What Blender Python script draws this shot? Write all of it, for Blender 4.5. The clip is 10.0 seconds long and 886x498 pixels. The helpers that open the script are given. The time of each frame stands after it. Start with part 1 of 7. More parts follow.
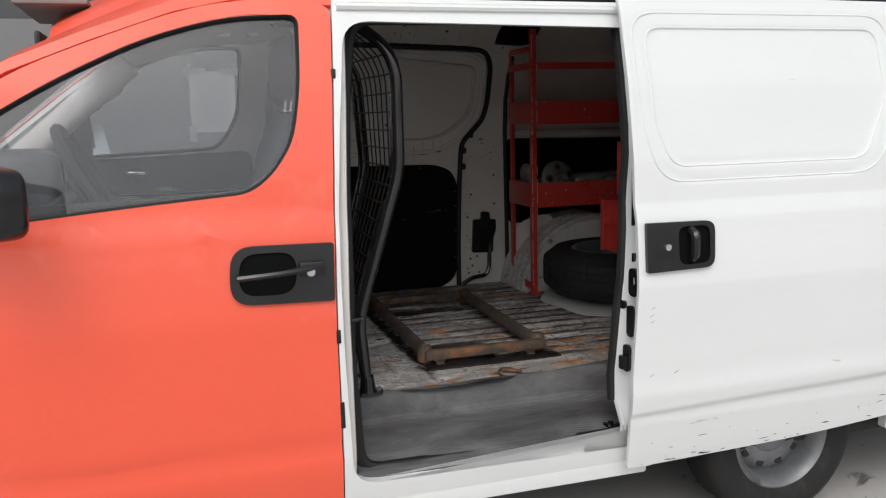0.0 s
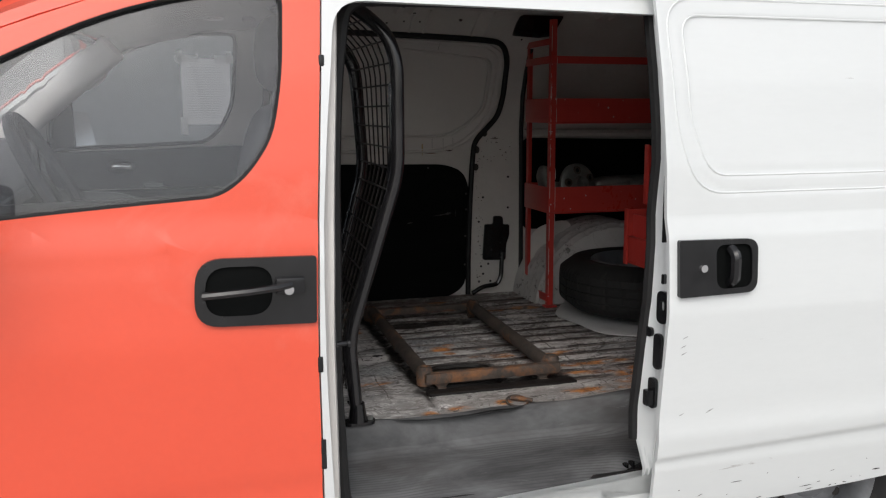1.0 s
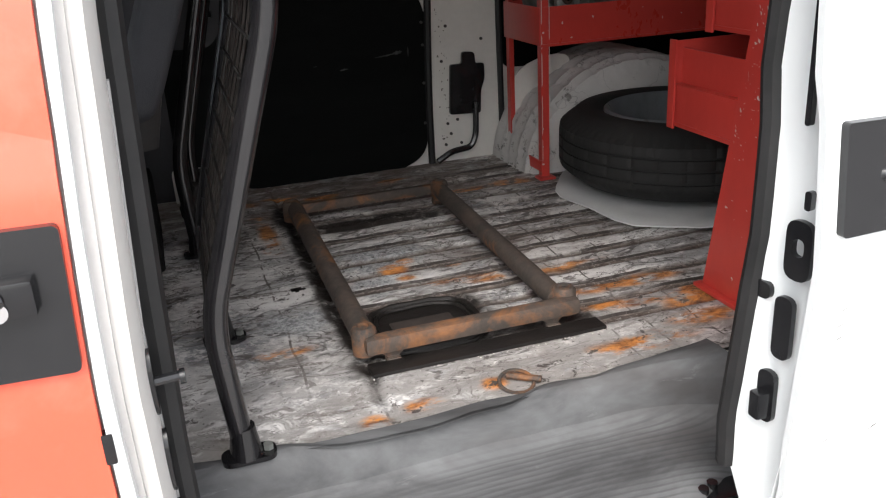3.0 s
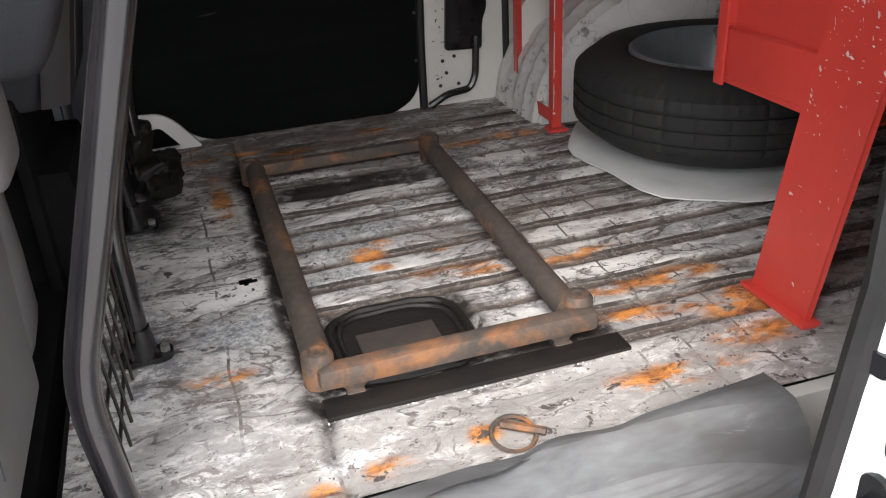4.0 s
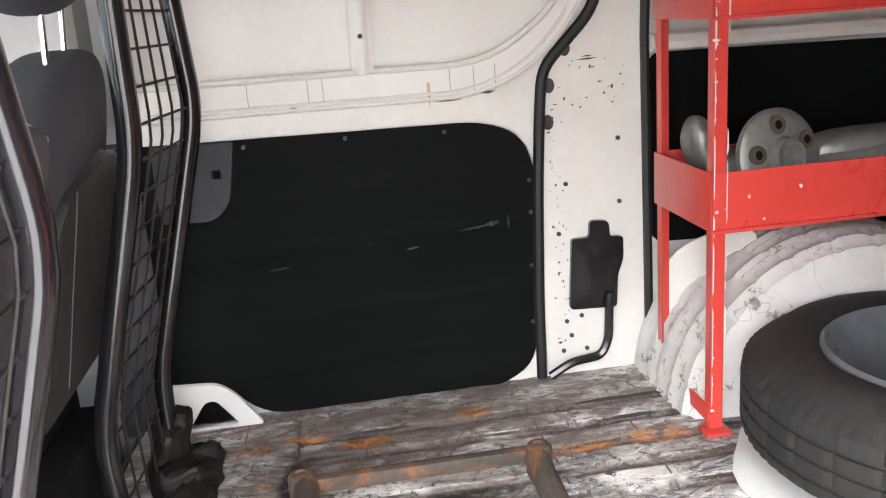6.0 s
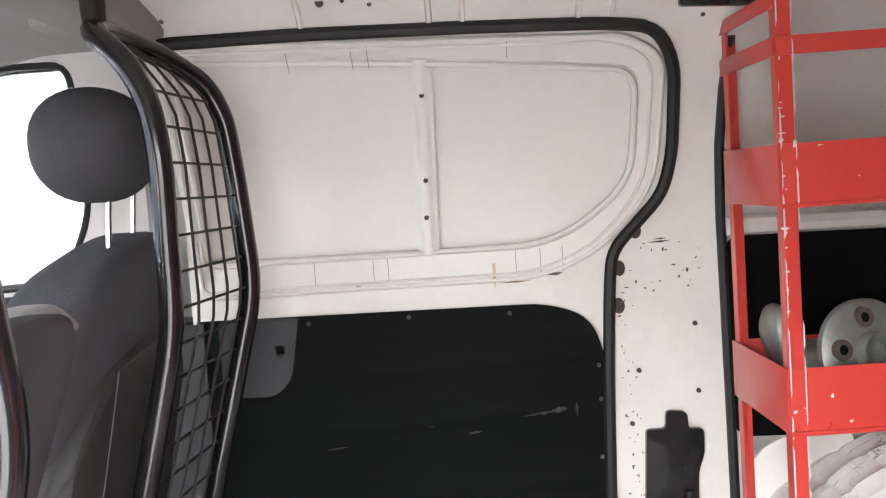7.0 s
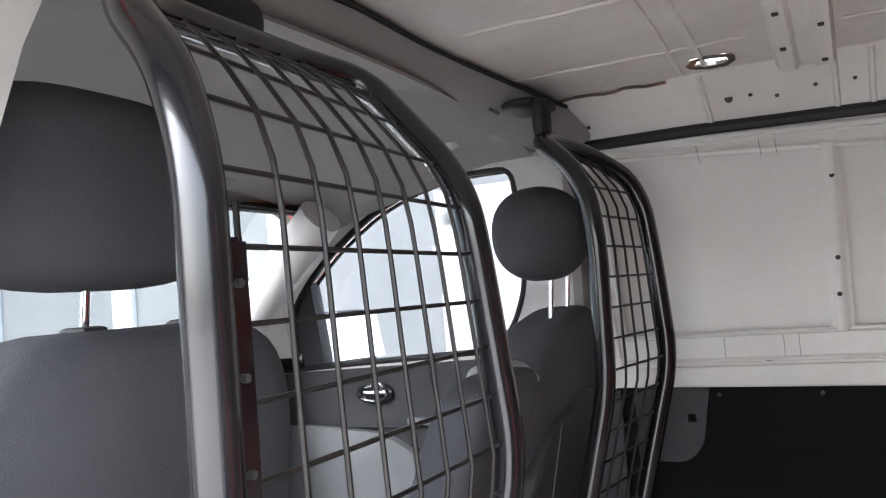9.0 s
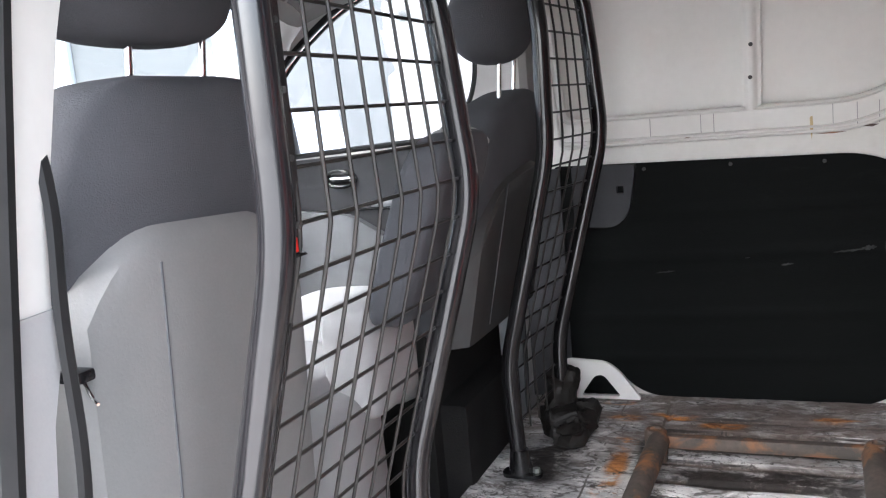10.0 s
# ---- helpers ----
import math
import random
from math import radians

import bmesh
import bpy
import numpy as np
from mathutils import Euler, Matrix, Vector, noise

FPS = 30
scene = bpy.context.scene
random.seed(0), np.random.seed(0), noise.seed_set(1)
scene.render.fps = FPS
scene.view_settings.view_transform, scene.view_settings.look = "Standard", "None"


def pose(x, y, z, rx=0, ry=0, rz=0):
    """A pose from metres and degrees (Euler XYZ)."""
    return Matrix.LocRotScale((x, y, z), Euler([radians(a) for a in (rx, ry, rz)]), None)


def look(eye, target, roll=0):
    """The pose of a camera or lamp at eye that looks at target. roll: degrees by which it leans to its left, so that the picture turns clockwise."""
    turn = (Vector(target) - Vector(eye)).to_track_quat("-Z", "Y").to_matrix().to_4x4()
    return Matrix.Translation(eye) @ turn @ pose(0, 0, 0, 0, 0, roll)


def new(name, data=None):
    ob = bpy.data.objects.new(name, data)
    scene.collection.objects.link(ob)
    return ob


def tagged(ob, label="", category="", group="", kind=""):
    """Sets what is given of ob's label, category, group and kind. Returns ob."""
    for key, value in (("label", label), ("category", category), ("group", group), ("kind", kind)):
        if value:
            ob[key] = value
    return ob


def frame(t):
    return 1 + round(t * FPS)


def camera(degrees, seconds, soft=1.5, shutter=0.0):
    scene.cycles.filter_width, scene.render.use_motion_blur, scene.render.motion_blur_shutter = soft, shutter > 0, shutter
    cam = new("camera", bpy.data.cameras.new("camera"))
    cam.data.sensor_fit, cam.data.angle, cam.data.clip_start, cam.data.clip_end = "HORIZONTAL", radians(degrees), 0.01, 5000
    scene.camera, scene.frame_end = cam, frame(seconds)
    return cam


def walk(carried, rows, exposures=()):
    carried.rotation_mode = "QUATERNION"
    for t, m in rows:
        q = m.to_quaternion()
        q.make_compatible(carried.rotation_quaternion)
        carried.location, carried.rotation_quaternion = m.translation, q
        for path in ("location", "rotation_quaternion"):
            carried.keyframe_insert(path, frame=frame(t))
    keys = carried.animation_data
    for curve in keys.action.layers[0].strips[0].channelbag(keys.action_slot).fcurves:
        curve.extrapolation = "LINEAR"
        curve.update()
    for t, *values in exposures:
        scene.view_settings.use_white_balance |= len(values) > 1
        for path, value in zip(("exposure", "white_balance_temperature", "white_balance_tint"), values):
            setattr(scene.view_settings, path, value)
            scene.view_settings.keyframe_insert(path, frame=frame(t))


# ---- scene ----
cam = camera(55.0, 10.0, soft=1.2)
PATH = [
    (0, (-0.061, -0.001, 1.429), (0.53, 1.885, 1.121), -1.4),
    (0.5, (0.001, 0.104, 1.431), (0.567, 1.998, 1.129), -2.0),
    (1, (0.06, 0.271, 1.428), (0.614, 2.166, 1.112), -0.2),
    (1.5, (0.09, 0.514, 1.439), (0.73, 2.376, 1.088), -0.3),
    (2, (0.171, 0.78, 1.401), (0.871, 2.59, 0.92), -0.5),
    (2.2, (0.232, 0.875, 1.352), (0.868, 2.711, 0.879), -1.2),
    (3.3, (0.433, 1.379, 1.375), (1.03, 3.094, 0.536), -4.1),
    (3.5, (0.442, 1.456, 1.366), (1.126, 3.118, 0.49), -2.7),
    (3.75, (0.511, 1.536, 1.354), (1.148, 3.209, 0.467), -3.0),
    (4, (0.58, 1.616, 1.343), (1.098, 3.326, 0.444), -3.2),
    (4.5, (0.718, 1.742, 1.354), (0.972, 3.521, 0.477), -4.9),
    (5, (0.766, 1.89, 1.365), (0.982, 3.675, 0.488), -5.8),
    (5.5, (0.745, 2.032, 1.386), (1.076, 3.854, 0.629), -5.8),
    (6, (0.81, 2.134, 1.433), (1.049, 4.045, 0.894), -4.4),
    (6.2, (0.862, 2.157, 1.463), (1.022, 4.098, 1.009), -4.5),
    (7.3, (0.958, 2.169, 1.448), (0.784, 4.161, 1.41), -3.5),
    (7.5, (0.971, 2.159, 1.431), (0.632, 4.13, 1.45), -3.0),
    (7.7, (0.971, 2.157, 1.441), (0.472, 4.094, 1.468), -2.6),
    (8, (0.951, 2.138, 1.451), (0.276, 4.02, 1.491), -1.4),
    (8.5, (0.927, 2.065, 1.471), (0.107, 3.885, 1.601), -3.7),
    (9, (0.925, 1.969, 1.454), (0.065, 3.771, 1.566), -4.6),
    (9.5, (0.945, 1.853, 1.41), (0.176, 3.688, 1.216), -5.3),
    (10, (0.993, 1.739, 1.375), (0.22, 3.557, 1.065), -5.4),
]
EXPOSURES = [(0.0, -0.13, 6500, 10), (2.2, 0.05, 6450, 10), (3.3, 1.58, 6420, 10), (4.0, 1.8, 6400, 10), (4.5, 2.25, 6400, 10), (5.0, 2.7, 6400, 10), (5.5, 2.93, 6400, 10), (6.0, 3.7, 6350, 10), (7.3, 3.72, 6300, 10), (8.2, 3.1, 6200, 10), (9.0, 2.86, 6080, 10), (9.5, 2.7, 6050, 10), (10.0, 3.08, 6050, 10)]
walk(cam, [(t, look(eye, target, roll)) for t, eye, target, roll in PATH], EXPOSURES)

# ---- world and sun: bright overcast ----
world = bpy.data.worlds.new("overcast_sky")
scene.world = world
world.use_nodes = True
wn = world.node_tree
sky = wn.nodes.new("ShaderNodeTexSky")
sky.sky_type, sky.sun_disc = "NISHITA", False
sky.sun_elevation, sky.sun_rotation = radians(52), radians(200)
sky.air_density, sky.dust_density, sky.ozone_density = 1.0, 4.0, 1.0
bg = wn.nodes["Background"]
bg.inputs["Strength"].default_value = 0.2
hsv = wn.nodes.new("ShaderNodeHueSaturation")
hsv.inputs["Saturation"].default_value = 0.35
wn.links.new(sky.outputs[0], hsv.inputs["Color"])
wn.links.new(hsv.outputs[0], bg.inputs[0])
sun = new("sun", bpy.data.lights.new("sun", "SUN"))
sun.data.energy, sun.data.angle, sun.data.color = 0.5, radians(60), (1.0, 0.985, 0.97)
sun.matrix_world = look((0, 0, 10), (8.0, 9.0, 0))

# ---- materials ----
def nodes_of(name):
    m = bpy.data.materials.new(name)
    m.use_nodes = True
    t = m.node_tree
    return m, t, t.nodes["Principled BSDF"]


def add(t, kind, **sets):
    n = t.nodes.new(kind)
    for key, value in sets.items():
        n.inputs[key.replace("_", " ")].default_value = value
    return n


def place_of(t, scale=(1, 1, 1)):
    c = t.nodes.new("ShaderNodeTexCoord")
    m = t.nodes.new("ShaderNodeMapping")
    m.inputs["Scale"].default_value = scale
    t.links.new(c.outputs["Object"], m.inputs["Vector"])
    return m.outputs[0]


def noise_of(t, scale, detail=6.0, rough=0.55, stretch=(1, 1, 1), distortion=0.0):
    n = add(t, "ShaderNodeTexNoise", Scale=scale, Detail=detail, Roughness=rough, Distortion=distortion)
    t.links.new(place_of(t, stretch), n.inputs["Vector"])
    return n.outputs["Fac"]


def ramp(t, src, lo, hi, a=0.0, b=1.0):
    n = t.nodes.new("ShaderNodeMapRange")
    n.inputs["From Min"].default_value, n.inputs["From Max"].default_value = lo, hi
    n.inputs["To Min"].default_value, n.inputs["To Max"].default_value = a, b
    t.links.new(src, n.inputs["Value"])
    return n.outputs["Result"]


def math_of(t, op, a, b):
    n = t.nodes.new("ShaderNodeMath")
    n.operation = op
    n.use_clamp = op in ("ADD", "SUBTRACT")
    for k, v in ((0, a), (1, b)):
        if isinstance(v, (int, float)):
            n.inputs[k].default_value = v
        else:
            t.links.new(v, n.inputs[k])
    return n.outputs[0]


def mix(t, fac, a, b):
    n = t.nodes.new("ShaderNodeMix")
    n.data_type = "RGBA"
    for k, v in (("Factor", fac), ("A", a), ("B", b)):
        sock = n.inputs[0] if k == "Factor" else n.inputs[6 if k == "A" else 7]
        if isinstance(v, (int, float)):
            sock.default_value = v
        elif isinstance(v, tuple):
            sock.default_value = (*v, 1)
        else:
            t.links.new(v, sock)
    return n.outputs[2]


def bumped(t, bsdf, src, strength, distance=0.002):
    b = add(t, "ShaderNodeBump", Strength=strength, Distance=distance)
    t.links.new(src, b.inputs["Height"])
    t.links.new(b.outputs[0], bsdf.inputs["Normal"])


def surface(name, color, dark=None, rough=0.5, metal=0.0, scale=8.0, bump=0.1, fine=60.0, stretch=(1, 1, 1),
            lo=0.35, hi=0.75, stain=None, stain_scale=3.0, stain_lo=0.62, stain_hi=0.72, coat=0.0, rough_var=0.1, spec=0.5, coat_rough=0.12):
    """Two scales of variation, an optional stain colour, fine relief."""
    m, t, b = nodes_of(name)
    dark = dark or tuple(c * 0.8 for c in color)
    large = noise_of(t, scale, 5, 0.6, stretch)
    grain = noise_of(t, fine, 3, 0.6, stretch)
    both = math_of(t, "ADD", math_of(t, "MULTIPLY", large, 0.75), math_of(t, "MULTIPLY", grain, 0.25))
    col = mix(t, ramp(t, both, lo, hi), color, dark)
    if stain:
        s = ramp(t, noise_of(t, stain_scale, 8, 0.65, stretch, 0.6), stain_lo, stain_hi)
        col = mix(t, s, col, stain)
    t.links.new(col, b.inputs["Base Color"])
    t.links.new(ramp(t, both, 0.3, 0.8, rough - rough_var, min(1.0, rough + rough_var)), b.inputs["Roughness"])
    b.inputs["Metallic"].default_value = metal
    b.inputs["Coat Weight"].default_value = coat
    b.inputs["Specular IOR Level"].default_value = spec
    b.inputs["Coat Roughness"].default_value = coat_rough
    if bump:
        bumped(t, b, grain, bump)
    return m


ORANGE = surface("orange_paint", (0.86, 0.106, 0.052), (0.80, 0.094, 0.047), 0.42, scale=2.0, bump=0.03, coat=0.35, rough_var=0.08,
                 stain=(0.86, 0.26, 0.19), stain_scale=1.3, stain_lo=0.58, stain_hi=0.9)
WHITE = surface("white_body_paint", (0.715, 0.735, 0.727), (0.675, 0.695, 0.687), 0.32, scale=1.6, bump=0.02, coat=0.4, rough_var=0.06)
WHITE_WORN = surface("scraped_white_paint", (0.705, 0.725, 0.717), (0.66, 0.68, 0.672), 0.38, scale=2.5, bump=0.03, coat=0.2,
                     stain=(0.20, 0.17, 0.15), stain_scale=11, stain_lo=0.70, stain_hi=0.75, stretch=(0.35, 1, 1.6))
INSIDE = surface("dull_inner_white_paint", (0.68, 0.66, 0.62), (0.56, 0.54, 0.50), 0.55, scale=3.0, bump=0.05,
                 stain=(0.22, 0.18, 0.15), stain_scale=9, stain_lo=0.71, stain_hi=0.76)
INSIDE_CLEAN = surface("inner_panel_paint", (0.66, 0.64, 0.605), (0.58, 0.56, 0.53), 0.55, scale=2.2, bump=0.04)
ROOF_IN = surface("dusty_roof_paint", (0.60, 0.57, 0.53), (0.45, 0.42, 0.38), 0.6, scale=4, bump=0.06,
                  stain=(0.30, 0.20, 0.14), stain_scale=4, stain_lo=0.68, stain_hi=0.80)
RUBBER = surface("black_rubber", (0.011, 0.011, 0.011), (0.022, 0.021, 0.021), 0.6, scale=14, bump=0.15, spec=0.3)
TYRE = surface("tyre_rubber", (0.014, 0.014, 0.014), (0.027, 0.026, 0.025), 0.72, scale=7, bump=0.35, spec=0.3, stain=(0.042, 0.040, 0.037), stain_scale=16, stain_lo=0.56, stain_hi=0.72, stretch=(1, 1, 0.5))
GREASE = surface("greasy_rubber", (0.010, 0.009, 0.008), (0.022, 0.019, 0.017), 0.55, scale=26, bump=0.7, fine=120, spec=0.25)
PLASTIC = surface("black_plastic", (0.008, 0.008, 0.009), (0.014, 0.014, 0.015), 0.24, scale=12, bump=0.05, spec=0.5)
HOLE_DARK = surface("shadowed_hole", (0.05, 0.046, 0.043), (0.03, 0.028, 0.026), 0.9, scale=40, bump=0.0)
HARDBOARD = surface("black_hardboard", (0.0042, 0.0048, 0.0047), (0.0075, 0.0080, 0.0078), 0.6, scale=6, bump=0.14, fine=140, spec=0.035,
                    stain=(0.022, 0.022, 0.021), stain_scale=5, stain_lo=0.64, stain_hi=0.90, stretch=(0.4, 1, 2))
GREY_TRIM = surface("grey_trim_plastic", (0.24, 0.235, 0.235), (0.20, 0.196, 0.194), 0.6, scale=9, bump=0.18, fine=220)
PALE_TRIM = surface("pale_grey_trim", (0.52, 0.50, 0.48), (0.45, 0.435, 0.42), 0.62, scale=7, bump=0.12, fine=200)
PILLAR_TRIM = surface("grey_pillar_trim", (0.36, 0.355, 0.35), (0.32, 0.315, 0.31), 0.6, scale=7, bump=0.12, fine=200)
DASH_GREY = surface("grey_dash_plastic", (0.070, 0.073, 0.079), (0.056, 0.058, 0.063), 0.55, scale=9, bump=0.18, fine=220)
CARD = surface("charcoal_door_card", (0.024, 0.024, 0.027), (0.018, 0.018, 0.020), 0.7, scale=9, bump=0.18, fine=220)
CARD_LOW = surface("grey_door_card", (0.125, 0.128, 0.135), (0.105, 0.108, 0.113), 0.6, scale=9, bump=0.18, fine=220)
DARK_TRIM = surface("charcoal_trim", (0.040, 0.040, 0.044), (0.030, 0.030, 0.033), 0.6, scale=9, bump=0.18, fine=220)
# seat fabric in a darker tone, painting in the shadow on the headrests
PAD_SHADED = surface("shaded_charcoal_pad", (0.048, 0.048, 0.053), (0.034, 0.034, 0.038), 0.9, scale=5, bump=0.5, fine=420)
FABRIC = surface("charcoal_seat_fabric", (0.070, 0.071, 0.079), (0.050, 0.051, 0.057), 0.9, scale=5, bump=0.5, fine=420)
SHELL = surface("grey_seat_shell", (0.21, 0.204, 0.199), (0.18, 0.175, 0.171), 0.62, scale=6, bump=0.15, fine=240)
# the seat shell's grey darkened for the shade on the passenger side
SHELL_SHADED = surface("shaded_grey_seat_shell", (0.048, 0.046, 0.045), (0.038, 0.036, 0.035), 0.6, scale=6, bump=0.15, fine=240)
CUSHION = surface("grey_seat_cloth", (0.40, 0.39, 0.385), (0.33, 0.322, 0.318), 0.9, scale=6, bump=0.4, fine=400)
HEADLINER = surface("headliner_felt", (0.27, 0.255, 0.245), (0.23, 0.218, 0.21), 0.95, scale=5, bump=0.3, fine=300)
CARPET = surface("dark_cab_carpet", (0.010, 0.010, 0.010), (0.02, 0.019, 0.018), 0.95, scale=10, bump=0.6, fine=260, spec=0.1)
TUBE_PAINT = surface("black_enamel_tube", (0.006, 0.006, 0.007), (0.013, 0.012, 0.012), 0.22, scale=9, bump=0.02, coat=0.4, coat_rough=0.07, spec=0.4,
                     stain=(0.13, 0.085, 0.07), stain_scale=18, stain_lo=0.74, stain_hi=0.79, rough_var=0.08)
TUBE_WORN = surface("rubbed_black_enamel_tube", (0.008, 0.008, 0.009), (0.020, 0.018, 0.019), 0.24, scale=9, bump=0.02, coat=0.42, coat_rough=0.07, spec=0.5,
                    stain=(0.16, 0.12, 0.10), stain_scale=18, stain_lo=0.72, stain_hi=0.77, rough_var=0.1)
WIRE_PAINT = surface("black_wire_paint", (0.010, 0.009, 0.008), (0.030, 0.024, 0.021), 0.42, scale=30, bump=0.1, spec=0.35)
RED = surface("red_enamel", (0.56, 0.052, 0.040), (0.46, 0.041, 0.032), 0.34, scale=3, bump=0.04, coat=0.3,
              stain=(0.66, 0.50, 0.47), stain_scale=13, stain_lo=0.705, stain_hi=0.74, stretch=(1, 1, 0.55))
RUSTY = surface("rusty_steel", (0.100, 0.074, 0.059), (0.052, 0.044, 0.038), 0.74, metal=0.15, scale=7, bump=0.4, fine=90, lo=0.40, hi=0.60,
                stain=(0.34, 0.135, 0.04), stain_scale=5.5, stain_lo=0.55, stain_hi=0.72)
CAST = surface("cast_metal", (0.29, 0.30, 0.28), (0.17, 0.17, 0.16), 0.5, metal=0.6, scale=12, bump=0.3, fine=90,
               stain=(0.10, 0.08, 0.06), stain_scale=14, stain_lo=0.62, stain_hi=0.75)
STEEL = surface("painted_steel_wheel", (0.23, 0.255, 0.275), (0.145, 0.16, 0.172), 0.38, metal=0.55, scale=7, bump=0.12, rough_var=0.2,
                stain=(0.11, 0.10, 0.09), stain_scale=14, stain_lo=0.62, stain_hi=0.70, stretch=(1, 1, 0.4))
RIM_PAINT = surface("weathered_rim_paint", (0.26, 0.27, 0.28), (0.15, 0.15, 0.155), 0.5, metal=0.4, scale=9, bump=0.1, stain=(0.10, 0.075, 0.06), stain_scale=12, stain_lo=0.60, stain_hi=0.72)
DULL_SCREW = surface("dull_screw_steel", (0.060, 0.058, 0.055), (0.035, 0.033, 0.031), 0.6, metal=0.2, scale=40, bump=0.1)
CHROME = surface("chrome", (0.75, 0.75, 0.75), (0.65, 0.65, 0.65), 0.12, metal=1.0, scale=10, bump=0.0, rough_var=0.04)
CLOTH = surface("white_cotton_sheet", (0.62, 0.62, 0.61), (0.50, 0.50, 0.49), 0.95, scale=6, bump=0.3, fine=300)
def translucent(m):
    """Lets light through a thin sheet."""
    t = m.node_tree
    b = t.nodes["Principled BSDF"]
    g = t.nodes.new("ShaderNodeBsdfTranslucent")
    x = t.nodes.new("ShaderNodeMixShader")
    x.inputs[0].default_value = 0.95
    t.links.new(b.inputs["Base Color"].links[0].from_socket, g.inputs["Color"])
    t.links.new(b.outputs[0], x.inputs[1])
    t.links.new(g.outputs[0], x.inputs[2])
    t.links.new(x.outputs[0], t.nodes["Material Output"].inputs["Surface"])
    return m


PAPER = surface("paper_notice", (0.94, 0.93, 0.91), (0.90, 0.89, 0.87), 0.9, scale=30, bump=0.05)
TAPE = surface("masking_tape", (0.80, 0.80, 0.78), (0.74, 0.74, 0.72), 0.6, scale=30, bump=0.05)
translucent(PAPER), translucent(TAPE)
INK = surface("grey_ink", (0.60, 0.60, 0.59), (0.66, 0.66, 0.65), 0.9, scale=40, bump=0.0)
BARE = surface("bare_scraped_metal", (0.66, 0.60, 0.58), (0.52, 0.45, 0.43), 0.5, scale=30, bump=0.05)
translucent(INK)
RED_LENS = surface("red_plastic", (0.60, 0.03, 0.02), (0.5, 0.02, 0.02), 0.25, scale=10, bump=0.0)
OILY = surface("oily_black_steel", (0.010, 0.009, 0.009), (0.020, 0.017, 0.015), 0.45, scale=14, bump=0.4, fine=90, spec=0.25)
UNDER = surface("underbody_tar", (0.018, 0.017, 0.016), (0.05, 0.045, 0.04), 0.85, scale=8, bump=0.5)


def mat_rubber():
    """Worn grey rubber with fine ridges along the van, smudged with pale dust and dark scuffs."""
    m, t, b = nodes_of("worn_grey_rubber_mat")
    c = t.nodes.new("ShaderNodeTexCoord")
    sep = t.nodes.new("ShaderNodeSeparateXYZ")
    t.links.new(c.outputs["Object"], sep.inputs[0])
    wander = noise_of(t, 2.2, 3, 0.5)
    bent = t.nodes.new("ShaderNodeMath")
    bent.operation = "MULTIPLY_ADD"
    t.links.new(wander, bent.inputs[0])
    bent.inputs[1].default_value = 0.010
    t.links.new(sep.outputs["Y"], bent.inputs[2])
    wave = math_of(t, "SINE", math_of(t, "MULTIPLY", bent.outputs[0], 560.0), 0.0)
    smudge = noise_of(t, 5.5, 7, 0.62, (0.55, 1.4, 1.4), 0.5)
    scuff = noise_of(t, 3.0, 5, 0.6, (0.7, 1.2, 1.2), 0.4)
    grain = noise_of(t, 80, 3, 0.6)
    col = mix(t, ramp(t, smudge, 0.36, 0.66), (0.050, 0.050, 0.051), (0.155, 0.157, 0.159))
    col = mix(t, ramp(t, scuff, 0.52, 0.66), col, (0.075, 0.071, 0.070))
    col = mix(t, ramp(t, noise_of(t, 9, 8, 0.7, (0.4, 1.6, 1.6), 0.8), 0.62, 0.74), col, (0.20, 0.20, 0.20))
    tread = ramp(t, sep.outputs["Z"], 0.552, 0.530)      # ridges on the tread alone, the riser is smooth
    lines = math_of(t, "MULTIPLY", ramp(t, wave, 0.2, 0.9, 0.0, 0.50), math_of(t, "MULTIPLY", tread, ramp(t, noise_of(t, 2.6, 4, 0.6), 0.40, 0.56)))
    col = mix(t, lines, col, (0.045, 0.044, 0.044))
    t.links.new(col, b.inputs["Base Color"])
    b.inputs["Roughness"].default_value = 0.72
    b.inputs["Specular IOR Level"].default_value = 0.35
    h = math_of(t, "ADD", math_of(t, "MULTIPLY", math_of(t, "MULTIPLY", ramp(t, wave, -1.0, 1.0), tread), 0.6), math_of(t, "MULTIPLY", grain, 0.4))
    bumped(t, b, h, 0.3, 0.002)
    return m


MAT_RUBBER = mat_rubber()
CONCRETE = surface("worn_concrete", (0.50, 0.485, 0.465), (0.38, 0.37, 0.355), 0.9, scale=1.2, bump=0.6, fine=40,
                   stain=(0.15, 0.145, 0.14), stain_scale=7, stain_lo=0.62, stain_hi=0.70)
RENDER_DARK = surface("dark_rendered_wall", (0.075, 0.072, 0.072), (0.055, 0.053, 0.053), 0.9, scale=1.2, bump=0.3)
RENDER_SLATE = surface("blue_grey_rendered_wall", (0.088, 0.095, 0.099), (0.072, 0.079, 0.083), 0.9, scale=1.2, bump=0.3)
RENDER_GREY = surface("grey_rendered_wall", (0.20, 0.20, 0.20), (0.16, 0.16, 0.16), 0.9, scale=1.2, bump=0.3)
RENDER_PALE = surface("pale_rendered_wall", (0.62, 0.63, 0.63), (0.52, 0.53, 0.54), 0.9, scale=0.8, bump=0.3)
RENDER_BLUE = surface("blue_grey_shutter", (0.36, 0.40, 0.43), (0.30, 0.34, 0.37), 0.7, scale=0.8, bump=0.2)


def glass(name, tint):
    m, t, b = nodes_of(name)
    b.inputs["Base Color"].default_value = (*tint, 1)
    b.inputs["Transmission Weight"].default_value = 1.0
    b.inputs["IOR"].default_value = 1.45
    b.inputs["Roughness"].default_value = 0.0
    return m


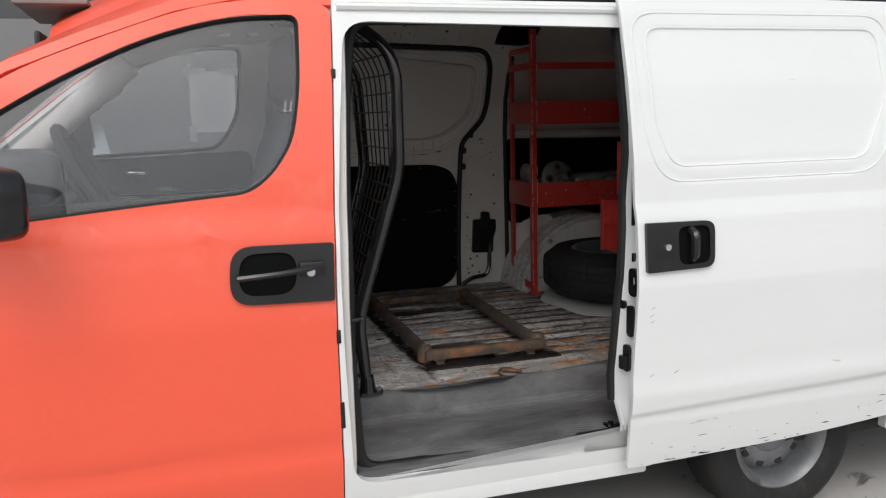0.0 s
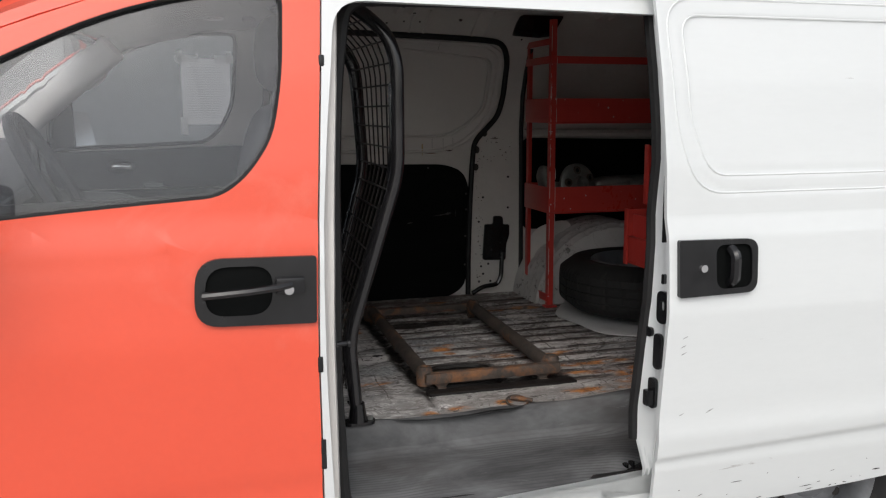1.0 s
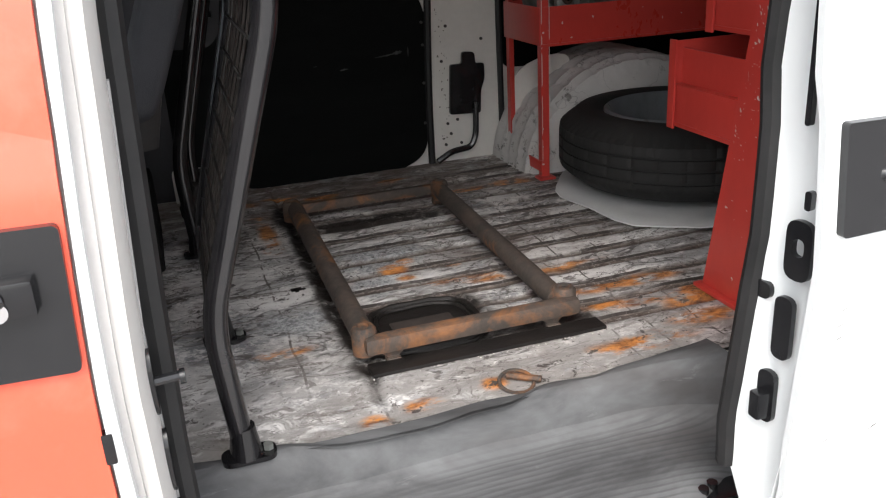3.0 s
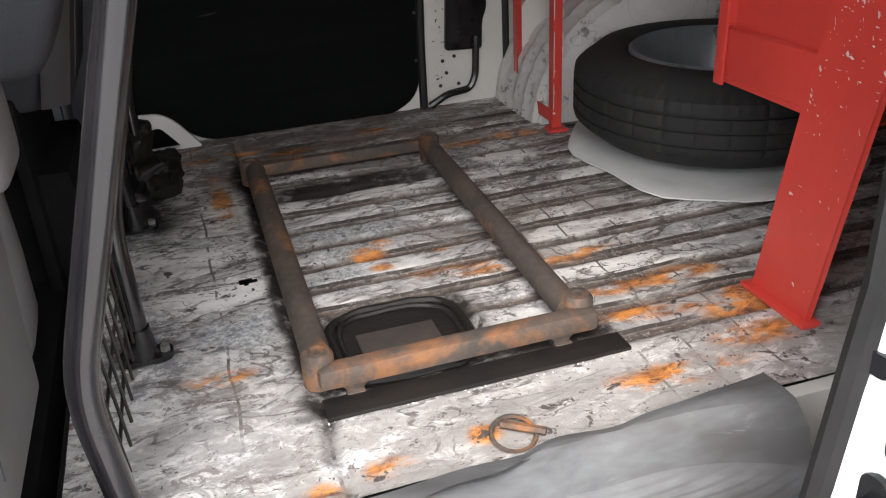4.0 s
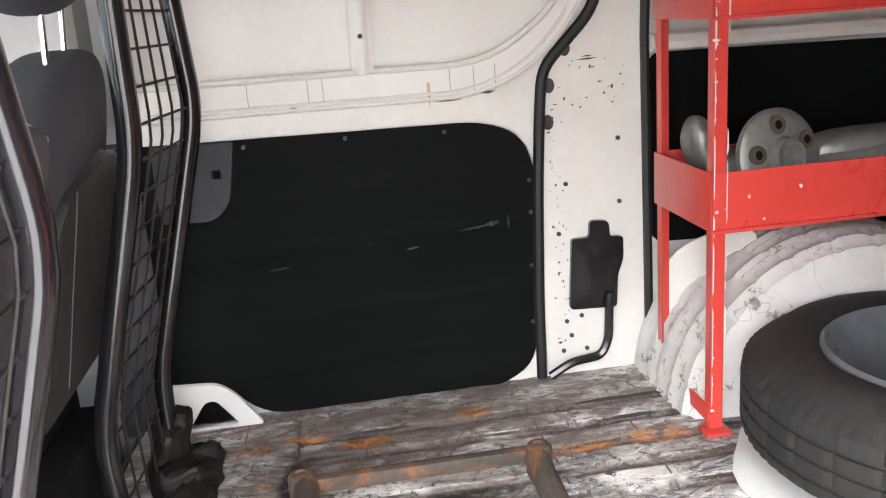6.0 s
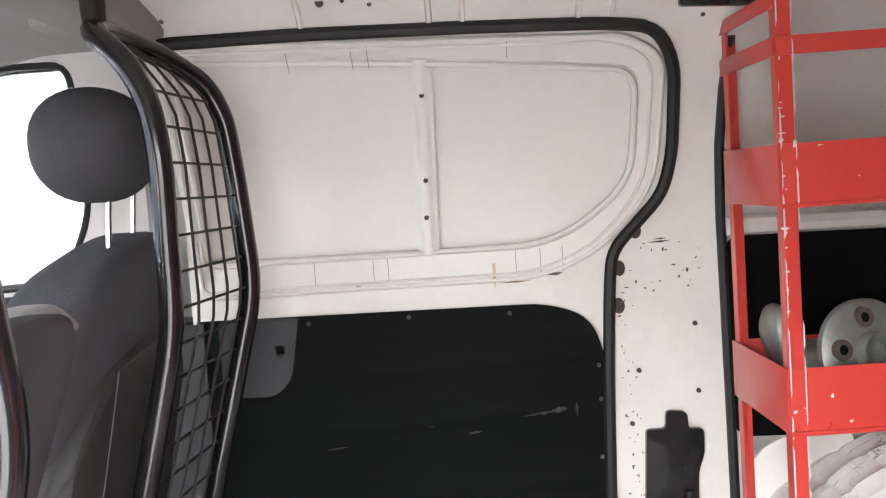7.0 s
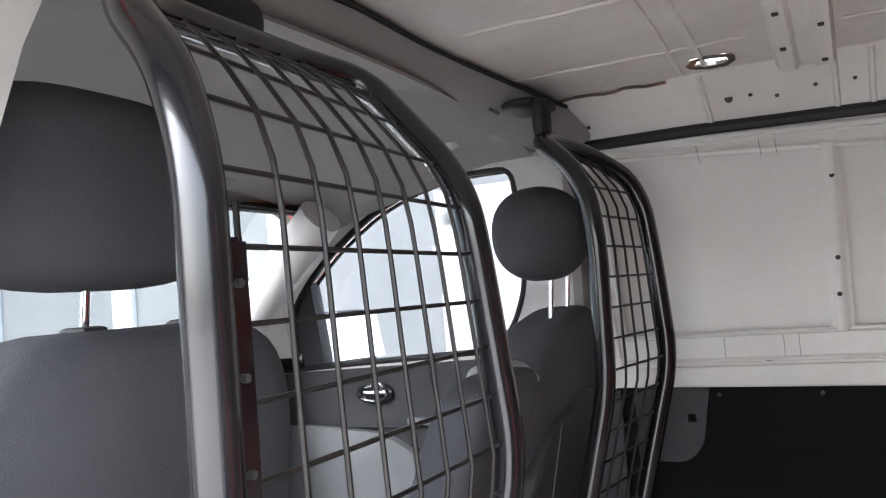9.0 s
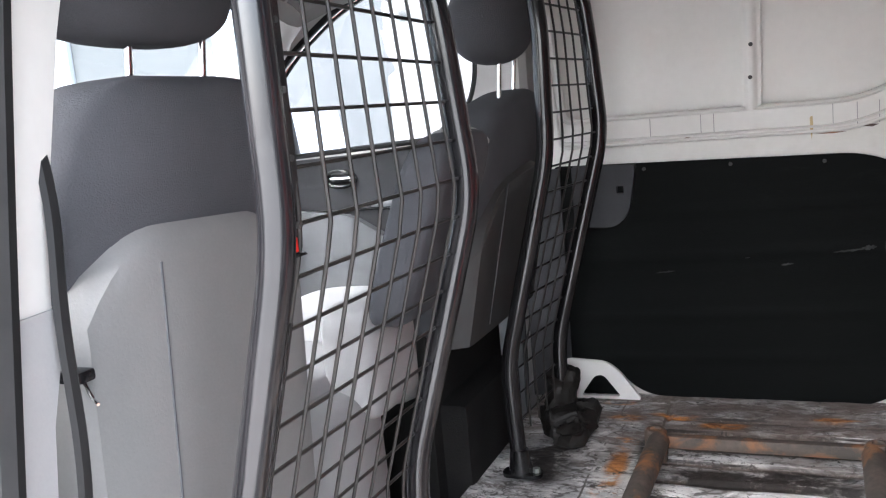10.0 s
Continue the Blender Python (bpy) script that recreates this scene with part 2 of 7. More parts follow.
def greyed(m, amount):
    """Mixes a pale haze into the pane, standing in for reflected sky."""
    t = m.node_tree
    b = t.nodes["Principled BSDF"]
    d = t.nodes.new("ShaderNodeBsdfDiffuse")
    d.inputs["Color"].default_value = (0.58, 0.61, 0.65, 1)
    x = t.nodes.new("ShaderNodeMixShader")
    t.links.new(ramp(t, noise_of(t, 3, 5, 0.6), 0.3, 0.7, amount * 0.8, amount * 1.25), x.inputs[0])
    t.links.new(b.outputs[0], x.inputs[1])
    t.links.new(d.outputs[0], x.inputs[2])
    t.links.new(x.outputs[0], t.nodes["Material Output"].inputs["Surface"])
    return m


TINTED = greyed(glass("tinted_side_glass", (0.93, 0.94, 0.95)), 0.015)
TINTED_FAR = greyed(glass("tinted_passenger_glass", (0.94, 0.95, 0.96)), 0.012)
CLEAR = glass("windscreen_glass", (0.90, 0.93, 0.93))


def contour(t, src, level, width):
    """A thin line where a noise crosses a level, like the rim of a flake."""
    n = t.nodes.new("ShaderNodeMath")
    n.operation = "COMPARE"
    t.links.new(src, n.inputs[0])
    n.inputs[1].default_value, n.inputs[2].default_value = level, width
    return n.outputs[0]


def floor_paint():
    """White paint worn off the ribbed load floor: grime in the grooves along x, flakes with dark rims, rust in patches."""
    m, t, b = nodes_of("worn_white_floor_paint")
    wave = noise_of(t, 4.0, 4, 0.6, (0.5, 1, 1))
    flakes = noise_of(t, 30, 9, 0.72, (0.6, 1, 1), 0.9)
    islands = noise_of(t, 6.5, 4, 0.48, (0.55, 1.25, 1), 0.5)
    islands_2 = noise_of(t, 14, 6, 0.6, (0.6, 1, 1), 0.5)
    streak = noise_of(t, 15, 9, 0.70, (0.22, 1, 1), 0.6)
    speck = noise_of(t, 130, 4, 0.7)
    white = mix(t, ramp(t, wave, 0.35, 0.7), (0.82, 0.805, 0.78), (0.64, 0.62, 0.595))
    # thin primer showing through as cool grey mottle
    grey = math_of(t, "MULTIPLY", ramp(t, islands, 0.40, 0.50), ramp(t, flakes, 0.38, 0.50))
    col = mix(t, grey, white, (0.38, 0.37, 0.36))
    primer = math_of(t, "MULTIPLY", ramp(t, noise_of(t, 3.0, 5, 0.6, (0.8, 1, 1), 0.4), 0.50, 0.60), ramp(t, noise_of(t, 75, 5, 0.75, (0.7, 1, 1)), 0.44, 0.54))
    col = mix(t, primer, col, (0.20, 0.205, 0.215))
    col = mix(t, ramp(t, flakes, 0.555, 0.60), col, (0.26, 0.24, 0.225))
    col = mix(t, math_of(t, "MULTIPLY", ramp(t, streak, 0.575, 0.61), ramp(t, speck, 0.38, 0.50)), col, (0.135, 0.112, 0.098))
    rims = math_of(t, "ADD", contour(t, islands, 0.505, 0.0085), contour(t, islands_2, 0.58, 0.008))
    rims = math_of(t, "ADD", rims, contour(t, islands, 0.585, 0.007))
    col = mix(t, math_of(t, "MULTIPLY", rims, math_of(t, "MULTIPLY", ramp(t, flakes, 0.38, 0.48), 0.8)), col, (0.050, 0.041, 0.036))
    # brown grime smeared over the flats
    smear = math_of(t, "MULTIPLY", ramp(t, noise_of(t, 3.4, 6, 0.62, (0.8, 1, 1), 0.6), 0.50, 0.60), ramp(t, noise_of(t, 48, 5, 0.7, (0.4, 1, 1)), 0.38, 0.54))
    col = mix(t, math_of(t, "MULTIPLY", smear, 0.55), col, (0.20, 0.165, 0.145))
    # dashed creases across the floor
    c = t.nodes.new("ShaderNodeTexCoord")
    sep = t.nodes.new("ShaderNodeSeparateXYZ")
    t.links.new(c.outputs["Object"], sep.inputs[0])
    shift = t.nodes.new("ShaderNodeMath")
    shift.operation = "MULTIPLY_ADD"
    t.links.new(noise_of(t, 5, 3), shift.inputs[0])
    shift.inputs[1].default_value = 0.02
    t.links.new(sep.outputs["X"], shift.inputs[2])
    for x in (0.575, 0.683, 0.684, 1.165, 1.245, 1.35):
        line = math_of(t, "MULTIPLY", contour(t, shift.outputs[0], x + 0.010, 0.0022), ramp(t, noise_of(t, 16 + 3 * x, 4), 0.46, 0.52))
        col = mix(t, line, col, (0.10, 0.085, 0.075))
    # brown grime along the far edge and bare spangled steel in the middle
    far = math_of(t, "MULTIPLY", ramp(t, sep.outputs["Y"], 3.47, 3.60), ramp(t, noise_of(t, 13, 7, 0.68, (0.4, 1, 1), 0.6), 0.42, 0.54))
    col = mix(t, math_of(t, "MULTIPLY", far, 0.85), col, (0.150, 0.115, 0.098))
    bare = t.nodes.new("ShaderNodeAttribute")
    bare.attribute_name = "bare"
    spangle = mix(t, ramp(t, noise_of(t, 95, 5, 0.75), 0.42, 0.58), (0.20, 0.205, 0.21), (0.52, 0.53, 0.53))
    col = mix(t, math_of(t, "MULTIPLY", bare.outputs["Fac"], ramp(t, noise_of(t, 22, 6, 0.7), 0.38, 0.48)), col, spangle)
    # grey mottle towards the door, darkened to offset the light falling there
    door_grey = math_of(t, "MULTIPLY", ramp(t, sep.outputs["Y"], 2.85, 2.50), ramp(t, noise_of(t, 26, 7, 0.7, (0.6, 1, 1), 0.8), 0.40, 0.52))
    col = mix(t, math_of(t, "MULTIPLY", door_grey, 0.85), col, (0.27, 0.255, 0.24))
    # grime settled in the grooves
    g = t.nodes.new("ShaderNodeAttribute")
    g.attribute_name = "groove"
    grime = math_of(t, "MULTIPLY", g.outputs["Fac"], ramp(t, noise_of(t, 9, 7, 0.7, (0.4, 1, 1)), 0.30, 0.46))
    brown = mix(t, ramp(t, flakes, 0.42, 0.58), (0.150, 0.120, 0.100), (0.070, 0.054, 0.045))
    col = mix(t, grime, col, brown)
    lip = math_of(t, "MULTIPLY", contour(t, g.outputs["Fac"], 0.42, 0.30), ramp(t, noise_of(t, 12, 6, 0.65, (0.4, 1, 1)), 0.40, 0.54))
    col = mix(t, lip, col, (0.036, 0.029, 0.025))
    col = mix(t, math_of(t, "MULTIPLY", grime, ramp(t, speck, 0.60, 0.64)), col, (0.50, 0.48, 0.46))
    r = t.nodes.new("ShaderNodeAttribute")
    r.attribute_name = "rust"
    rusty = math_of(t, "MULTIPLY", r.outputs["Fac"], ramp(t, noise_of(t, 20, 8, 0.7, (0.5, 1, 1)), 0.43, 0.53))
    col = mix(t, rusty, col, mix(t, ramp(t, flakes, 0.42, 0.60), (0.62, 0.25, 0.06), (0.17, 0.062, 0.024)))
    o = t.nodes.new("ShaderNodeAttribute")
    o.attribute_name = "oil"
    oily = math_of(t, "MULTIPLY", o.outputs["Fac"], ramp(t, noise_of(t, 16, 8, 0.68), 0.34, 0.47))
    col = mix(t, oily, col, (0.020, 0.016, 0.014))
    pits = math_of(t, "MULTIPLY", ramp(t, noise_of(t, 44, 5, 0.65, (0.8, 1, 1), 0.6), 0.60, 0.63), ramp(t, wave, 0.40, 0.52))
    col = mix(t, pits, col, (0.060, 0.050, 0.044))
    col = mix(t, ramp(t, speck, 0.64, 0.665), col, (0.035, 0.030, 0.027))
    t.links.new(col, b.inputs["Base Color"])
    t.links.new(ramp(t, flakes, 0.4, 0.65, 0.42, 0.8), b.inputs["Roughness"])
    bumped(t, b, math_of(t, "ADD", math_of(t, "MULTIPLY", flakes, 0.7), math_of(t, "MULTIPLY", islands, 0.3)), 0.8, 0.006)
    return m


def arch_paint():
    """White paint on the wheel arch, cracked along wandering lines and chipped dark."""
    m, t, b = nodes_of("cracked_arch_paint")
    big = noise_of(t, 4, 5, 0.6)
    crack = noise_of(t, 6, 4, 0.5, (1, 1, 1), 0.6)
    crack_2 = noise_of(t, 4, 4, 0.5, (1, 1, 1), 0.5)
    chip = noise_of(t, 24, 8, 0.7)
    col = mix(t, ramp(t, big, 0.35, 0.7), (0.60, 0.585, 0.565), (0.45, 0.43, 0.41))
    col = mix(t, math_of(t, "MULTIPLY", ramp(t, chip, 0.58, 0.62), ramp(t, big, 0.45, 0.55)), col, (0.17, 0.16, 0.15))
    lines = math_of(t, "ADD", contour(t, crack, 0.57, 0.0024), contour(t, crack_2, 0.56, 0.0018))
    col = mix(t, math_of(t, "MULTIPLY", lines, 0.45), col, (0.13, 0.12, 0.11))
    t.links.new(col, b.inputs["Base Color"])
    b.inputs["Roughness"].default_value = 0.6
    bumped(t, b, chip, 0.3, 0.003)
    return m


ARCH_PAINT = arch_paint()
FLOOR_PAINT = floor_paint()


# ---- building helpers ----
def part(name, bm, material, parent=None, label="", smooth=40.0):
    """Links a bmesh as one mesh object; a first-level part of a thing is put under its Empty."""
    me = bpy.data.meshes.new(name)
    bmesh.ops.recalc_face_normals(bm, faces=bm.faces[:])
    bm.to_mesh(me)
    bm.free()
    me.materials.append(material)
    if smooth:
        for p in me.polygons:
            p.use_smooth = True
        me.set_sharp_from_angle(angle=radians(smooth))
    ob = new(name, me)
    if parent:
        ob.parent = parent
        if parent.type == "EMPTY":
            ob.matrix_parent_inverse = Matrix.Translation(-parent.location)
    if label:
        tagged(ob, label)
    return ob


def thing(name, at, label, category, group="", kind=""):
    ob = new(name)
    ob.location = at
    ob.empty_display_size = 0.1
    return tagged(ob, label, category, group, kind)


def box(bm, lo, hi, bevel=0.0, seg=2, turn=None, about=None):
    lo, hi = Vector(lo), Vector(hi)
    m = Matrix.Translation((lo + hi) / 2)
    if turn is not None:
        c = Vector(about) if about is not None else (lo + hi) / 2
        m = Matrix.Translation(c) @ turn.to_matrix().to_4x4() @ Matrix.Translation(-c) @ m
    r = bmesh.ops.create_cube(bm, size=1.0, matrix=m @ Matrix.Diagonal((*(hi - lo), 1)))
    if bevel:
        vs = set(r["verts"])
        es = [e for e in bm.edges if e.verts[0] in vs and e.verts[1] in vs]
        bmesh.ops.bevel(bm, geom=es, offset=bevel, segments=seg, profile=0.6, affect="EDGES")
    return bm


def boxes(*items, bevel=0.0):
    bm = bmesh.new()
    for lo, hi in items:
        box(bm, lo, hi, bevel)
    return bm


def fillet(pts, radius, n=6):
    """A path with its inner corners rounded."""
    pts = [Vector(p) for p in pts]
    out = [pts[0]]
    for a, b, c in zip(pts, pts[1:], pts[2:]):
        u, w = (a - b), (c - b)
        r = min(radius, u.length * 0.45, w.length * 0.45)
        p, q = b + u.normalized() * r, b + w.normalized() * r
        for k in range(n + 1):
            s = k / n
            out.append(p * (1 - s) ** 2 + b * 2 * s * (1 - s) + q * s * s)
    return out + [pts[-1]]


def tube(bm, pts, radius, seg=10, closed=False, flat=1.0):
    """A round bar along a path; flat squeezes it along the second axis."""
    pts = [Vector(p) for p in pts]
    n = len(pts)
    rings, up = [], None
    for k, p in enumerate(pts):
        a, b = pts[k - 1 if (k or closed) else 0], pts[(k + 1) % n if (k < n - 1 or closed) else n - 1]
        d = (b - a).normalized()
        if up is None:
            up = Vector((0, 0, 1)) if abs(d.z) < 0.9 else Vector((1, 0, 0))
        s = d.cross(up)
        s = s.normalized() if s.length > 1e-6 else d.orthogonal().normalized()
        up = s.cross(d).normalized()
        rings.append([bm.verts.new(p + radius * (math.cos(2 * math.pi * i / seg) * s + flat * math.sin(2 * math.pi * i / seg) * up)) for i in range(seg)])
    for k in range(n if closed else n - 1):
        r0, r1 = rings[k], rings[(k + 1) % n]
        for i in range(seg):
            bm.faces.new((r0[i], r0[(i + 1) % seg], r1[(i + 1) % seg], r1[i]))
    if not closed:
        bm.faces.new(rings[0]), bm.faces.new(rings[-1])
    return bm


def lathe(bm, prof, m=None, seg=48):
    """Turns a closed outline of (radius, height) about z."""
    rings = [[bm.verts.new((r * math.cos(2 * math.pi * i / seg), r * math.sin(2 * math.pi * i / seg), z)) for i in range(seg)] for r, z in prof]
    for k in range(len(rings)):
        a, b = rings[k], rings[(k + 1) % len(rings)]
        for i in range(seg):
            bm.faces.new((a[i], a[(i + 1) % seg], b[(i + 1) % seg], b[i]))
    if m is not None:
        bmesh.ops.transform(bm, matrix=m, verts=[v for r in rings for v in r])
    return bm


def disc(bm, m, r, h, seg=16):
    bmesh.ops.create_cone(bm, cap_ends=True, segments=seg, radius1=r, radius2=r, depth=h, matrix=m)
    return bm


def rounded(pts, radius, n=5):
    """A closed outline of (x, z) with rounded corners; radius: one, or one for each corner."""
    out, k = [], len(pts)
    for i in range(k):
        a, b, c = Vector(pts[i - 1]), Vector(pts[i]), Vector(pts[(i + 1) % k])
        r = radius[i] if isinstance(radius, (list, tuple)) else radius
        u, w = a - b, c - b
        r = min(r, u.length * 0.48, w.length * 0.48)
        if r < 1e-4:
            out.append(b)
            continue
        p, q = b + u.normalized() * r, b + w.normalized() * r
        out += [p * (1 - s) ** 2 + b * 2 * s * (1 - s) + q * s * s for s in [j / n for j in range(n + 1)]]
    return [(v.x, v.y) for v in out]


def sheet(outline, holes, fit, thick, step=0.06, step_x=0.25):
    """A plate cut to an outline of (x, z) with holes, bent onto the surface y = fit(x, z), thick along y."""
    bm = bmesh.new()
    edges = []
    for loop in (outline, *holes):
        vs = [bm.verts.new((x, 0, z)) for x, z in loop]
        edges += [bm.edges.new((vs[i - 1], vs[i])) for i in range(len(vs))]
    bmesh.ops.triangle_fill(bm, use_beauty=True, use_dissolve=False, edges=edges, normal=(0, -1, 0))
    for axis, size in ((2, step), (0, step_x)):
        lo = min(v.co[axis] for v in bm.verts)
        hi = max(v.co[axis] for v in bm.verts)
        k = math.floor(lo / size) + 1
        while k * size < hi:
            no = Vector((0, 0, 0))
            no[axis] = 1
            bmesh.ops.bisect_plane(bm, geom=bm.verts[:] + bm.edges[:] + bm.faces[:], dist=1e-5, plane_co=no * (k * size), plane_no=no)
            k += 1
    for v in bm.verts:
        v.co.y = fit(v.co.x, v.co.z)
    if thick:
        r = bmesh.ops.extrude_face_region(bm, geom=bm.faces[:], use_keep_orig=True)
        bmesh.ops.translate(bm, vec=(0, thick, 0), verts=[g for g in r["geom"] if isinstance(g, bmesh.types.BMVert)])
    return bm


def curve_of(pairs):
    zs, ys = [p[0] for p in pairs], [p[1] for p in pairs]
    return lambda z: float(np.interp(z, zs, ys))


def grid(bm, nu, nv, at):
    """A net of quads; at(u, v) gives a place for u, v in 0 to 1."""
    vs = [[bm.verts.new(at(i / nu, j / nv)) for j in range(nv + 1)] for i in range(nu + 1)]
    for i in range(nu):
        for j in range(nv):
            bm.faces.new((vs[i][j], vs[i + 1][j], vs[i + 1][j + 1], vs[i][j + 1]))
    return vs


def thicken(bm, vec):
    r = bmesh.ops.extrude_face_region(bm, geom=bm.faces[:], use_keep_orig=True)
    bmesh.ops.translate(bm, vec=vec, verts=[g for g in r["geom"] if isinstance(g, bmesh.types.BMVert)])
    return bm


def soft_block(bm, lo, hi, power=4.0, nu=14, nv=20, bend=None):
    """A padded block: a superellipsoid filling the box from lo to hi."""
    lo, hi = Vector(lo), Vector(hi)
    c, h = (lo + hi) / 2, (hi - lo) / 2
    e = 2 / power
    sg = lambda v: math.copysign(abs(v) ** e, v)
    rings = []
    for i in range(1, nu):
        th = math.pi * (i / nu - 0.5)
        ring = []
        for j in range(nv):
            ph = 2 * math.pi * j / nv
            p = Vector((sg(math.cos(th)) * sg(math.cos(ph)), sg(math.cos(th)) * sg(math.sin(ph)), sg(math.sin(th))))
            q = Vector((c.x + p.x * h.x, c.y + p.y * h.y, c.z + p.z * h.z))
            ring.append(bm.verts.new(bend(q) if bend else q))
        rings.append(ring)
    for a, b in zip(rings, rings[1:]):
        for j in range(nv):
            bm.faces.new((a[j], a[(j + 1) % nv], b[(j + 1) % nv], b[j]))
    bm.faces.new(rings[0]), bm.faces.new(rings[-1])
    return bm


MID = 3.03          # the van's middle line
GROUND = 0.12
LOAD = 0.605        # load floor
SIDE = curve_of([(0.30, 2.13), (0.45, 2.09), (0.55, 2.07), (0.75, 2.06), (0.95, 2.055), (1.13, 2.075), (1.18, 2.090), (1.3, 2.10), (1.5, 2.14), (1.7, 2.20), (1.80, 2.25), (1.87, 2.32)])
WALL = curve_of([(0.55, 3.893), (0.9, 3.90), (1.2, 3.905), (1.3, 3.907), (1.4, 3.91), (1.5, 3.895), (1.64, 3.842), (1.7, 3.80), (1.785, 3.687), (1.85, 3.57)])


CEIL = lambda y: 1.885 - 0.165 * (y - MID) ** 2
HOLE = (0.733, 3.555)


def roof_z(x, y):
    """Skin of the roof: crowned across, rolled down at the sides, falling forward over the cab."""
    near = min(1.0, max(0.0, (MID - y) / 0.5))
    return CEIL(y) + 0.030 - 2.2 * max(0.0, abs(y - MID) - 0.60) ** 2 - max(0.0, 0.35 - x) ** 2 * (0.28 + 0.12 * near)


def left_skin(x, z):
    nose = max(0.0, -0.55 - x) ** 2 * 0.55
    tail = max(0.0, x - 2.9) ** 2 * 0.35
    return SIDE(z) + nose + tail


def right_skin(x, z):
    return 2 * MID - left_skin(x, z) + 0.035


# ---- ground and the buildings round the yard ----
bm = bmesh.new()
grid(bm, 60, 60, lambda u, v: ((u - 0.5) * 160 + 1, (v - 0.5) * 160 + 3, GROUND + 0.004 * noise.noise(Vector((u * 90, v * 90, 0)))))
tagged(part("ground", bm, CONCRETE), "worn pale grey concrete yard with dark stains", "ground", kind="structure")


def yard_wall(name, lo, hi, material, label, openings, pale):
    t = thing(name, ((lo[0] + hi[0]) / 2, (lo[1] + hi[1]) / 2, GROUND), label, "building")
    part("wall", boxes((lo, hi), bevel=0.03), material, t)
    part("roof", boxes(((lo[0] - 0.3, lo[1] - 0.3, hi[2] + 0.004), (hi[0] + 0.3, hi[1] + 0.3, hi[2] + 0.25)), bevel=0.03), RENDER_DARK, t)
    for a, b in openings:
        part("window", boxes((a, b), bevel=0.02), pale, t)
    return t


yard_wall("warehouse", (3.4, 11, GROUND), (16, 14, 4.7), RENDER_DARK, "long dark rendered warehouse across the yard", [((5, 10.9, 1.2), (7.8, 11.0, 3.0)), ((9, 10.9, 1.2), (11.8, 11.0, 3.0))], RENDER_BLUE)
outhouse = yard_wall("outbuilding", (-14, 9, GROUND), (3.0, 10.6, 6.0), RENDER_SLATE, "blue-grey rendered outbuilding with pale pilasters", [((-4.35 - k * 2.2, 8.93, 0.2), (-4.05 - k * 2.2, 9.02, 5.9)) for k in range(4)], RENDER_BLUE)
part("roller_door", boxes(((-2.45, 8.93, 0.14), (-1.05, 8.995, 2.42)), bevel=0.02), RENDER_GREY, outhouse)
yard_wall("storehouse", (-18, -9, GROUND), (-12, 8.5, 4.2), RENDER_PALE, "pale rendered storehouse with blue-grey shutters", [((-12.0, -6 + k * 3.4, 0.3), (-11.9, -4 + k * 3.4, 2.9)) for k in range(4)], RENDER_BLUE)

# ---- the van: body ----
van = thing("cargo_van", (1.0, MID, GROUND), "parked cargo van, orange cab, white body, side door open", "van")


def ring_path(loop, fit, off=0.0):
    return [(x, fit(x, z) + off, z) for x, z in loop]


DOOR_EDGE = curve_of([(0.40, 0.308), (0.95, 0.300), (1.30, 0.316), (1.70, 0.345), (1.85, 0.36)])
win_pts = [(0.263, 1.690), (0.252, 1.509), (0.225, 1.374), (0.167, 1.296), (0.111, 1.255), (-0.193, 1.233), (-0.426, 1.212), (-0.72, 1.195),
           (-0.76, 1.215), (-0.62, 1.345), (-0.409, 1.476), (-0.291, 1.543), (-0.104, 1.633), (0.093, 1.685)]
win_loop = rounded(win_pts, [0.03, 0.08, 0.06, 0.05, 0.05, 0.1, 0.1, 0.02, 0.02, 0.1, 0.1, 0.1, 0.1, 0.1], 4)
door_pts = [(0.306, 0.40), (0.300, 0.95), (0.316, 1.30), (0.345, 1.705), (0.30, 1.728), (0.093, 1.722), (-0.035, 1.692), (-0.227, 1.622), (-0.407, 1.548), (-0.62, 1.40),
            (-0.83, 1.235), (-0.90, 1.12), (-0.93, 0.90), (-0.88, 0.60), (-0.78, 0.40)]
door_loop = rounded(door_pts, [0.03, 0.1, 0.1, 0.02, 0.02, 0.1, 0.1, 0.1, 0.1, 0.1, 0.05, 0.1, 0.1, 0.1, 0.05], 3)


# the far door's window, whose line runs higher under the roof trim
far_pts = [(0.242, 1.738), (0.240, 1.60), (0.222, 1.45), (0.170, 1.355), (0.115, 1.312), (-0.193, 1.300), (-0.378, 1.292), (-0.46, 1.286),
           (-0.47, 1.30), (-0.455, 1.440), (-0.405, 1.500), (-0.310, 1.580), (-0.130, 1.688), (0.060, 1.738)]
far_loop = rounded(far_pts, [0.03, 0.08, 0.06, 0.05, 0.05, 0.1, 0.1, 0.02, 0.02, 0.1, 0.1, 0.1, 0.1, 0.1], 4)
far_door = rounded([(0.306, 0.40), (0.300, 0.95), (0.316, 1.30), (0.345, 1.770), (0.30, 1.790), (0.06, 1.782), (-0.160, 1.730), (-0.340, 1.630), (-0.470, 1.535), (-0.64, 1.410),
                    (-0.83, 1.275), (-0.90, 1.12), (-0.93, 0.90), (-0.88, 0.60), (-0.78, 0.40)], [0.03, 0.1, 0.1, 0.02, 0.02, 0.1, 0.1, 0.1, 0.1, 0.1, 0.05, 0.1, 0.1, 0.1, 0.05], 3)


def crease(x, z):
    """The shoulder line and the lower crease pressed into the door skins."""
    return -0.009 * math.exp(-((z - 1.165) / 0.014) ** 2) + 0.008 * math.exp(-((z - 0.60) / 0.02) ** 2)


def left_door_skin(x, z):
    return left_skin(x, z) + crease(x, z)


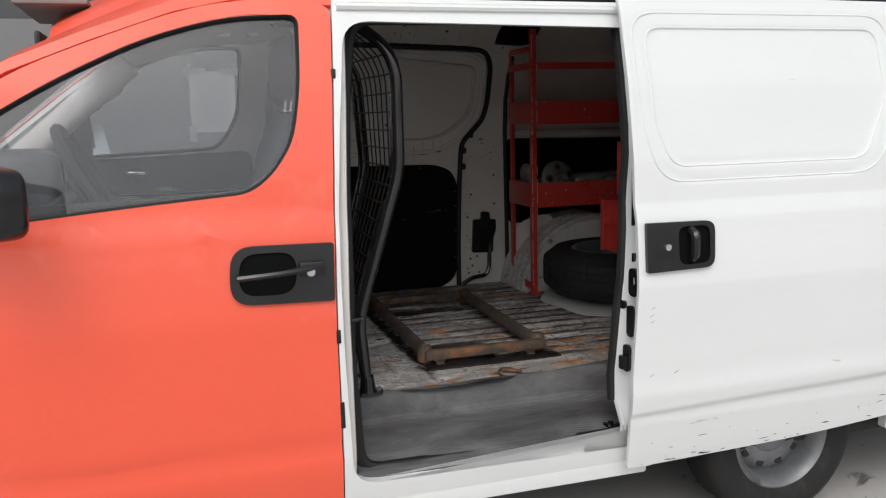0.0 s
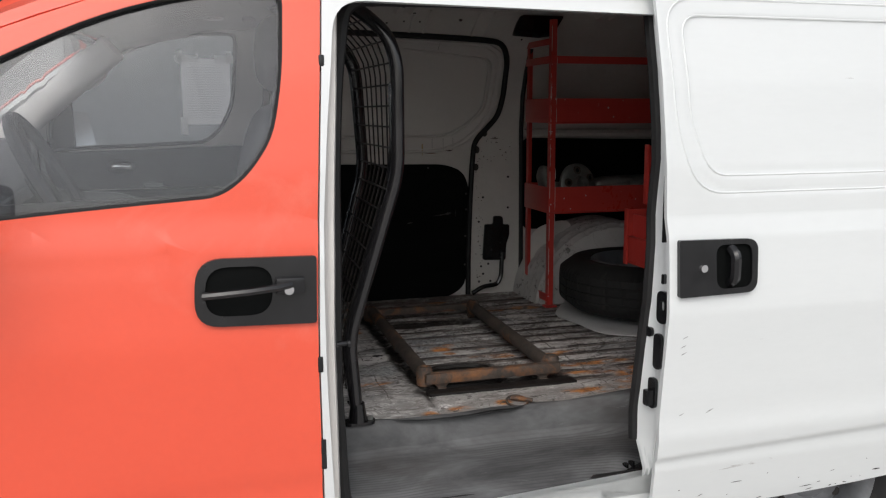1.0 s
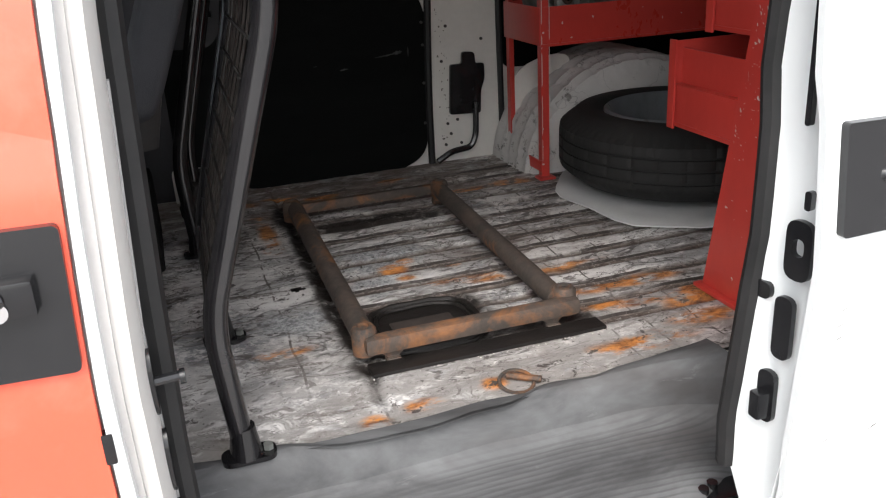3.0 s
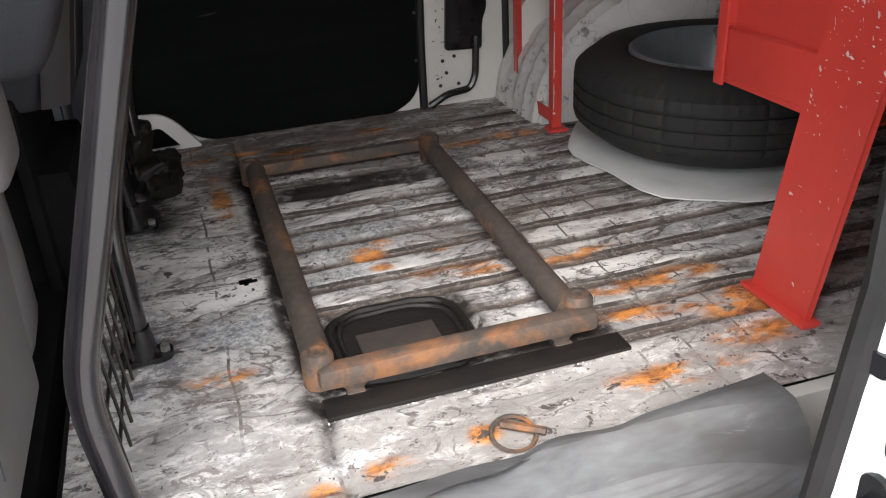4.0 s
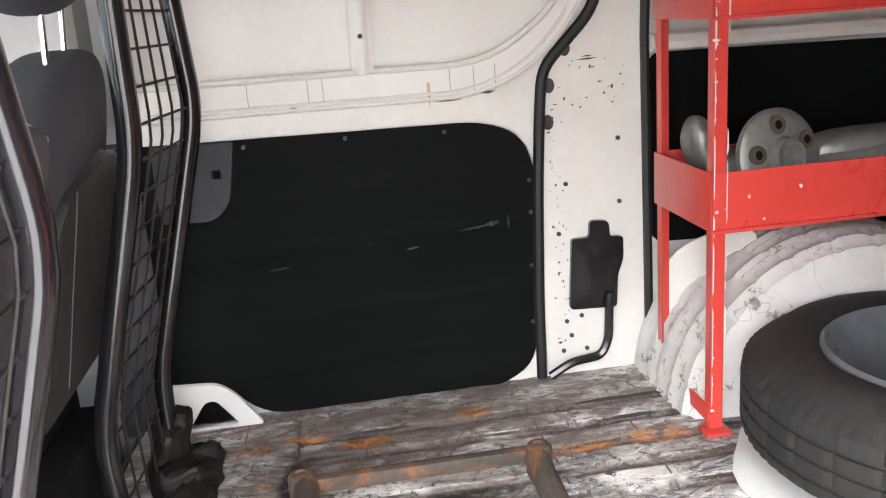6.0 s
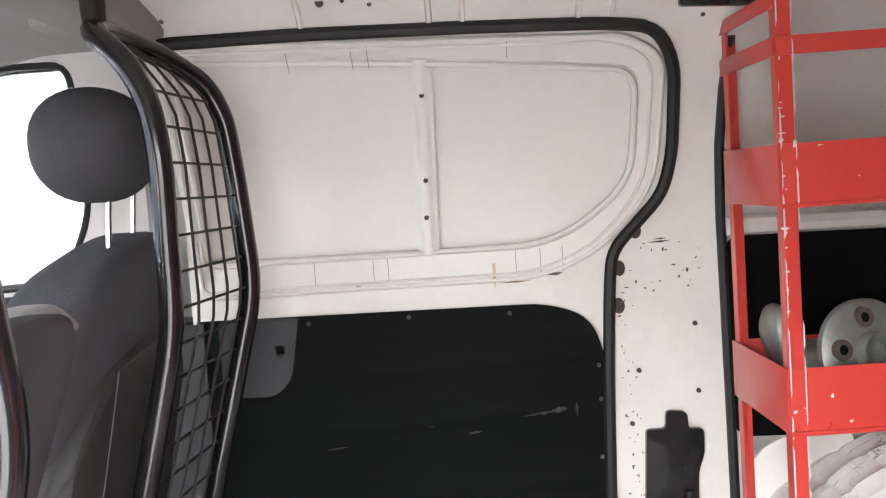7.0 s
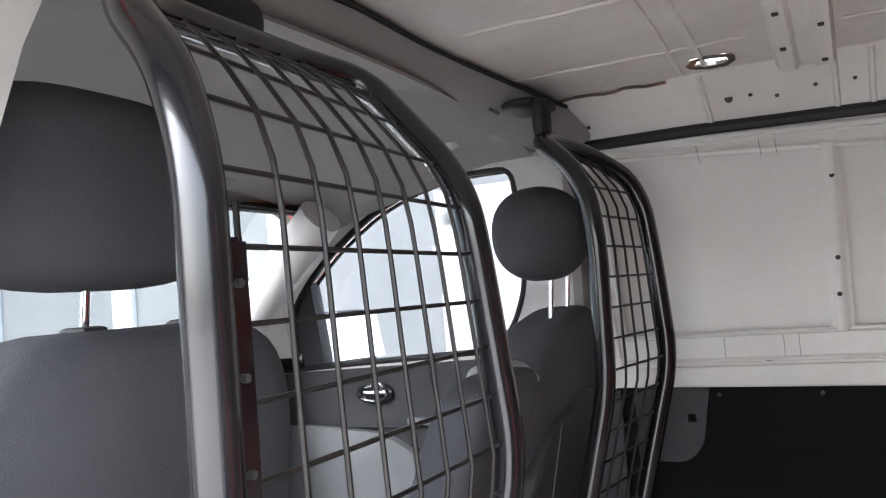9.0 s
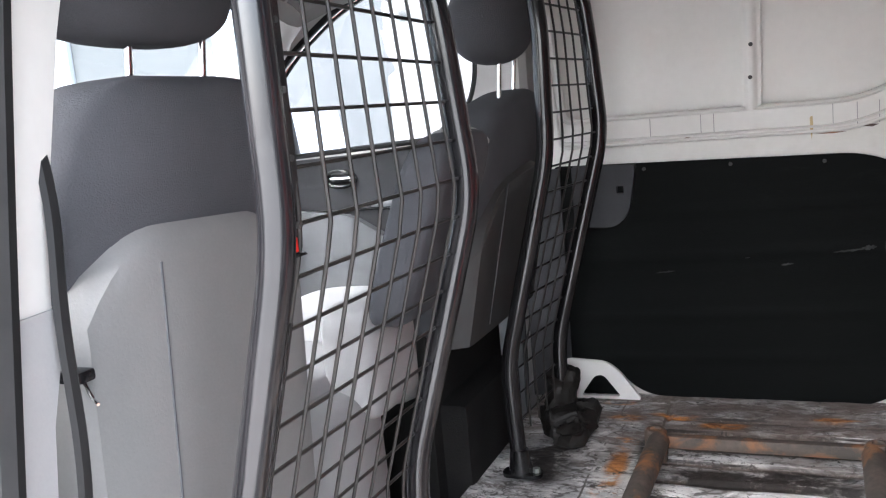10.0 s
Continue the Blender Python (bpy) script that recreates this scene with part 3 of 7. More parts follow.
def make_front_door(fit, sign, material, door_loop=door_loop, win_loop=win_loop):
    xs = -0.545 if sign > 0 else -0.478
    door = part("front_door", sheet(door_loop, [win_loop], fit, 0.014 * sign, 0.03), material, van, "orange painted front door" if material is ORANGE else "")
    part("window_seal", tube(bmesh.new(), ring_path(win_loop, fit, 0.007 * sign), 0.0068, 8, True), RUBBER, door, "black rubber window seal")
    inner = [(x - 0.008 if x < -0.2 else x + 0.025, z + 0.018 * (sign > 0) if z > 1.4 else z + 0.01) for x, z in door_loop]
    part("inner_frame", sheet(inner, [win_loop], lambda x, z: fit(x, z) + 0.022 * sign, 0.034 * sign, 0.06), PALE_TRIM, door)
    part("inner_seal", tube(bmesh.new(), ring_path(win_loop, fit, 0.050 * sign), 0.009, 8, True), RUBBER, door)
    corner = rounded([(-0.545, 1.205), (-0.775, 1.19), (-0.76, 1.225), (-0.545, 1.405)] if sign > 0 else [(-0.382, 1.280), (-0.485, 1.275), (-0.480, 1.455), (-0.382, 1.535)], 0.012, 3)
    part("mirror_cover", sheet(corner, [], lambda x, z: fit(x, z) + 0.004 * sign, 0.045 * sign, 0.06), DARK_TRIM, door, "charcoal corner cover behind the wing mirror")
    part("corner_seal", tube(bmesh.new(), [(xs, fit(xs, z) + 0.045 * sign, z) for z in ((1.21, 1.27, 1.33, 1.41) if sign > 0 else (1.285, 1.35, 1.41, 1.46))], 0.011, 8), RUBBER, door)
    pane = part("window_glass", sheet(win_loop, [], lambda x, z: fit(x, z) + 0.016 * sign, 0.004 * sign, 0.12), TINTED if sign > 0 else TINTED_FAR, door, "tinted side window")
    pane.visible_shadow = False
    return door


front_left = make_front_door(left_door_skin, 1, ORANGE)
make_front_door(lambda x, z: 2 * MID - left_door_skin(x, z), -1, ORANGE, far_door, far_loop)

# door handle: a black moulded strip with a scooped recess, a pull bar and a key lock
strip = rounded([(0.046, 0.992), (0.2985, 0.985), (0.3035, 1.128), (0.054, 1.132)], [0.055, 0.008, 0.008, 0.055], 6)
scoop = rounded([(0.068, 1.012), (0.205, 1.010), (0.212, 1.112), (0.074, 1.114)], 0.045, 6)
handle = part("door_handle", sheet(strip, [scoop], lambda x, z: left_door_skin(x, z) - 0.010, 0.016, 0.05), PLASTIC, front_left, "black plastic door handle strip with a recess")
part("recess", sheet(scoop, [], lambda x, z: left_door_skin(x, z) - 0.003, 0.002, 0.02), HARDBOARD, front_left)
b = bmesh.new()
tube(b, [(0.066, 2.035, 1.060), (0.10, 2.028, 1.063), (0.16, 2.028, 1.066), (0.215, 2.032, 1.070), (0.245, 2.045, 1.073)], 0.011, 8, flat=0.8)
box(b, (0.214, 2.040, 1.052), (0.275, 2.062, 1.088), 0.006)
part("pull_bar", b, PLASTIC, front_left)
part("lock", disc(bmesh.new(), Matrix.Translation((0.241, 2.040, 1.062)) @ Matrix.Rotation(radians(90), 4, "X"), 0.010, 0.006), CHROME, front_left, "round metal key lock")

# wing mirrors, their glass turned towards the driver
for sgn, x1, y0, y1, z0, z1, turn in ((1, -0.392, 1.80, 2.04, 1.205, 1.352, 35), (-1, -0.385, 1.890, 2.160, 1.285, 1.447, -20)):
    b = bmesh.new()
    yy = lambda y: y if sgn > 0 else 2 * MID - y
    lo, hi = min(yy(y0), yy(y1)), max(yy(y0), yy(y1))
    spin = Euler((0, radians(-13 if sgn < 0 else 0), radians(turn)))
    mid = Vector((x1, (lo + hi) / 2, (z0 + z1) / 2))
    soft_block(b, (x1 - 0.10, lo, z0), (x1, hi, z1), 5, bend=lambda q: mid + spin.to_matrix() @ (q - mid))
    box(b, (x1 - 0.16, min(yy(2.06), yy(2.16)), z0 - 0.01), (x1 - 0.06, max(yy(2.06), yy(2.16)), z0 + 0.06), 0.02)
    mir = part("wing_mirror", b, PLASTIC, van, "black plastic wing mirror housing")
    b = bmesh.new()
    m = 0.012 if sgn < 0 else 0.035
    box(b, (x1 - 0.003, lo + m, z0 + m), (x1 + (0.003 if sgn < 0 else 0.0005), hi - m, z1 - m), 0.0004, 1, spin, mid)
    part("mirror_glass", b, CHROME, mir)

# front fenders, bonnet, nose, windscreen, A-pillars
fender = rounded([(-0.885, 0.58), (-0.935, 0.90), (-0.905, 1.125), (-1.30, 1.06), (-1.72, 0.92), (-1.80, 0.70), (-1.80, 0.42), (-1.62, 0.42), (-1.56, 0.62), (-1.40, 0.76), (-1.18, 0.78), (-1.0, 0.66), (-0.92, 0.44), (-0.79, 0.42)],
                 [0.05, 0.05, 0.02, 0.1, 0.1, 0.1, 0.02, 0.02, 0.1, 0.15, 0.15, 0.1, 0.03, 0.02], 3)
part("fender", sheet(fender, [], left_skin, 0.02, 0.06, 0.08), ORANGE, van, "orange front fender")
part("fender", sheet(fender, [], right_skin, -0.02, 0.06, 0.08), ORANGE, van, "orange front fender")
b = bmesh.new()
grid(b, 14, 16, lambda u, v: (-0.90 - 0.86 * u, left_skin(-0.90 - 0.86 * u, 1.0) + 0.015 + v * (2 * MID - 2 * left_skin(-0.90 - 0.86 * u, 1.0) - 0.03),
                              1.135 - 0.05 * u - 0.16 * u ** 3 + 0.045 * (1 - (2 * v - 1) ** 2)))
part("bonnet", thicken(b, (0, 0, -0.012)), ORANGE, van, "orange bonnet")
b = bmesh.new()
grid(b, 12, 18, lambda u, v: (-1.775 - 0.10 * (1 - (2 * v - 1) ** 2) - 0.05 * math.sin(u * math.pi), 2.62 + (v - 0.5) * 1.62 + 0.41, 0.36 + u * 0.60))
part("bumper", thicken(b, (0.03, 0, 0)), ORANGE, van, "orange front bumper and nose")
part("grille", boxes(((-1.94, 2.70, 0.70), (-1.90, 3.36, 0.80)), ((-1.94, 2.70, 0.50), (-1.90, 3.36, 0.60)), bevel=0.01), PLASTIC, van)
for y in (2.36, 3.70):
    b = bmesh.new()
    soft_block(b, (-1.80, y - 0.20, 0.80), (-1.62, y + 0.20, 0.96), 4)
    part("headlight", b, STEEL, van, "clear headlight")
WIN_TOP, WIN_LOW = (-0.255, 1.705), (-0.92, 1.150)


def screen_at(u, v):
    half = 0.66 + 0.13 * u
    bow = 0.10 * (1 - (2 * v - 1) ** 2)
    return (WIN_TOP[0] + (WIN_LOW[0] - WIN_TOP[0]) * u - bow, MID + (2 * v - 1) * half, WIN_TOP[1] + (WIN_LOW[1] - WIN_TOP[1]) * u - 0.02 * (2 * v - 1) ** 2)


b = bmesh.new()
grid(b, 10, 14, screen_at)
ws = part("windscreen", thicken(b, (-0.005, 0, 0.004)), CLEAR, van, "clear curved windscreen")
ws.visible_shadow = False
b = bmesh.new()
tube(b, [screen_at(0, k / 12) for k in range(13)] + [screen_at(k / 8, 1) for k in range(1, 9)] + [screen_at(1, 1 - k / 12) for k in range(1, 13)] + [screen_at(1 - k / 8, 0) for k in range(1, 8)], 0.012, 6, True)
part("windscreen_seal", b, RUBBER, van)
for fit, sgn in ((left_skin, 1), (right_skin, -1)):
    b = bmesh.new()
    A = [(0.36, 1.735), (0.10, 1.745), (-0.035, 1.715), (-0.227, 1.645), (-0.407, 1.572), (-0.62, 1.425), (-0.85, 1.25), (-0.93, 1.13)]
    if sgn < 0:
        A = [(0.30, 1.795), (0.10, 1.795), (-0.160, 1.745), (-0.340, 1.645), (-0.480, 1.548), (-0.65, 1.420), (-0.85, 1.27), (-0.93, 1.13)]
    rows = []
    for k, (x, z) in enumerate(A):
        y = fit(x, z)
        s = screen_at(min(1, max(0, (WIN_TOP[0] - x) / 0.63)), 0 if sgn > 0 else 1)
        inner = Vector((min(x + 0.02, 0.36), s[1] if x < -0.3 else y + sgn * (0.14 + 0.15 * (x + 0.3)), max(z + 0.03, s[2] if x < -0.3 else 1.78 + 0.03 * min(1, (x + 0.3) / 0.6))))
        if sgn < 0:
            inner.y += 0.035
        if sgn > 0 and x > -0.3:
            inner.z = max(z + 0.02, roof_z(inner.x, inner.y))
        rows.append([b.verts.new((x, y - sgn * 0.004, z - 0.020)), b.verts.new((x, y + sgn * 0.004, z + 0.006)), b.verts.new(((x + inner.x) / 2, (y + inner.y) / 2 - sgn * 0.01, (z + inner.z) / 2 + 0.012)), b.verts.new(inner)])
    for p, q in zip(rows, rows[1:]):
        for i in range(3):
            b.faces.new((p[i], p[i + 1], q[i + 1], q[i]))
    lin = b.copy()
    bmesh.ops.translate(lin, vec=(0.004, sgn * 0.022, -0.014), verts=lin.verts[:])
    thicken(lin, (0, sgn * 0.028, -0.024))
    part("pillar_lining", lin, PALE_TRIM, van)
    v = 0 if sgn > 0 else 1
    part("pillar_garnish", tube(bmesh.new(), [Vector(screen_at(k / 8, v)) + Vector((0.055, sgn * 0.022, -0.016)) for k in range(8)], 0.036 if sgn > 0 else 0.054, 12), PALE_TRIM, van)
    thicken(b, (0, sgn * 0.018, -0.010))
    part("windscreen_pillar", b, ORANGE, van, "orange windscreen pillar and roof edge")

# ---- load body, outside ----
OPEN_X0, OPEN_X1 = 0.352, 1.42
open_pts = [(OPEN_X0 - 0.018, 0.480), (1.40, 0.466), (1.44, 1.00), (1.44, 1.66), (0.374, 1.675), (0.329, 1.30), (0.314, 0.95)]
open_loop = rounded(open_pts, [0.07, 0.07, 0.3, 0.09, 0.07, 0.2, 0.2], 6)
side_pts = [(0.310, 0.385), (0.304, 0.95), (0.320, 1.30), (0.351, 1.73), (0.365, 1.80), (3.30, 1.80), (3.34, 1.20), (3.34, 0.55), (3.30, 0.40), (2.10, 0.38), (2.06, 0.62), (1.93, 0.78), (1.73, 0.84), (1.53, 0.78), (1.40, 0.62), (1.24, 0.39)]
side_loop = rounded(side_pts, [0.02, 0.1, 0.1, 0.03, 0.03, 0.1, 0.1, 0.1, 0.05, 0.02, 0.15, 0.15, 0.15, 0.15, 0.15, 0.02], 4)
part("side_panel", sheet(side_loop, [open_loop], left_skin, 0.03, 0.05, 0.2), WHITE, van, "white body side with the sliding door's opening")
side_pts_r = [(0.310, 0.385), (0.304, 0.95), (0.320, 1.30), (0.351, 1.73), (0.365, 1.80), *side_pts[5:]]
part("side_panel", sheet(rounded(side_pts_r, 0.03, 3), [], right_skin, -0.012, 0.05, 0.2), WHITE, van, "white body side with a closed sliding door")
# inner return of the opening: the jamb runs in to the load floor
B_SECTION = [(0.006, 0.034), (0.040, 0.034), (0.047, 0.06), (0.049, 0.10), (0.046, 0.18), (0.040, 0.215), (0.020, 0.225), (0.004, 0.10)]


def b_pillar(fit, sgn, name, material, z0, z1, section=B_SECTION):
    b = bmesh.new()
    n = 14
    rings = []
    for k in range(n + 1):
        z = z0 + (z1 - z0) * k / n
        rings.append([b.verts.new((DOOR_EDGE(z) + dx, fit(0.35, z) + sgn * dy, z)) for dx, dy in section])
    for p, q in zip(rings, rings[1:]):
        for i in range(len(p)):
            b.faces.new((p[i], p[(i + 1) % len(p)], q[(i + 1) % len(p)], q[i]))
    b.faces.new(rings[0]), b.faces.new(rings[-1])
    return part(name, b, material, van)


TRIM_SECTION = [(0.0515, 0.110), (0.049, 0.182), (0.043, 0.219), (0.020, 0.229), (0.01, 0.20), (0.02, 0.12)]
b_pillar(left_skin, 1, "door_pillar", INSIDE_CLEAN, 0.46, 1.76)
b_pillar(left_skin, 1, "pillar_trim", PILLAR_TRIM, 0.47, 1.232, TRIM_SECTION)
b_pillar(right_skin, -1, "door_pillar", DARK_TRIM, 0.56, 1.215, [(x * 1.9, y * 0.50) for x, y in B_SECTION])
b_pillar(right_skin, -1, "pillar_trim", HEADLINER, 1.238, 1.80, [(x, y * 0.5) for x, y in B_SECTION])
# weatherstrip round the opening
strip_path = fillet([(DOOR_EDGE(1.1) + 0.056, left_skin(0, 1.0) + 0.145, 1.0), (DOOR_EDGE(1.3) + 0.056, left_skin(0, 1.3) + 0.145, 1.30), (DOOR_EDGE(1.5) + 0.055, left_skin(0, 1.5) + 0.128, 1.50), (0.412, left_skin(0, 1.66) + 0.095, 1.690),
                     (0.75, left_skin(0, 1.66) + 0.085, 1.692), (1.41, left_skin(0, 1.66) + 0.085, 1.685), (1.43, left_skin(0, 1.2) + 0.075, 1.2), (1.43, left_skin(0, 0.9) + 0.075, 0.9),
                     (1.40, left_skin(0, 0.5) + 0.075, 0.49), (0.80, left_skin(0, 0.5) + 0.075, 0.484), (0.365, left_skin(0, 0.5) + 0.075, 0.488), (DOOR_EDGE(0.8) + 0.056, left_skin(0, 0.8) + 0.140, 0.80)], 0.06, 5)
part("weatherstrip", tube(bmesh.new(), strip_path, 0.017, 8, True), RUBBER, van, "black rubber weatherstrip round the door opening")
# striker pins and small catches on the front jamb
for z in (0.905, 0.80, 0.70):
    b = bmesh.new()
    x, y = DOOR_EDGE(z) + 0.049, left_skin(0, z) + 0.098
    turn = Matrix.Translation((x, y, z)) @ Matrix.Rotation(radians(90), 4, "Y")
    disc(b, turn @ Matrix.Diagonal((1.9, 0.8, 1, 1)), 0.022, 0.008, 20)
    if z > 0.9:
        tube(b, [(x, y, z), (x + 0.034, y + 0.004, z)], 0.006, 8)
        disc(b, turn @ Matrix.Translation((0, 0, 0.034)), 0.009, 0.006, 10)
    part("striker", b, PLASTIC, van, "small dark striker on the door jamb")
for z in (1.535, 0.89, 0.70, 0.665):
    part("hinge_stop", boxes(((DOOR_EDGE(z) - 0.002, left_skin(0, z) - 0.002, z - 0.018), (DOOR_EDGE(z) + 0.010, left_skin(0, z) + 0.012, z + 0.018)), bevel=0.003), PLASTIC, van)
# cantrail inside the opening's head and rain gutter with the roller rail above it
part("door_head", boxes(((0.42, 2.29, 1.775), (1.46, 2.40, 1.835)), bevel=0.015), INSIDE, van)
b = bmesh.new()
tube(b, [(0.36, left_skin(0, 1.71) - 0.004, 1.712), (1.10, left_skin(0, 1.71) - 0.004, 1.712), (2.3, left_skin(0, 1.71) - 0.004, 1.706)], 0.011, 8)
part("rain_gutter", b, WHITE, van)
part("roller_rail", boxes(((0.40, left_skin(0, 1.75) - 0.008, 1.733), (2.3, left_skin(0, 1.75) + 0.03, 1.762)), bevel=0.004), PLASTIC, van, "dark roller rail above the door")

# roof: crowned sheet; orange over the cab, white behind; one rusted hole
def roof_sheet(x0, x1, nx, lift, thick, half0=0.77, hole=True):
    b = bmesh.new()
    ny = 44
    vs = []
    for i in range(nx + 1):
        x = x0 + (x1 - x0) * i / nx
        row = []
        for j in range(ny + 1):
            y = MID + (j / ny * 2 - 1) * half0
            row.append(b.verts.new((x, y, roof_z(x, y) + lift)))
        vs.append(row)
    for i in range(nx):
        for j in range(ny):
            c = (vs[i][j].co + vs[i + 1][j + 1].co) / 2
            if hole and abs(c.x - HOLE[0]) < 0.055 and abs(c.y - HOLE[1] - 0.02) < 0.055:
                continue
            b.faces.new((vs[i][j], vs[i + 1][j], vs[i + 1][j + 1], vs[i][j + 1]))
    thicken(b, (0, 0, thick))
    return b


part("roof", roof_sheet(0.366, 3.32, 110, 0.0, 0.010), WHITE, van, "white roof panel with a small rusted hole")
b = bmesh.new()
for k in range(25):
    v = k / 24
    s0 = Vector(screen_at(0, v))
    y = MID + (2 * v - 1) * 0.77
    z1 = roof_z(-0.33, y)
    row = [b.verts.new(s0 + Vector((-0.012, 0, 0.010))), b.verts.new((s0.lerp(Vector((-0.33, y, z1)), 0.6) + Vector((-0.012, 0, 0.008)))), b.verts.new((-0.328, y, z1 + 0.004))]
    if k:
        for i in range(2):
            b.faces.new((last[i], last[i + 1], row[i + 1], row[i]))
    last = row
lin = b.copy()
bmesh.ops.translate(lin, vec=(0.020, 0, -0.010), verts=lin.verts[:])
part("header_lining", thicken(lin, (0.010, 0, -0.004)), HEADLINER, van)
part("roof_header", thicken(b, (0.012, 0, 0.004)), ORANGE, van, "orange strip above the windscreen")
part("cab_roof", roof_sheet(-0.33, 0.362, 20, 0.0, 0.010, hole=False), ORANGE, van, "orange cab roof")
part("roof_lining", roof_sheet(-0.345, 0.355, 20, -0.016, 0.005, 0.766, hole=False), HEADLINER, van)
b = bmesh.new()
rnd = random.Random(4)
loop = [(HOLE[0] + (0.038 + 0.010 * rnd.random()) * math.cos(a * math.pi / 9), HOLE[1] + (0.026 + 0.006 * rnd.random()) * math.sin(a * math.pi / 9)) for a in range(18)]
for (xa, ya), (xb, yb) in zip(loop, loop[1:] + loop[:1]):
    ia, ib = [(HOLE[0] + (p - HOLE[0]) * 0.70, HOLE[1] + (q - HOLE[1]) * 0.62) for p, q in ((xa, ya), (xb, yb))]
    b.faces.new([b.verts.new((p, q, CEIL(q) - 0.004)) for p, q in ((xa, ya), (xb, yb), ib, ia)])
bmesh.ops.remove_doubles(b, verts=b.verts[:], dist=1e-5)
part("rust_rim", thicken(b, (0, 0, 0.002)), RUSTY, van, "rusted rim of the roof hole")

# tail: closed rear door and rear bumper
b = bmesh.new()
grid(b, 12, 20, lambda u, v: (3.335 + 0.05 * math.sin(math.pi * v) - 0.04 * u ** 2, left_skin(3.3, 0.45 + 1.33 * u) + 0.004 + v * (2 * MID - 2 * left_skin(3.3, 0.45 + 1.33 * u) - 0.008), 0.45 + 1.42 * u))
part("tailgate", thicken(b, (-0.05, 0, 0)), WHITE, van, "white closed tailgate")
part("rear_bumper", boxes(((3.34, 2.15, 0.40), (3.46, 3.91, 0.62)), bevel=0.03), PLASTIC, van)
# sill, underbody
part("sill", boxes(((0.312, 2.098, 0.375), (1.212, 2.16, 0.462)), bevel=0.010), WHITE_WORN, van, "scuffed white door sill")
b = boxes(((0.345, 2.155, 0.44), (1.42, 2.40, 0.478)), ((0.352, 2.392, 0.478), (1.42, 2.418, 0.600)), bevel=0.004)
part("step_well", b, INSIDE, van, "white painted step well")
part("underbody", boxes(((-1.6, 2.20, 0.34), (3.28, 3.86, 0.40)), ((0.45, 2.15, 0.40), (1.36, 2.40, 0.436)), bevel=0.02), UNDER, van)
for y0, y1 in ((2.09, 2.17), (3.93, 4.0)):
    b = bmesh.new()
    for k in range(12):
        a0, a1 = math.pi * k / 12, math.pi * (k + 1) / 12
        b.faces.new([b.verts.new((1.73 + 0.37 * math.cos(a), y, 0.46 + 0.37 * math.sin(a))) for a, y in ((a0, y0), (a1, y0), (a1, y1), (a0, y1))])
    bmesh.ops.remove_doubles(b, verts=b.verts[:], dist=1e-5)
    part("wheel_liner", thicken(b, (0, 0, 0.005)), UNDER, van)


def make_wheel(x, y, z, sgn, r=0.325):
    """A steel wheel on its axle: tyre with tread blocks, dished rim with holes."""
    m = Matrix.Translation((x, y, z)) @ Matrix.Rotation(radians(90 * sgn), 4, "X") @ Matrix.Scale(0.85, 4)
    b = bmesh.new()
    prof = [(0.195, 0.085), (0.235, 0.100), (r - 0.035, 0.102), (r - 0.010, 0.088), (r, 0.07), (r, -0.07), (r - 0.010, -0.088), (r - 0.035, -0.102), (0.235, -0.100), (0.195, -0.085)]
    lathe(b, prof, m)
    tyre = part("tyre", b, TYRE, None)
    b = bmesh.new()
    lathe(b, [(0.205, 0.092), (0.198, 0.098), (0.190, 0.088), (0.172, 0.070), (0.162, 0.002), (0.140, 0.020), (0.115, 0.028), (0.085, 0.026), (0.060, 0.048), (0.0005, 0.052), (0.0005, 0.01), (0.12, -0.005), (0.165, -0.02), (0.180, -0.085), (0.205, -0.092)], m)
    rim = part("rim", b, RIM_PAINT, None, "dull silver steel rim")
    b = bmesh.new()
    for k in range(10):
        a = 2 * math.pi * k / 10
        disc(b, m @ Matrix.Translation((0.132 * math.cos(a), 0.132 * math.sin(a), 0.022)), 0.016, 0.006, 10)
    holes = tagged(part("rim_hole", b, UNDER, None), kind="stuff")
    return tyre, rim, holes


for x, y, sgn in ((1.73, 2.225, 1), (1.73, 2 * MID - 2.225, -1), (-1.30, 2.235, 1), (-1.30, 2 * MID - 2.235, -1)):
    tyre, rim, holes = make_wheel(x, y, GROUND + 0.276, sgn)
    tyre.name = "wheel"
    tyre.parent = van
    tyre.matrix_parent_inverse = Matrix.Translation(-van.location)
    rim.parent = tyre
    holes.parent = tyre
    tagged(tyre, "black road tyre on a silver steel rim")

# ---- the open sliding door ----
XR = 1.945          # rear end of the pressed blank window
SLIDE = -0.045      # how far the open door stands off the body side


def door_place(x, z):
    """Places on the door's own drawing, laid onto the open door."""
    return x + 0.033 + 0.03 * (x - 1.09), z + 0.035 * (z - 1.3)


def on_door(loop):
    return [door_place(x, z) for x, z in loop]


door2 = on_door(rounded([(1.085, 0.440), (1.072, 0.68), (1.088, 1.00), (1.090, 1.19), (1.094, 1.45), (1.104, 1.74), (2.22, 1.73), (2.25, 1.25), (2.26, 0.95), (2.24, 0.55), (2.20, 0.505), (1.70, 0.458)],
                        [0.012, 0.1, 0.1, 0.03, 0.2, 0.02, 0.1, 0.2, 0.2, 0.1, 0.05, 0.2], 4))
LEAD = lambda z: float(np.interp((z + 0.0455) / 1.035, [0.44, 0.68, 1.0, 1.19, 1.45, 1.74], [1.118, 1.105, 1.121, 1.123, 1.127, 1.137]))


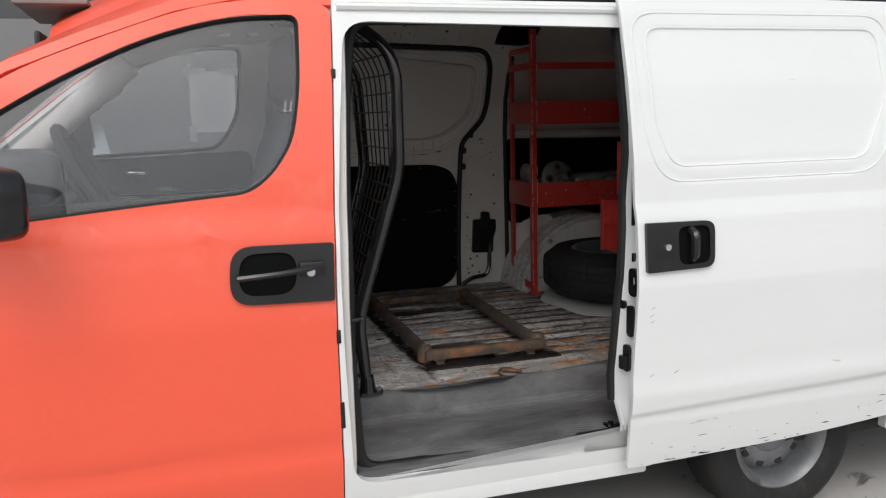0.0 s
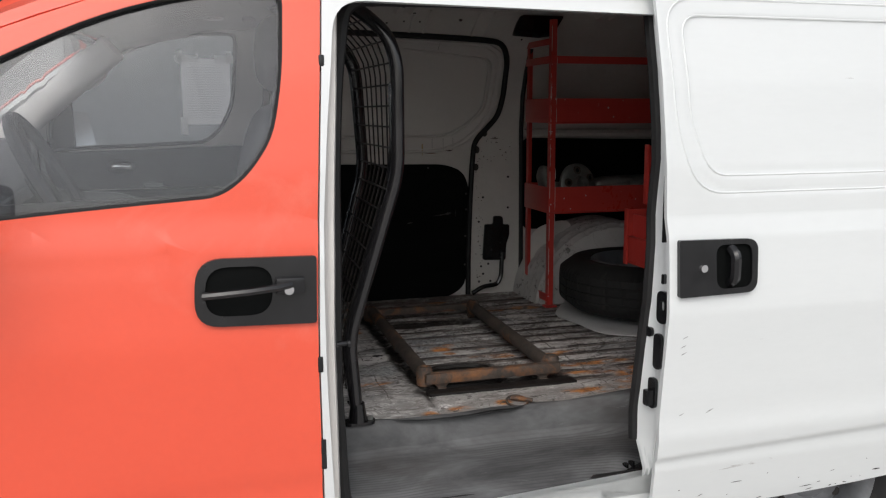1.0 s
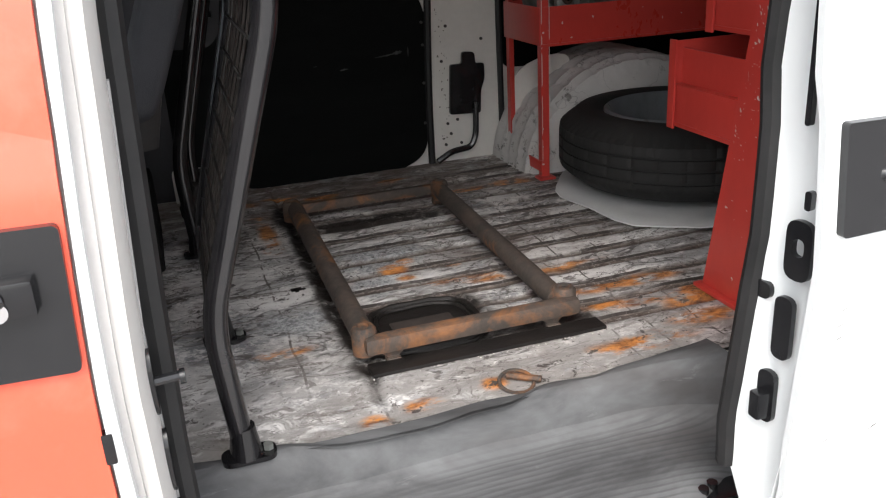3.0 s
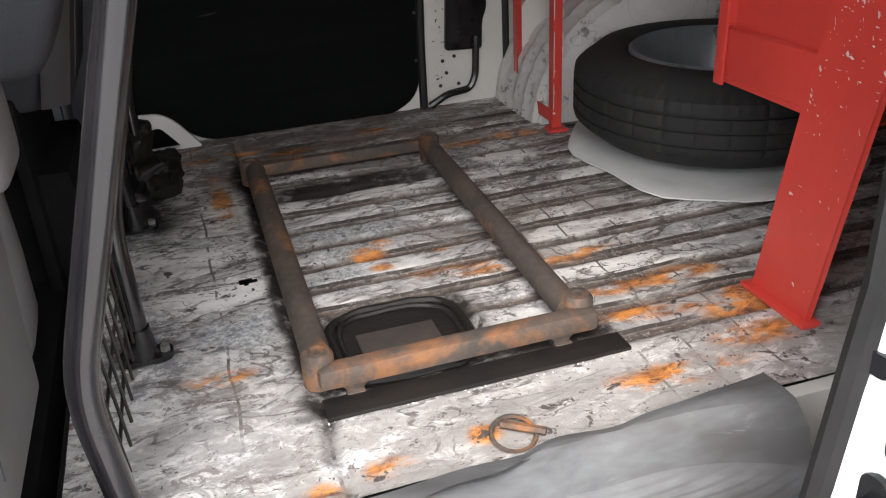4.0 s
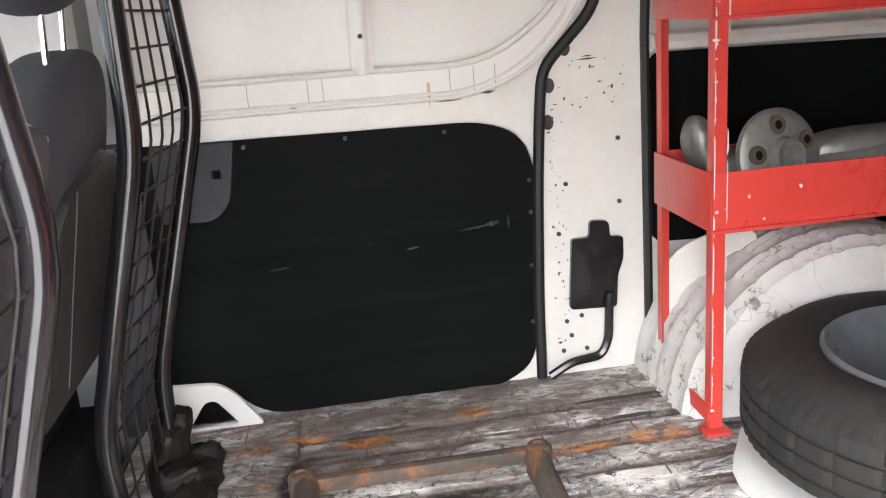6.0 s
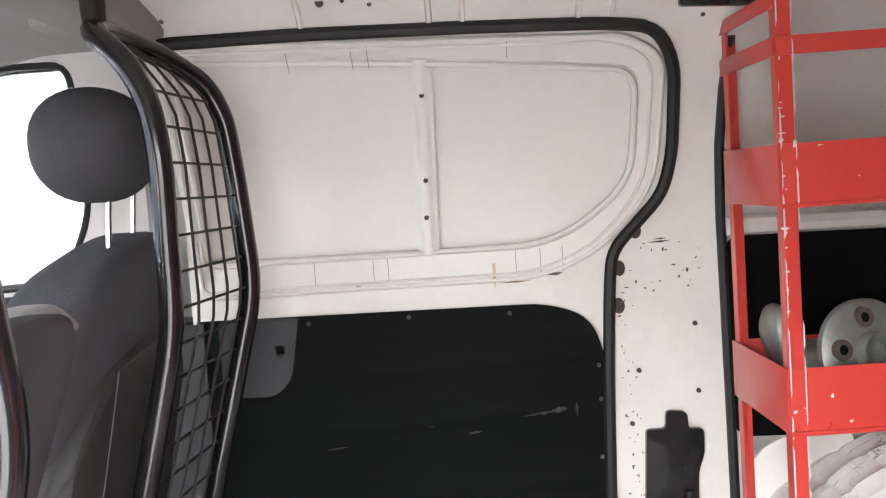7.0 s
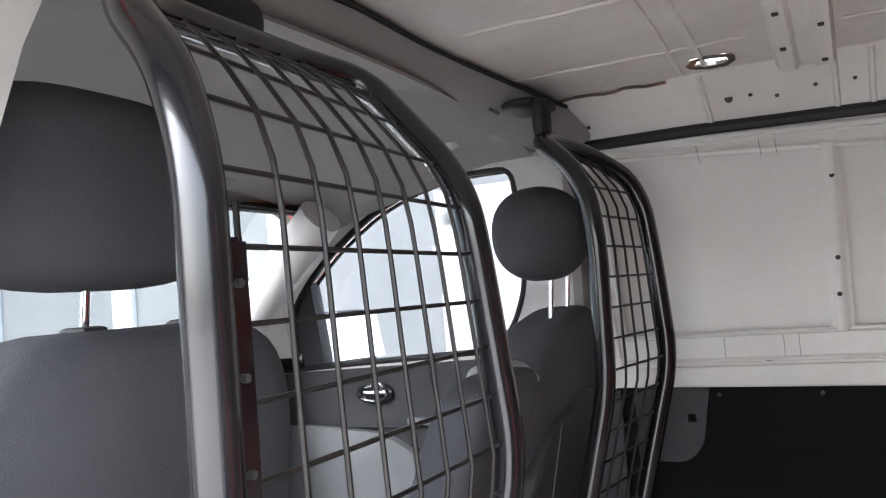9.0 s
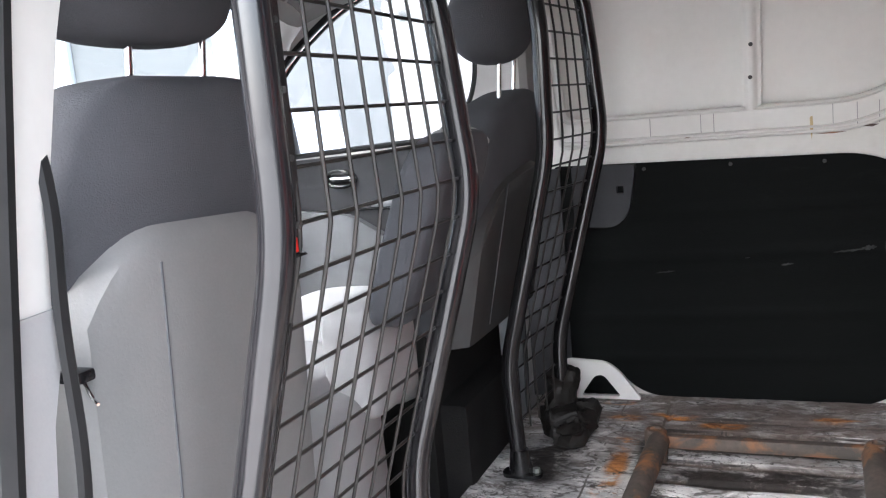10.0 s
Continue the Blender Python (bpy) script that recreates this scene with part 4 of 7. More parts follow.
def slide_skin(x, z):
    """Skin of the sliding door with its pressed blank window and creases."""
    y = left_skin(x, z) + SLIDE
    z = (z + 0.0455) / 1.035
    x = (x - 0.0003) / 1.03
    x0, x1, z0, z1 = 1.165, XR, 1.277, 1.648
    x1 -= max(0.0, (1.45 - z)) * 0.55
    x0 += max(0.0, (1.40 - z)) * 0.35

    def inside(grow, r):
        ax, az = min(x - x0, x1 - x) + grow, min(z - z0, z1 - z) + grow
        if ax < r and az < r:
            return r - math.hypot(r - ax, r - az)
        return min(ax, az)
    y += 0.005 * (0.5 + 0.5 * math.tanh(inside(0.0, 0.05) / 0.0035))
    d2 = inside(0.040, 0.08)
    y += 0.0025 * (0.5 + 0.5 * math.tanh(d2 / 0.004)) + 0.002 * math.exp(-(d2 / 0.006) ** 2)
    y += 0.010 * (0.5 + 0.5 * math.tanh((0.605 + 0.028 * (x - 1.09) - z) / 0.005)) - 0.004 * math.exp(-((z - 0.66) / 0.03) ** 2)
    return y


slide = part("sliding_door", sheet(door2, [], slide_skin, 0.012, 0.008, 0.014), WHITE_WORN, van, "white sliding door standing open, scraped along its bottom")
# crisp pressed lines round the blank window
for loop, r in (([(1.208, 1.277), (XR - 0.095, 1.277), (XR, 1.45), (XR, 1.648), (1.165, 1.648), (1.165, 1.40)], 0.05), ([(1.170, 1.237), (XR - 0.055, 1.237), (XR + 0.04, 1.44), (XR + 0.04, 1.688), (1.125, 1.688), (1.125, 1.39)], 0.08)):
    lp = on_door(rounded(loop, r, 6))
    dense = []
    for (xa, za), (xb, zb) in zip(lp, lp[1:] + lp[:1]):
        n = max(1, int(math.hypot(xb - xa, zb - za) / 0.04))
        dense += [(xa + (xb - xa) * k / n, za + (zb - za) * k / n) for k in range(n)]
    part("pressed_line", tube(bmesh.new(), [(x, slide_skin(x, z) + 0.0006, z) for x, z in dense], 0.0032, 6, True), WHITE_WORN, slide)
# leading edge of the door: a slanting jamb
STAND, STAND_S = 0.015, 0.992      # the open door's skin stands a little further off, drawn in to suit
EDGE_RUN = lambda z: float(np.interp(z, [0.70, 0.90, 1.00, 1.20], [0.004, 0.010, 0.018, 0.036]))
DEEP = lambda z: 0.045 + 0.045 * min(1.0, max(0.0, (z - 0.56) / 0.05)) if z < 1.2 else 0.090 - min(1, (z - 1.2) / 0.15) * 0.030
b = bmesh.new()
rows = []
for k in range(17):
    z = 0.462 + 1.26 * k / 16
    x0 = LEAD(z)
    y0 = left_skin(x0, z) + SLIDE
    deep = DEEP(z)
    xs, ys = x0, y0 - STAND
    low = 0.0 if z > 0.66 else 0.012
    run = EDGE_RUN(z)
    ends = [(xs, ys + 0.006 + low), (xs + 0.022, ys + 0.012 + low), (xs + 0.030, ys + 0.040), (xs + 0.036 + 0.2 * (run - 0.036), ys + 0.075), (x0 + run, y0 + deep), (x0 + run - 0.002, y0 + deep + 0.012), (x0 + 0.20, y0 + deep + 0.012)]
    rows.append([b.verts.new((px, py, z)) for px, py in ends])
for p, q in zip(rows, rows[1:]):
    for i in range(6):
        b.faces.new((p[i], p[i + 1], q[i + 1], q[i]))
part("door_edge", thicken(b, (0.012, 0, 0)), WHITE, slide)
part("door_seal", tube(bmesh.new(), [(LEAD(z) + EDGE_RUN(z), left_skin(1.2, z) + SLIDE + DEEP(z) + 0.020, z) for z in [0.605 + 0.071 * k for k in range(16)]], 0.016, 8), RUBBER, slide, "black rubber seal on the door edge")


for x, y, z, h, w in ((1.144, 2.043, 0.962, 0.100, 0.050), (1.143, 2.057, 0.849, 0.112, 0.036), (1.143, 2.076, 0.738, 0.098, 0.036), (1.127, 2.016, 1.038, 0.03, 0.012), (1.140, 2.099, 0.890, 0.030, 0.040), (1.143, 2.048, 1.20, 0.20, 0.010)):
    p = Vector((x, y, z))
    lp = rounded([(-w / 2, -h / 2), (w / 2, -h / 2), (w / 2, h / 2), (-w / 2, h / 2)], w * 0.45, 4)
    hole = [rounded([(-w * 0.22, -h * 0.10), (w * 0.22, -h * 0.10), (w * 0.22, h * 0.20), (-w * 0.22, h * 0.20)], w * 0.2, 3)] if h == 0.100 else []
    b = sheet(lp, hole, lambda x, q: 0.0, 0.010, 0.5, 0.5)
    bmesh.ops.transform(b, matrix=Matrix.Translation(p + Vector((-0.008, 0.004, 0))) @ Matrix.Rotation(radians(98), 4, "Z") @ Matrix.Scale(0.8, 4), verts=b.verts[:])
    if h == 0.098:
        box(b, p + Vector((-0.035, -0.008, -0.030)), p + Vector((-0.012, 0.012, 0.010)), 0.004)
    part("latch", b, PLASTIC, slide, "dark latch plate on the door's leading edge")
strip2 = on_door(rounded([(1.107, 1.003), (1.314, 1.007), (1.320, 1.131), (1.110, 1.134)], [0.006, 0.03, 0.03, 0.006], 6))
scoop2 = on_door(rounded([(1.205, 1.018), (1.300, 1.020), (1.303, 1.120), (1.205, 1.120)], 0.025, 6))
part("door_handle", sheet(strip2, [scoop2], lambda x, z: slide_skin(x, z) - 0.012, 0.016, 0.05), PLASTIC, slide, "black plastic handle strip with a recess")
part("recess", sheet(scoop2, [], lambda x, z: slide_skin(x, z) - 0.003, 0.002, 0.02), HARDBOARD, slide)
b = bmesh.new()
tube(b, fillet([(1.283, slide_skin(1.28, 1.05) - 0.004, 1.020), (1.283, slide_skin(1.28, 1.05) - 0.026, 1.032), (1.283, slide_skin(1.28, 1.05) - 0.026, 1.090), (1.283, slide_skin(1.28, 1.05) - 0.004, 1.103)], 0.012), 0.013, 8)
part("grip", b, PLASTIC, slide)
part("lock", disc(bmesh.new(), Matrix.Translation((1.206, slide_skin(1.2, 1.06) - 0.014, 1.060)) @ Matrix.Rotation(radians(90), 4, "X"), 0.009, 0.006), CHROME, slide, "round metal key lock")
b = boxes(((1.112, 2.085, 0.482), (1.258, 2.222, 0.491)), bevel=0.003)
box(b, (1.120, 2.090, 0.491), (1.258, 2.098, 0.52), 0.002)
for x, y in ((1.128, 2.198), (1.150, 2.206), (1.228, 2.182)):
    disc(b, Matrix.Translation((x, y, 0.496)), 0.009, 0.014, 8)
part("roller_arm", b, PLASTIC, slide, "black steel roller arm with bolts")
# scratches near the lower edge of the door
b = bmesh.new()
rnd = random.Random(11)
for k in range(34):
    x = 1.14 + 0.85 * rnd.random() ** 0.9
    z = float(np.interp(x, [1.118, 1.75, 2.27], [0.41, 0.429, 0.478])) + 0.006 + 0.075 * rnd.random() ** 3.0
    w, h, s = 0.004 + 0.045 * rnd.random() ** 2.5, 0.0008 + 0.0016 * rnd.random() ** 2, 0.35 * (rnd.random() - 0.35)
    b.faces.new([b.verts.new((x + dx, slide_skin(x + dx, z + dz) - 0.0012, z + dz)) for dx, dz in ((0, 0), (w * 0.5, s * w * 0.4 - h * rnd.random()), (w, s * w), (w * 0.8, s * w + h), (w * 0.3, h * 1.3))])
for x, z in ((1.16, 0.695), (1.235, 0.696), (1.24, 0.699), (1.158, 0.89), (1.154, 0.868), (1.156, 0.85)):
    b.faces.new([b.verts.new((x + dx, slide_skin(x + dx, z + dz) - 0.0012, z + dz)) for dx, dz in ((0, 0), (0.013, 0.0055), (0.014, 0.0068), (0.002, 0.0022))])
part("scratch", b, UNDER, slide, "dark scrapes in the paint", smooth=0)["kind"] = "stuff"
for ob in [slide] + [c for c in slide.children if c.name.split(".")[0] in ("pressed_line", "door_handle", "recess", "grip", "lock", "scratch")]:
    ob.data.transform(Matrix.Translation((1.12, -STAND, 1.4)) @ Matrix.Diagonal((STAND_S, 1, STAND_S, 1)) @ Matrix.Translation((-1.12, 0, -1.4)))


# ---- inside: load floor ----
RUST_SPOTS = [(0.622, 3.42, 0.021, 0.13), (0.621, 3.315, 0.024, 0.032), (0.618, 3.565, 0.030, 0.026), (0.82, 3.695, 0.045, 0.024), (0.60, 3.715, 0.045, 0.022), (0.558, 3.82, 0.040, 0.018), (0.868, 3.05, 0.034, 0.028),
              (1.32, 2.757, 0.15, 0.026), (1.28, 2.665, 0.19, 0.026), (1.40, 2.628, 0.08, 0.030), (1.36, 2.54, 0.08, 0.028), (1.20, 2.50, 0.10, 0.030), (0.56, 2.736, 0.05, 0.018), (0.978, 2.934, 0.08, 0.02),
              (0.880, 2.470, 0.022, 0.020), (0.655, 2.43, 0.026, 0.022), (0.75, 2.45, 0.035, 0.018), (1.22, 3.56, 0.07, 0.018), (0.70, 3.75, 0.05, 0.014), (0.90, 3.085, 0.022, 0.020), (0.875, 2.99, 0.020, 0.016), (1.00, 3.02, 0.018, 0.014), (1.15, 2.90, 0.16, 0.016), (1.38, 3.57, 0.06, 0.028), (1.06, 3.76, 0.05, 0.012)]
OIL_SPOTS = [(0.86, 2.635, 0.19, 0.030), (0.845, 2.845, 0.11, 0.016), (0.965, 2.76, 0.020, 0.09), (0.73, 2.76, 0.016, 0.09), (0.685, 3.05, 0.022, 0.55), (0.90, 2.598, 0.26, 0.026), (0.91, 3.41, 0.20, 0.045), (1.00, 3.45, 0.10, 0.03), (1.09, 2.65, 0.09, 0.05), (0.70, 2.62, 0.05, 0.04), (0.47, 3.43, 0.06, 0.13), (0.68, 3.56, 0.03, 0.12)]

BARE_SPOTS = [(0.85, 3.13, 0.11, 0.11), (0.79, 2.97, 0.06, 0.05), (0.60, 2.86, 0.07, 0.06)]


def spot(x, y, spots, wob):
    v = 0.0
    for cx, cy, rx, ry in spots:
        d = math.hypot((x - cx) / rx, (y - cy) / ry) + wob
        v = max(v, min(1.0, max(0.0, (1.25 - d) / 0.5)))
    return v


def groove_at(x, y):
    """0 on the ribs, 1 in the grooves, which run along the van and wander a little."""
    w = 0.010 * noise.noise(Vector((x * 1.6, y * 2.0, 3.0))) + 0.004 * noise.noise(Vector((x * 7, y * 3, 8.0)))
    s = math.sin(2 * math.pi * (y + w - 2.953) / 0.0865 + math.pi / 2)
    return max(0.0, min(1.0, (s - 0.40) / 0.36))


bm = bmesh.new()
lay = [bm.verts.layers.float.new(n) for n in ("groove", "rust", "oil", "bare")]
FX0, FX1, FY0, FY1, NX, NY = 0.346, 3.27, 2.412, 3.895, 230, 240
HATCH = (0.845, 2.745, 0.108, 0.100)


def hatch_in(x, y, grow=0.0):
    return (abs((x - HATCH[0]) / (HATCH[2] + grow)) ** 4 + abs((y - HATCH[1]) / (HATCH[3] + grow)) ** 4) < 1.0


rows = []
for i in range(NX + 1):
    u = i / NX
    x = FX0 + (FX1 - FX0) * (0.62 * u + 0.38 * u ** 3)
    row = []
    for j in range(NY + 1):
        y = FY0 + (FY1 - FY0) * j / NY
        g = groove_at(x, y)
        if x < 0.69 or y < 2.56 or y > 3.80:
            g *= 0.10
        dent = 0.0025 * noise.noise(Vector((x * 9, y * 9, 1.0))) + 0.0012 * noise.noise(Vector((x * 30, y * 30, 2.0)))
        z = LOAD + 0.004 - 0.0075 * g + dent
        if abs(x - 0.685) < 0.008:
            z -= 0.004
        if hatch_in(x, y, 0.02):
            z = LOAD - 0.004
        v = bm.verts.new((x, y, z))
        wob = 0.35 * noise.noise(Vector((x * 16, y * 22, 5.0)))
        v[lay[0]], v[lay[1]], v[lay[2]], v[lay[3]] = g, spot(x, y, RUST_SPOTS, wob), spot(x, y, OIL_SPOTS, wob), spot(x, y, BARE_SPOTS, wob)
        row.append(v)
    rows.append(row)
for p, q in zip(rows, rows[1:]):
    for j in range(NY):
        if math.hypot((p[j].co.x - 0.629) / 0.015, (p[j].co.y - 3.029) / 0.012) < 1 or math.hypot((p[j].co.x - 1.394) / 0.02, (p[j].co.y - 3.842) / 0.010) < 1:
            continue
        bm.faces.new((p[j], q[j], q[j + 1], p[j + 1]))
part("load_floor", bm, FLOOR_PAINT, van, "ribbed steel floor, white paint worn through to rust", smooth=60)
part("floor_underside", boxes(((0.346, 2.42, 0.55), (3.27, 3.89, 0.575)), bevel=0.0), UNDER, van)
# inspection hatch
b = bmesh.new()
hl = [(HATCH[0] + HATCH[2] * math.copysign(abs(math.cos(a)) ** 0.5, math.cos(a)), HATCH[1] + HATCH[3] * math.copysign(abs(math.sin(a)) ** 0.5, math.sin(a))) for a in [2 * math.pi * k / 40 for k in range(40)]]
lumpy = lambda k, p: Vector(p) + 0.004 * noise.noise_vector(Vector((p[0] * 40, p[1] * 40, k)))
tube(b, [lumpy(1, (x, y, LOAD + 0.004)) for x, y in hl], 0.0065, 6, True)
tube(b, [lumpy(2, (HATCH[0] + (x - HATCH[0]) * 1.05, HATCH[1] + (y - HATCH[1]) * 1.05, LOAD + 0.001)) for x, y in hl], 0.005, 6, True)
tube(b, [lumpy(3, (HATCH[0] + (x - HATCH[0]) * 0.88, HATCH[1] + (y - HATCH[1]) * 0.88, LOAD + 0.003)) for x, y in hl], 0.005, 6, True)
hatch = part("inspection_hatch", b, GREASE, van, "oily black inspection hatch in the floor")
b = bmesh.new()
b.faces.new([b.verts.new((HATCH[0] + (x - HATCH[0]) * 0.99, HATCH[1] + (y - HATCH[1]) * 0.99, LOAD - 0.001)) for x, y in hl])
part("hatch_lid", thicken(b, (0, 0, -0.004)), OILY, hatch)
part("hatch_plate", boxes(((0.775, 2.655, LOAD), (0.905, 2.775, LOAD + 0.005)), bevel=0.003), surface("greasy_plate", (0.062, 0.052, 0.047), (0.036, 0.030, 0.027), 0.6, scale=12, spec=0.25), hatch)
# seam rails across the floor and dome-headed rivets
b = bmesh.new()
rnd = random.Random(2)
for k in range(90):
    disc(b, Matrix.Translation((0.68 + 0.80 * k / 90 + 0.02 * rnd.random(), 2.562 + 0.008 * rnd.random(), LOAD + 0.003)), 0.0006 + 0.0013 * rnd.random() ** 2, 0.003, 6)
tagged(part("spot_weld", b, INSIDE, van), kind="stuff")
# tie-down ring near the step
b = bmesh.new()
tube(b, [(0.915 + 0.030 * math.cos(a), 2.448 + 0.030 * math.sin(a), LOAD + 0.010 + 0.006 * math.sin(a)) for a in [2 * math.pi * k / 20 for k in range(20)]], 0.0035, 6, True)
tube(b, [(0.905, 2.468, LOAD + 0.014), (0.955, 2.432, LOAD + 0.014)], 0.006, 6)
part("tie_down_ring", b, RUSTY, van, "small steel tie-down ring")

# ---- rubber mat over the step ----
b = bmesh.new()
prof = [(2.425, LOAD + 0.006), (2.412, LOAD + 0.010), (2.398, LOAD + 0.009), (2.386, 0.600), (2.379, 0.575), (2.374, 0.545), (2.350, 0.526), (2.30, 0.519), (2.22, 0.511), (2.160, 0.500), (2.126, 0.488), (2.110, 0.470)]
MXN = 90


def mat_at(i, k):
    x = 0.355 + (1.284 - 0.355) * i / MXN
    y, z = prof[k]
    edge = 0.030 * noise.noise(Vector((x * 3.1, 7.0, 0))) + 0.012 * noise.noise(Vector((x * 11, 9.0, 0)))
    end = max(0.0, (x - 1.06) / 0.224)
    if k <= 1:
        y += edge * (1 - 0.8 * end) - 0.045 * math.exp(-((x - 0.72) / 0.22) ** 2)
    wave = 0.010 * noise.noise(Vector((x * 3.0, y * 5, 2.0))) + 0.004 * noise.noise(Vector((x * 9, y * 9, 4.0)))
    # the loose end bulges forward over the step and its front edge runs back to a corner
    if k >= 7:
        front = max(0.0, (x - 1.00) / 0.284)
        y = 2.35 + (y - 2.35) * (1 - 0.86 * front ** 1.3)
        z -= 0.022 * end ** 2
    y -= 0.062 * end ** 2 * min(1.0, k / 3)
    z += wave * (1 if k > 0 else 0.3) * (1 - 0.5 * end)
    if k <= 2:
        z += 0.012 * end ** 2
    return (x, y + 0.5 * wave, z)


vs = [[b.verts.new(mat_at(i, k)) for k in range(len(prof))] for i in range(MXN + 1)]
for i in range(MXN):
    for k in range(len(prof) - 1):
        b.faces.new((vs[i][k], vs[i + 1][k], vs[i + 1][k + 1], vs[i][k + 1]))
bmesh.ops.subdivide_edges(b, edges=[e for e in b.edges if abs(e.verts[0].co.x - e.verts[1].co.x) < 0.004], cuts=2, use_grid_fill=True, smooth=0.6)
thicken(b, (0, 0, 0.006))
tagged(part("rubber_mat", b, MAT_RUBBER), "worn grey ribbed rubber mat draped over the door step", "mat")

# ---- right-hand wall, seen from inside ----
wall = lambda off: (lambda x, z: WALL(z) + off)
blank = rounded([(0.44, 1.325), (1.16, 1.322), (1.318, 1.440), (1.322, 1.655), (0.905, 1.695), (0.44, 1.72)], [0.03, 0.10, 0.07, 0.05, 0.3, 0.03], 6)
wall_loop = [(0.40, 0.575), (3.28, 0.575), (3.28, 1.832), (0.40, 1.832)]
part("inner_wall", sheet(wall_loop, [blank], wall(0.0), 0.008, 0.035, 0.15), INSIDE, van, "white painted inner side, scratched and spotted with holes")
part("blank_window", sheet(rounded([(0.42, 1.30), (1.20, 1.295), (1.345, 1.43), (1.345, 1.675), (0.42, 1.735)], 0.04, 4), [], wall(0.020), 0.004, 0.05, 0.12), INSIDE_CLEAN, van, "plain pressed blank window panel")
# raised frame round the blank window, made of two stepped ribs
for shrink, off, wd in ((0.0, -0.010, 0.010), (-0.045, -0.006, 0.007)):
    c = (0.90, 1.50)
    lp = [(c[0] + (x - c[0]) * (1 - shrink * 1.15), c[1] + (z - c[1]) * (1 - shrink * 2.0)) for x, z in blank]
    part("pressed_rib", tube(bmesh.new(), ring_path(lp, wall(0.002)), wd, 8, True, 0.7), INSIDE_CLEAN, van)
outer_ring = rounded([(0.43, 1.262), (1.12, 1.258), (1.245, 1.305), (1.365, 1.43), (1.372, 1.672), (1.30, 1.712), (0.905, 1.725), (0.43, 1.742)], [0.02, 0.1, 0.1, 0.08, 0.06, 0.05, 0.3, 0.02], 5)
inner_ring = [(0.90 + (x - 0.90) * 1.012, 1.50 + (z - 1.50) * 1.03) for x, z in blank]
part("window_frame", sheet(outer_ring, [inner_ring], wall(-0.014), 0.010, 0.035, 0.15), INSIDE_CLEAN, van)
# pressed creases along both edges of the frame and along its middle
for grow, off, wd in ((1.0, -0.012, 0.0065), (0.955, -0.0155, 0.004)):
    lp = [(0.90 + (x - 0.90) * (grow if x > 0.6 else 1.0), 1.50 + (z - 1.50) * grow) for x, z in outer_ring]
    part("pressed_rib", tube(bmesh.new(), ring_path(lp, wall(off)), wd, 8, True, 0.8), INSIDE_CLEAN, van)
# joints where the frame's sections overlap
b = bmesh.new()
for x in (0.66, 0.78, 0.81, 1.07, 1.12, 1.165):
    for z0, z1 in ((1.268, 1.318), (1.688, 1.722)):
        if z1 > 1.6 and x > 1.1:
            continue
        b.faces.new([b.verts.new((x + dx, WALL(z) - 0.0155, z)) for dx, z in ((0, z0), (0.0014, z0), (0.0014, z1), (0, z1))])
tagged(part("joint_line", thicken(b, (0, 0.001, 0)), GREY_TRIM, van, smooth=0), kind="stuff")
# upright stiffener with holes
stiff = rounded([(0.872, 1.318), (0.918, 1.320), (0.928, 1.695), (0.882, 1.696)], 0.006, 2)
part("stiffener", sheet(stiff, [], lambda x, z: WALL(z) - 0.004 - 0.008 * math.exp(-(((x - 0.900 - 0.026 * (z - 1.5)) / 0.012) ** 4)), 0.02, 0.05, 0.004), INSIDE_CLEAN, van)


def dots(places, r, off, material=HOLE_DARK, name="hole", tall=1.0):
    for x, z in places:
        b = bmesh.new()
        disc(b, Matrix.Translation((x, WALL(z) + off, z)) @ Matrix.Rotation(radians(90), 4, "X") @ Matrix.Diagonal((1, tall, 1, 1)), r, 0.004, 12)
        part(name, b, material, van)


dots([(0.896, 1.395), (0.900, 1.47), (0.905, 1.634)], 0.005, -0.013)
dots([(0.702, 1.782), (0.782, 1.790), (0.828, 1.783), (0.896, 1.790), (0.962, 1.790), (0.46, 1.780), (1.43, 1.735)], 0.0038, -0.002)
dots([(0.742, 1.789), (1.128, 1.800)], 0.0075, -0.003)
dots([(1.318, 1.338), (1.281, 1.264), (1.276, 1.187)], 0.012, -0.004, name="plug", tall=1.35)
dots([(1.30, 0.735), (1.335, 0.745), (1.31, 0.70), (1.40, 0.82), (1.43, 1.00), (1.29, 0.94), (1.345, 0.665), (1.29, 0.665), (1.43, 1.14), (1.31, 1.05)], 0.005, -0.002)
# ceiling-side box section and its swages
b = bmesh.new()
for x in (0.70, 0.93, 0.99, 1.20, 1.26):
    tube(b, [(x, WALL(z) - 0.001, z) for z in (1.745, 1.77, 1.80, 1.828)], 0.006, 6)
tagged(part("swage", b, INSIDE, van), kind="stuff")
# rubber seal loop of the closed sliding door
seal = [(0.405, 1.747), (0.682, 1.747), (0.992, 1.740), (1.239, 1.732), (1.345, 1.722), (1.392, 1.660), (1.396, 1.49), (1.376, 1.410), (1.318, 1.352), (1.266, 1.300), (1.256, 1.208), (1.246, 1.05), (1.236, 0.80), (1.234, 0.612)]
part("door_seal", tube(bmesh.new(), fillet([(x, WALL(z) - 0.012, z) for x, z in seal], 0.05, 4), 0.0125, 8), RUBBER, van, "black rubber seal of the closed door")
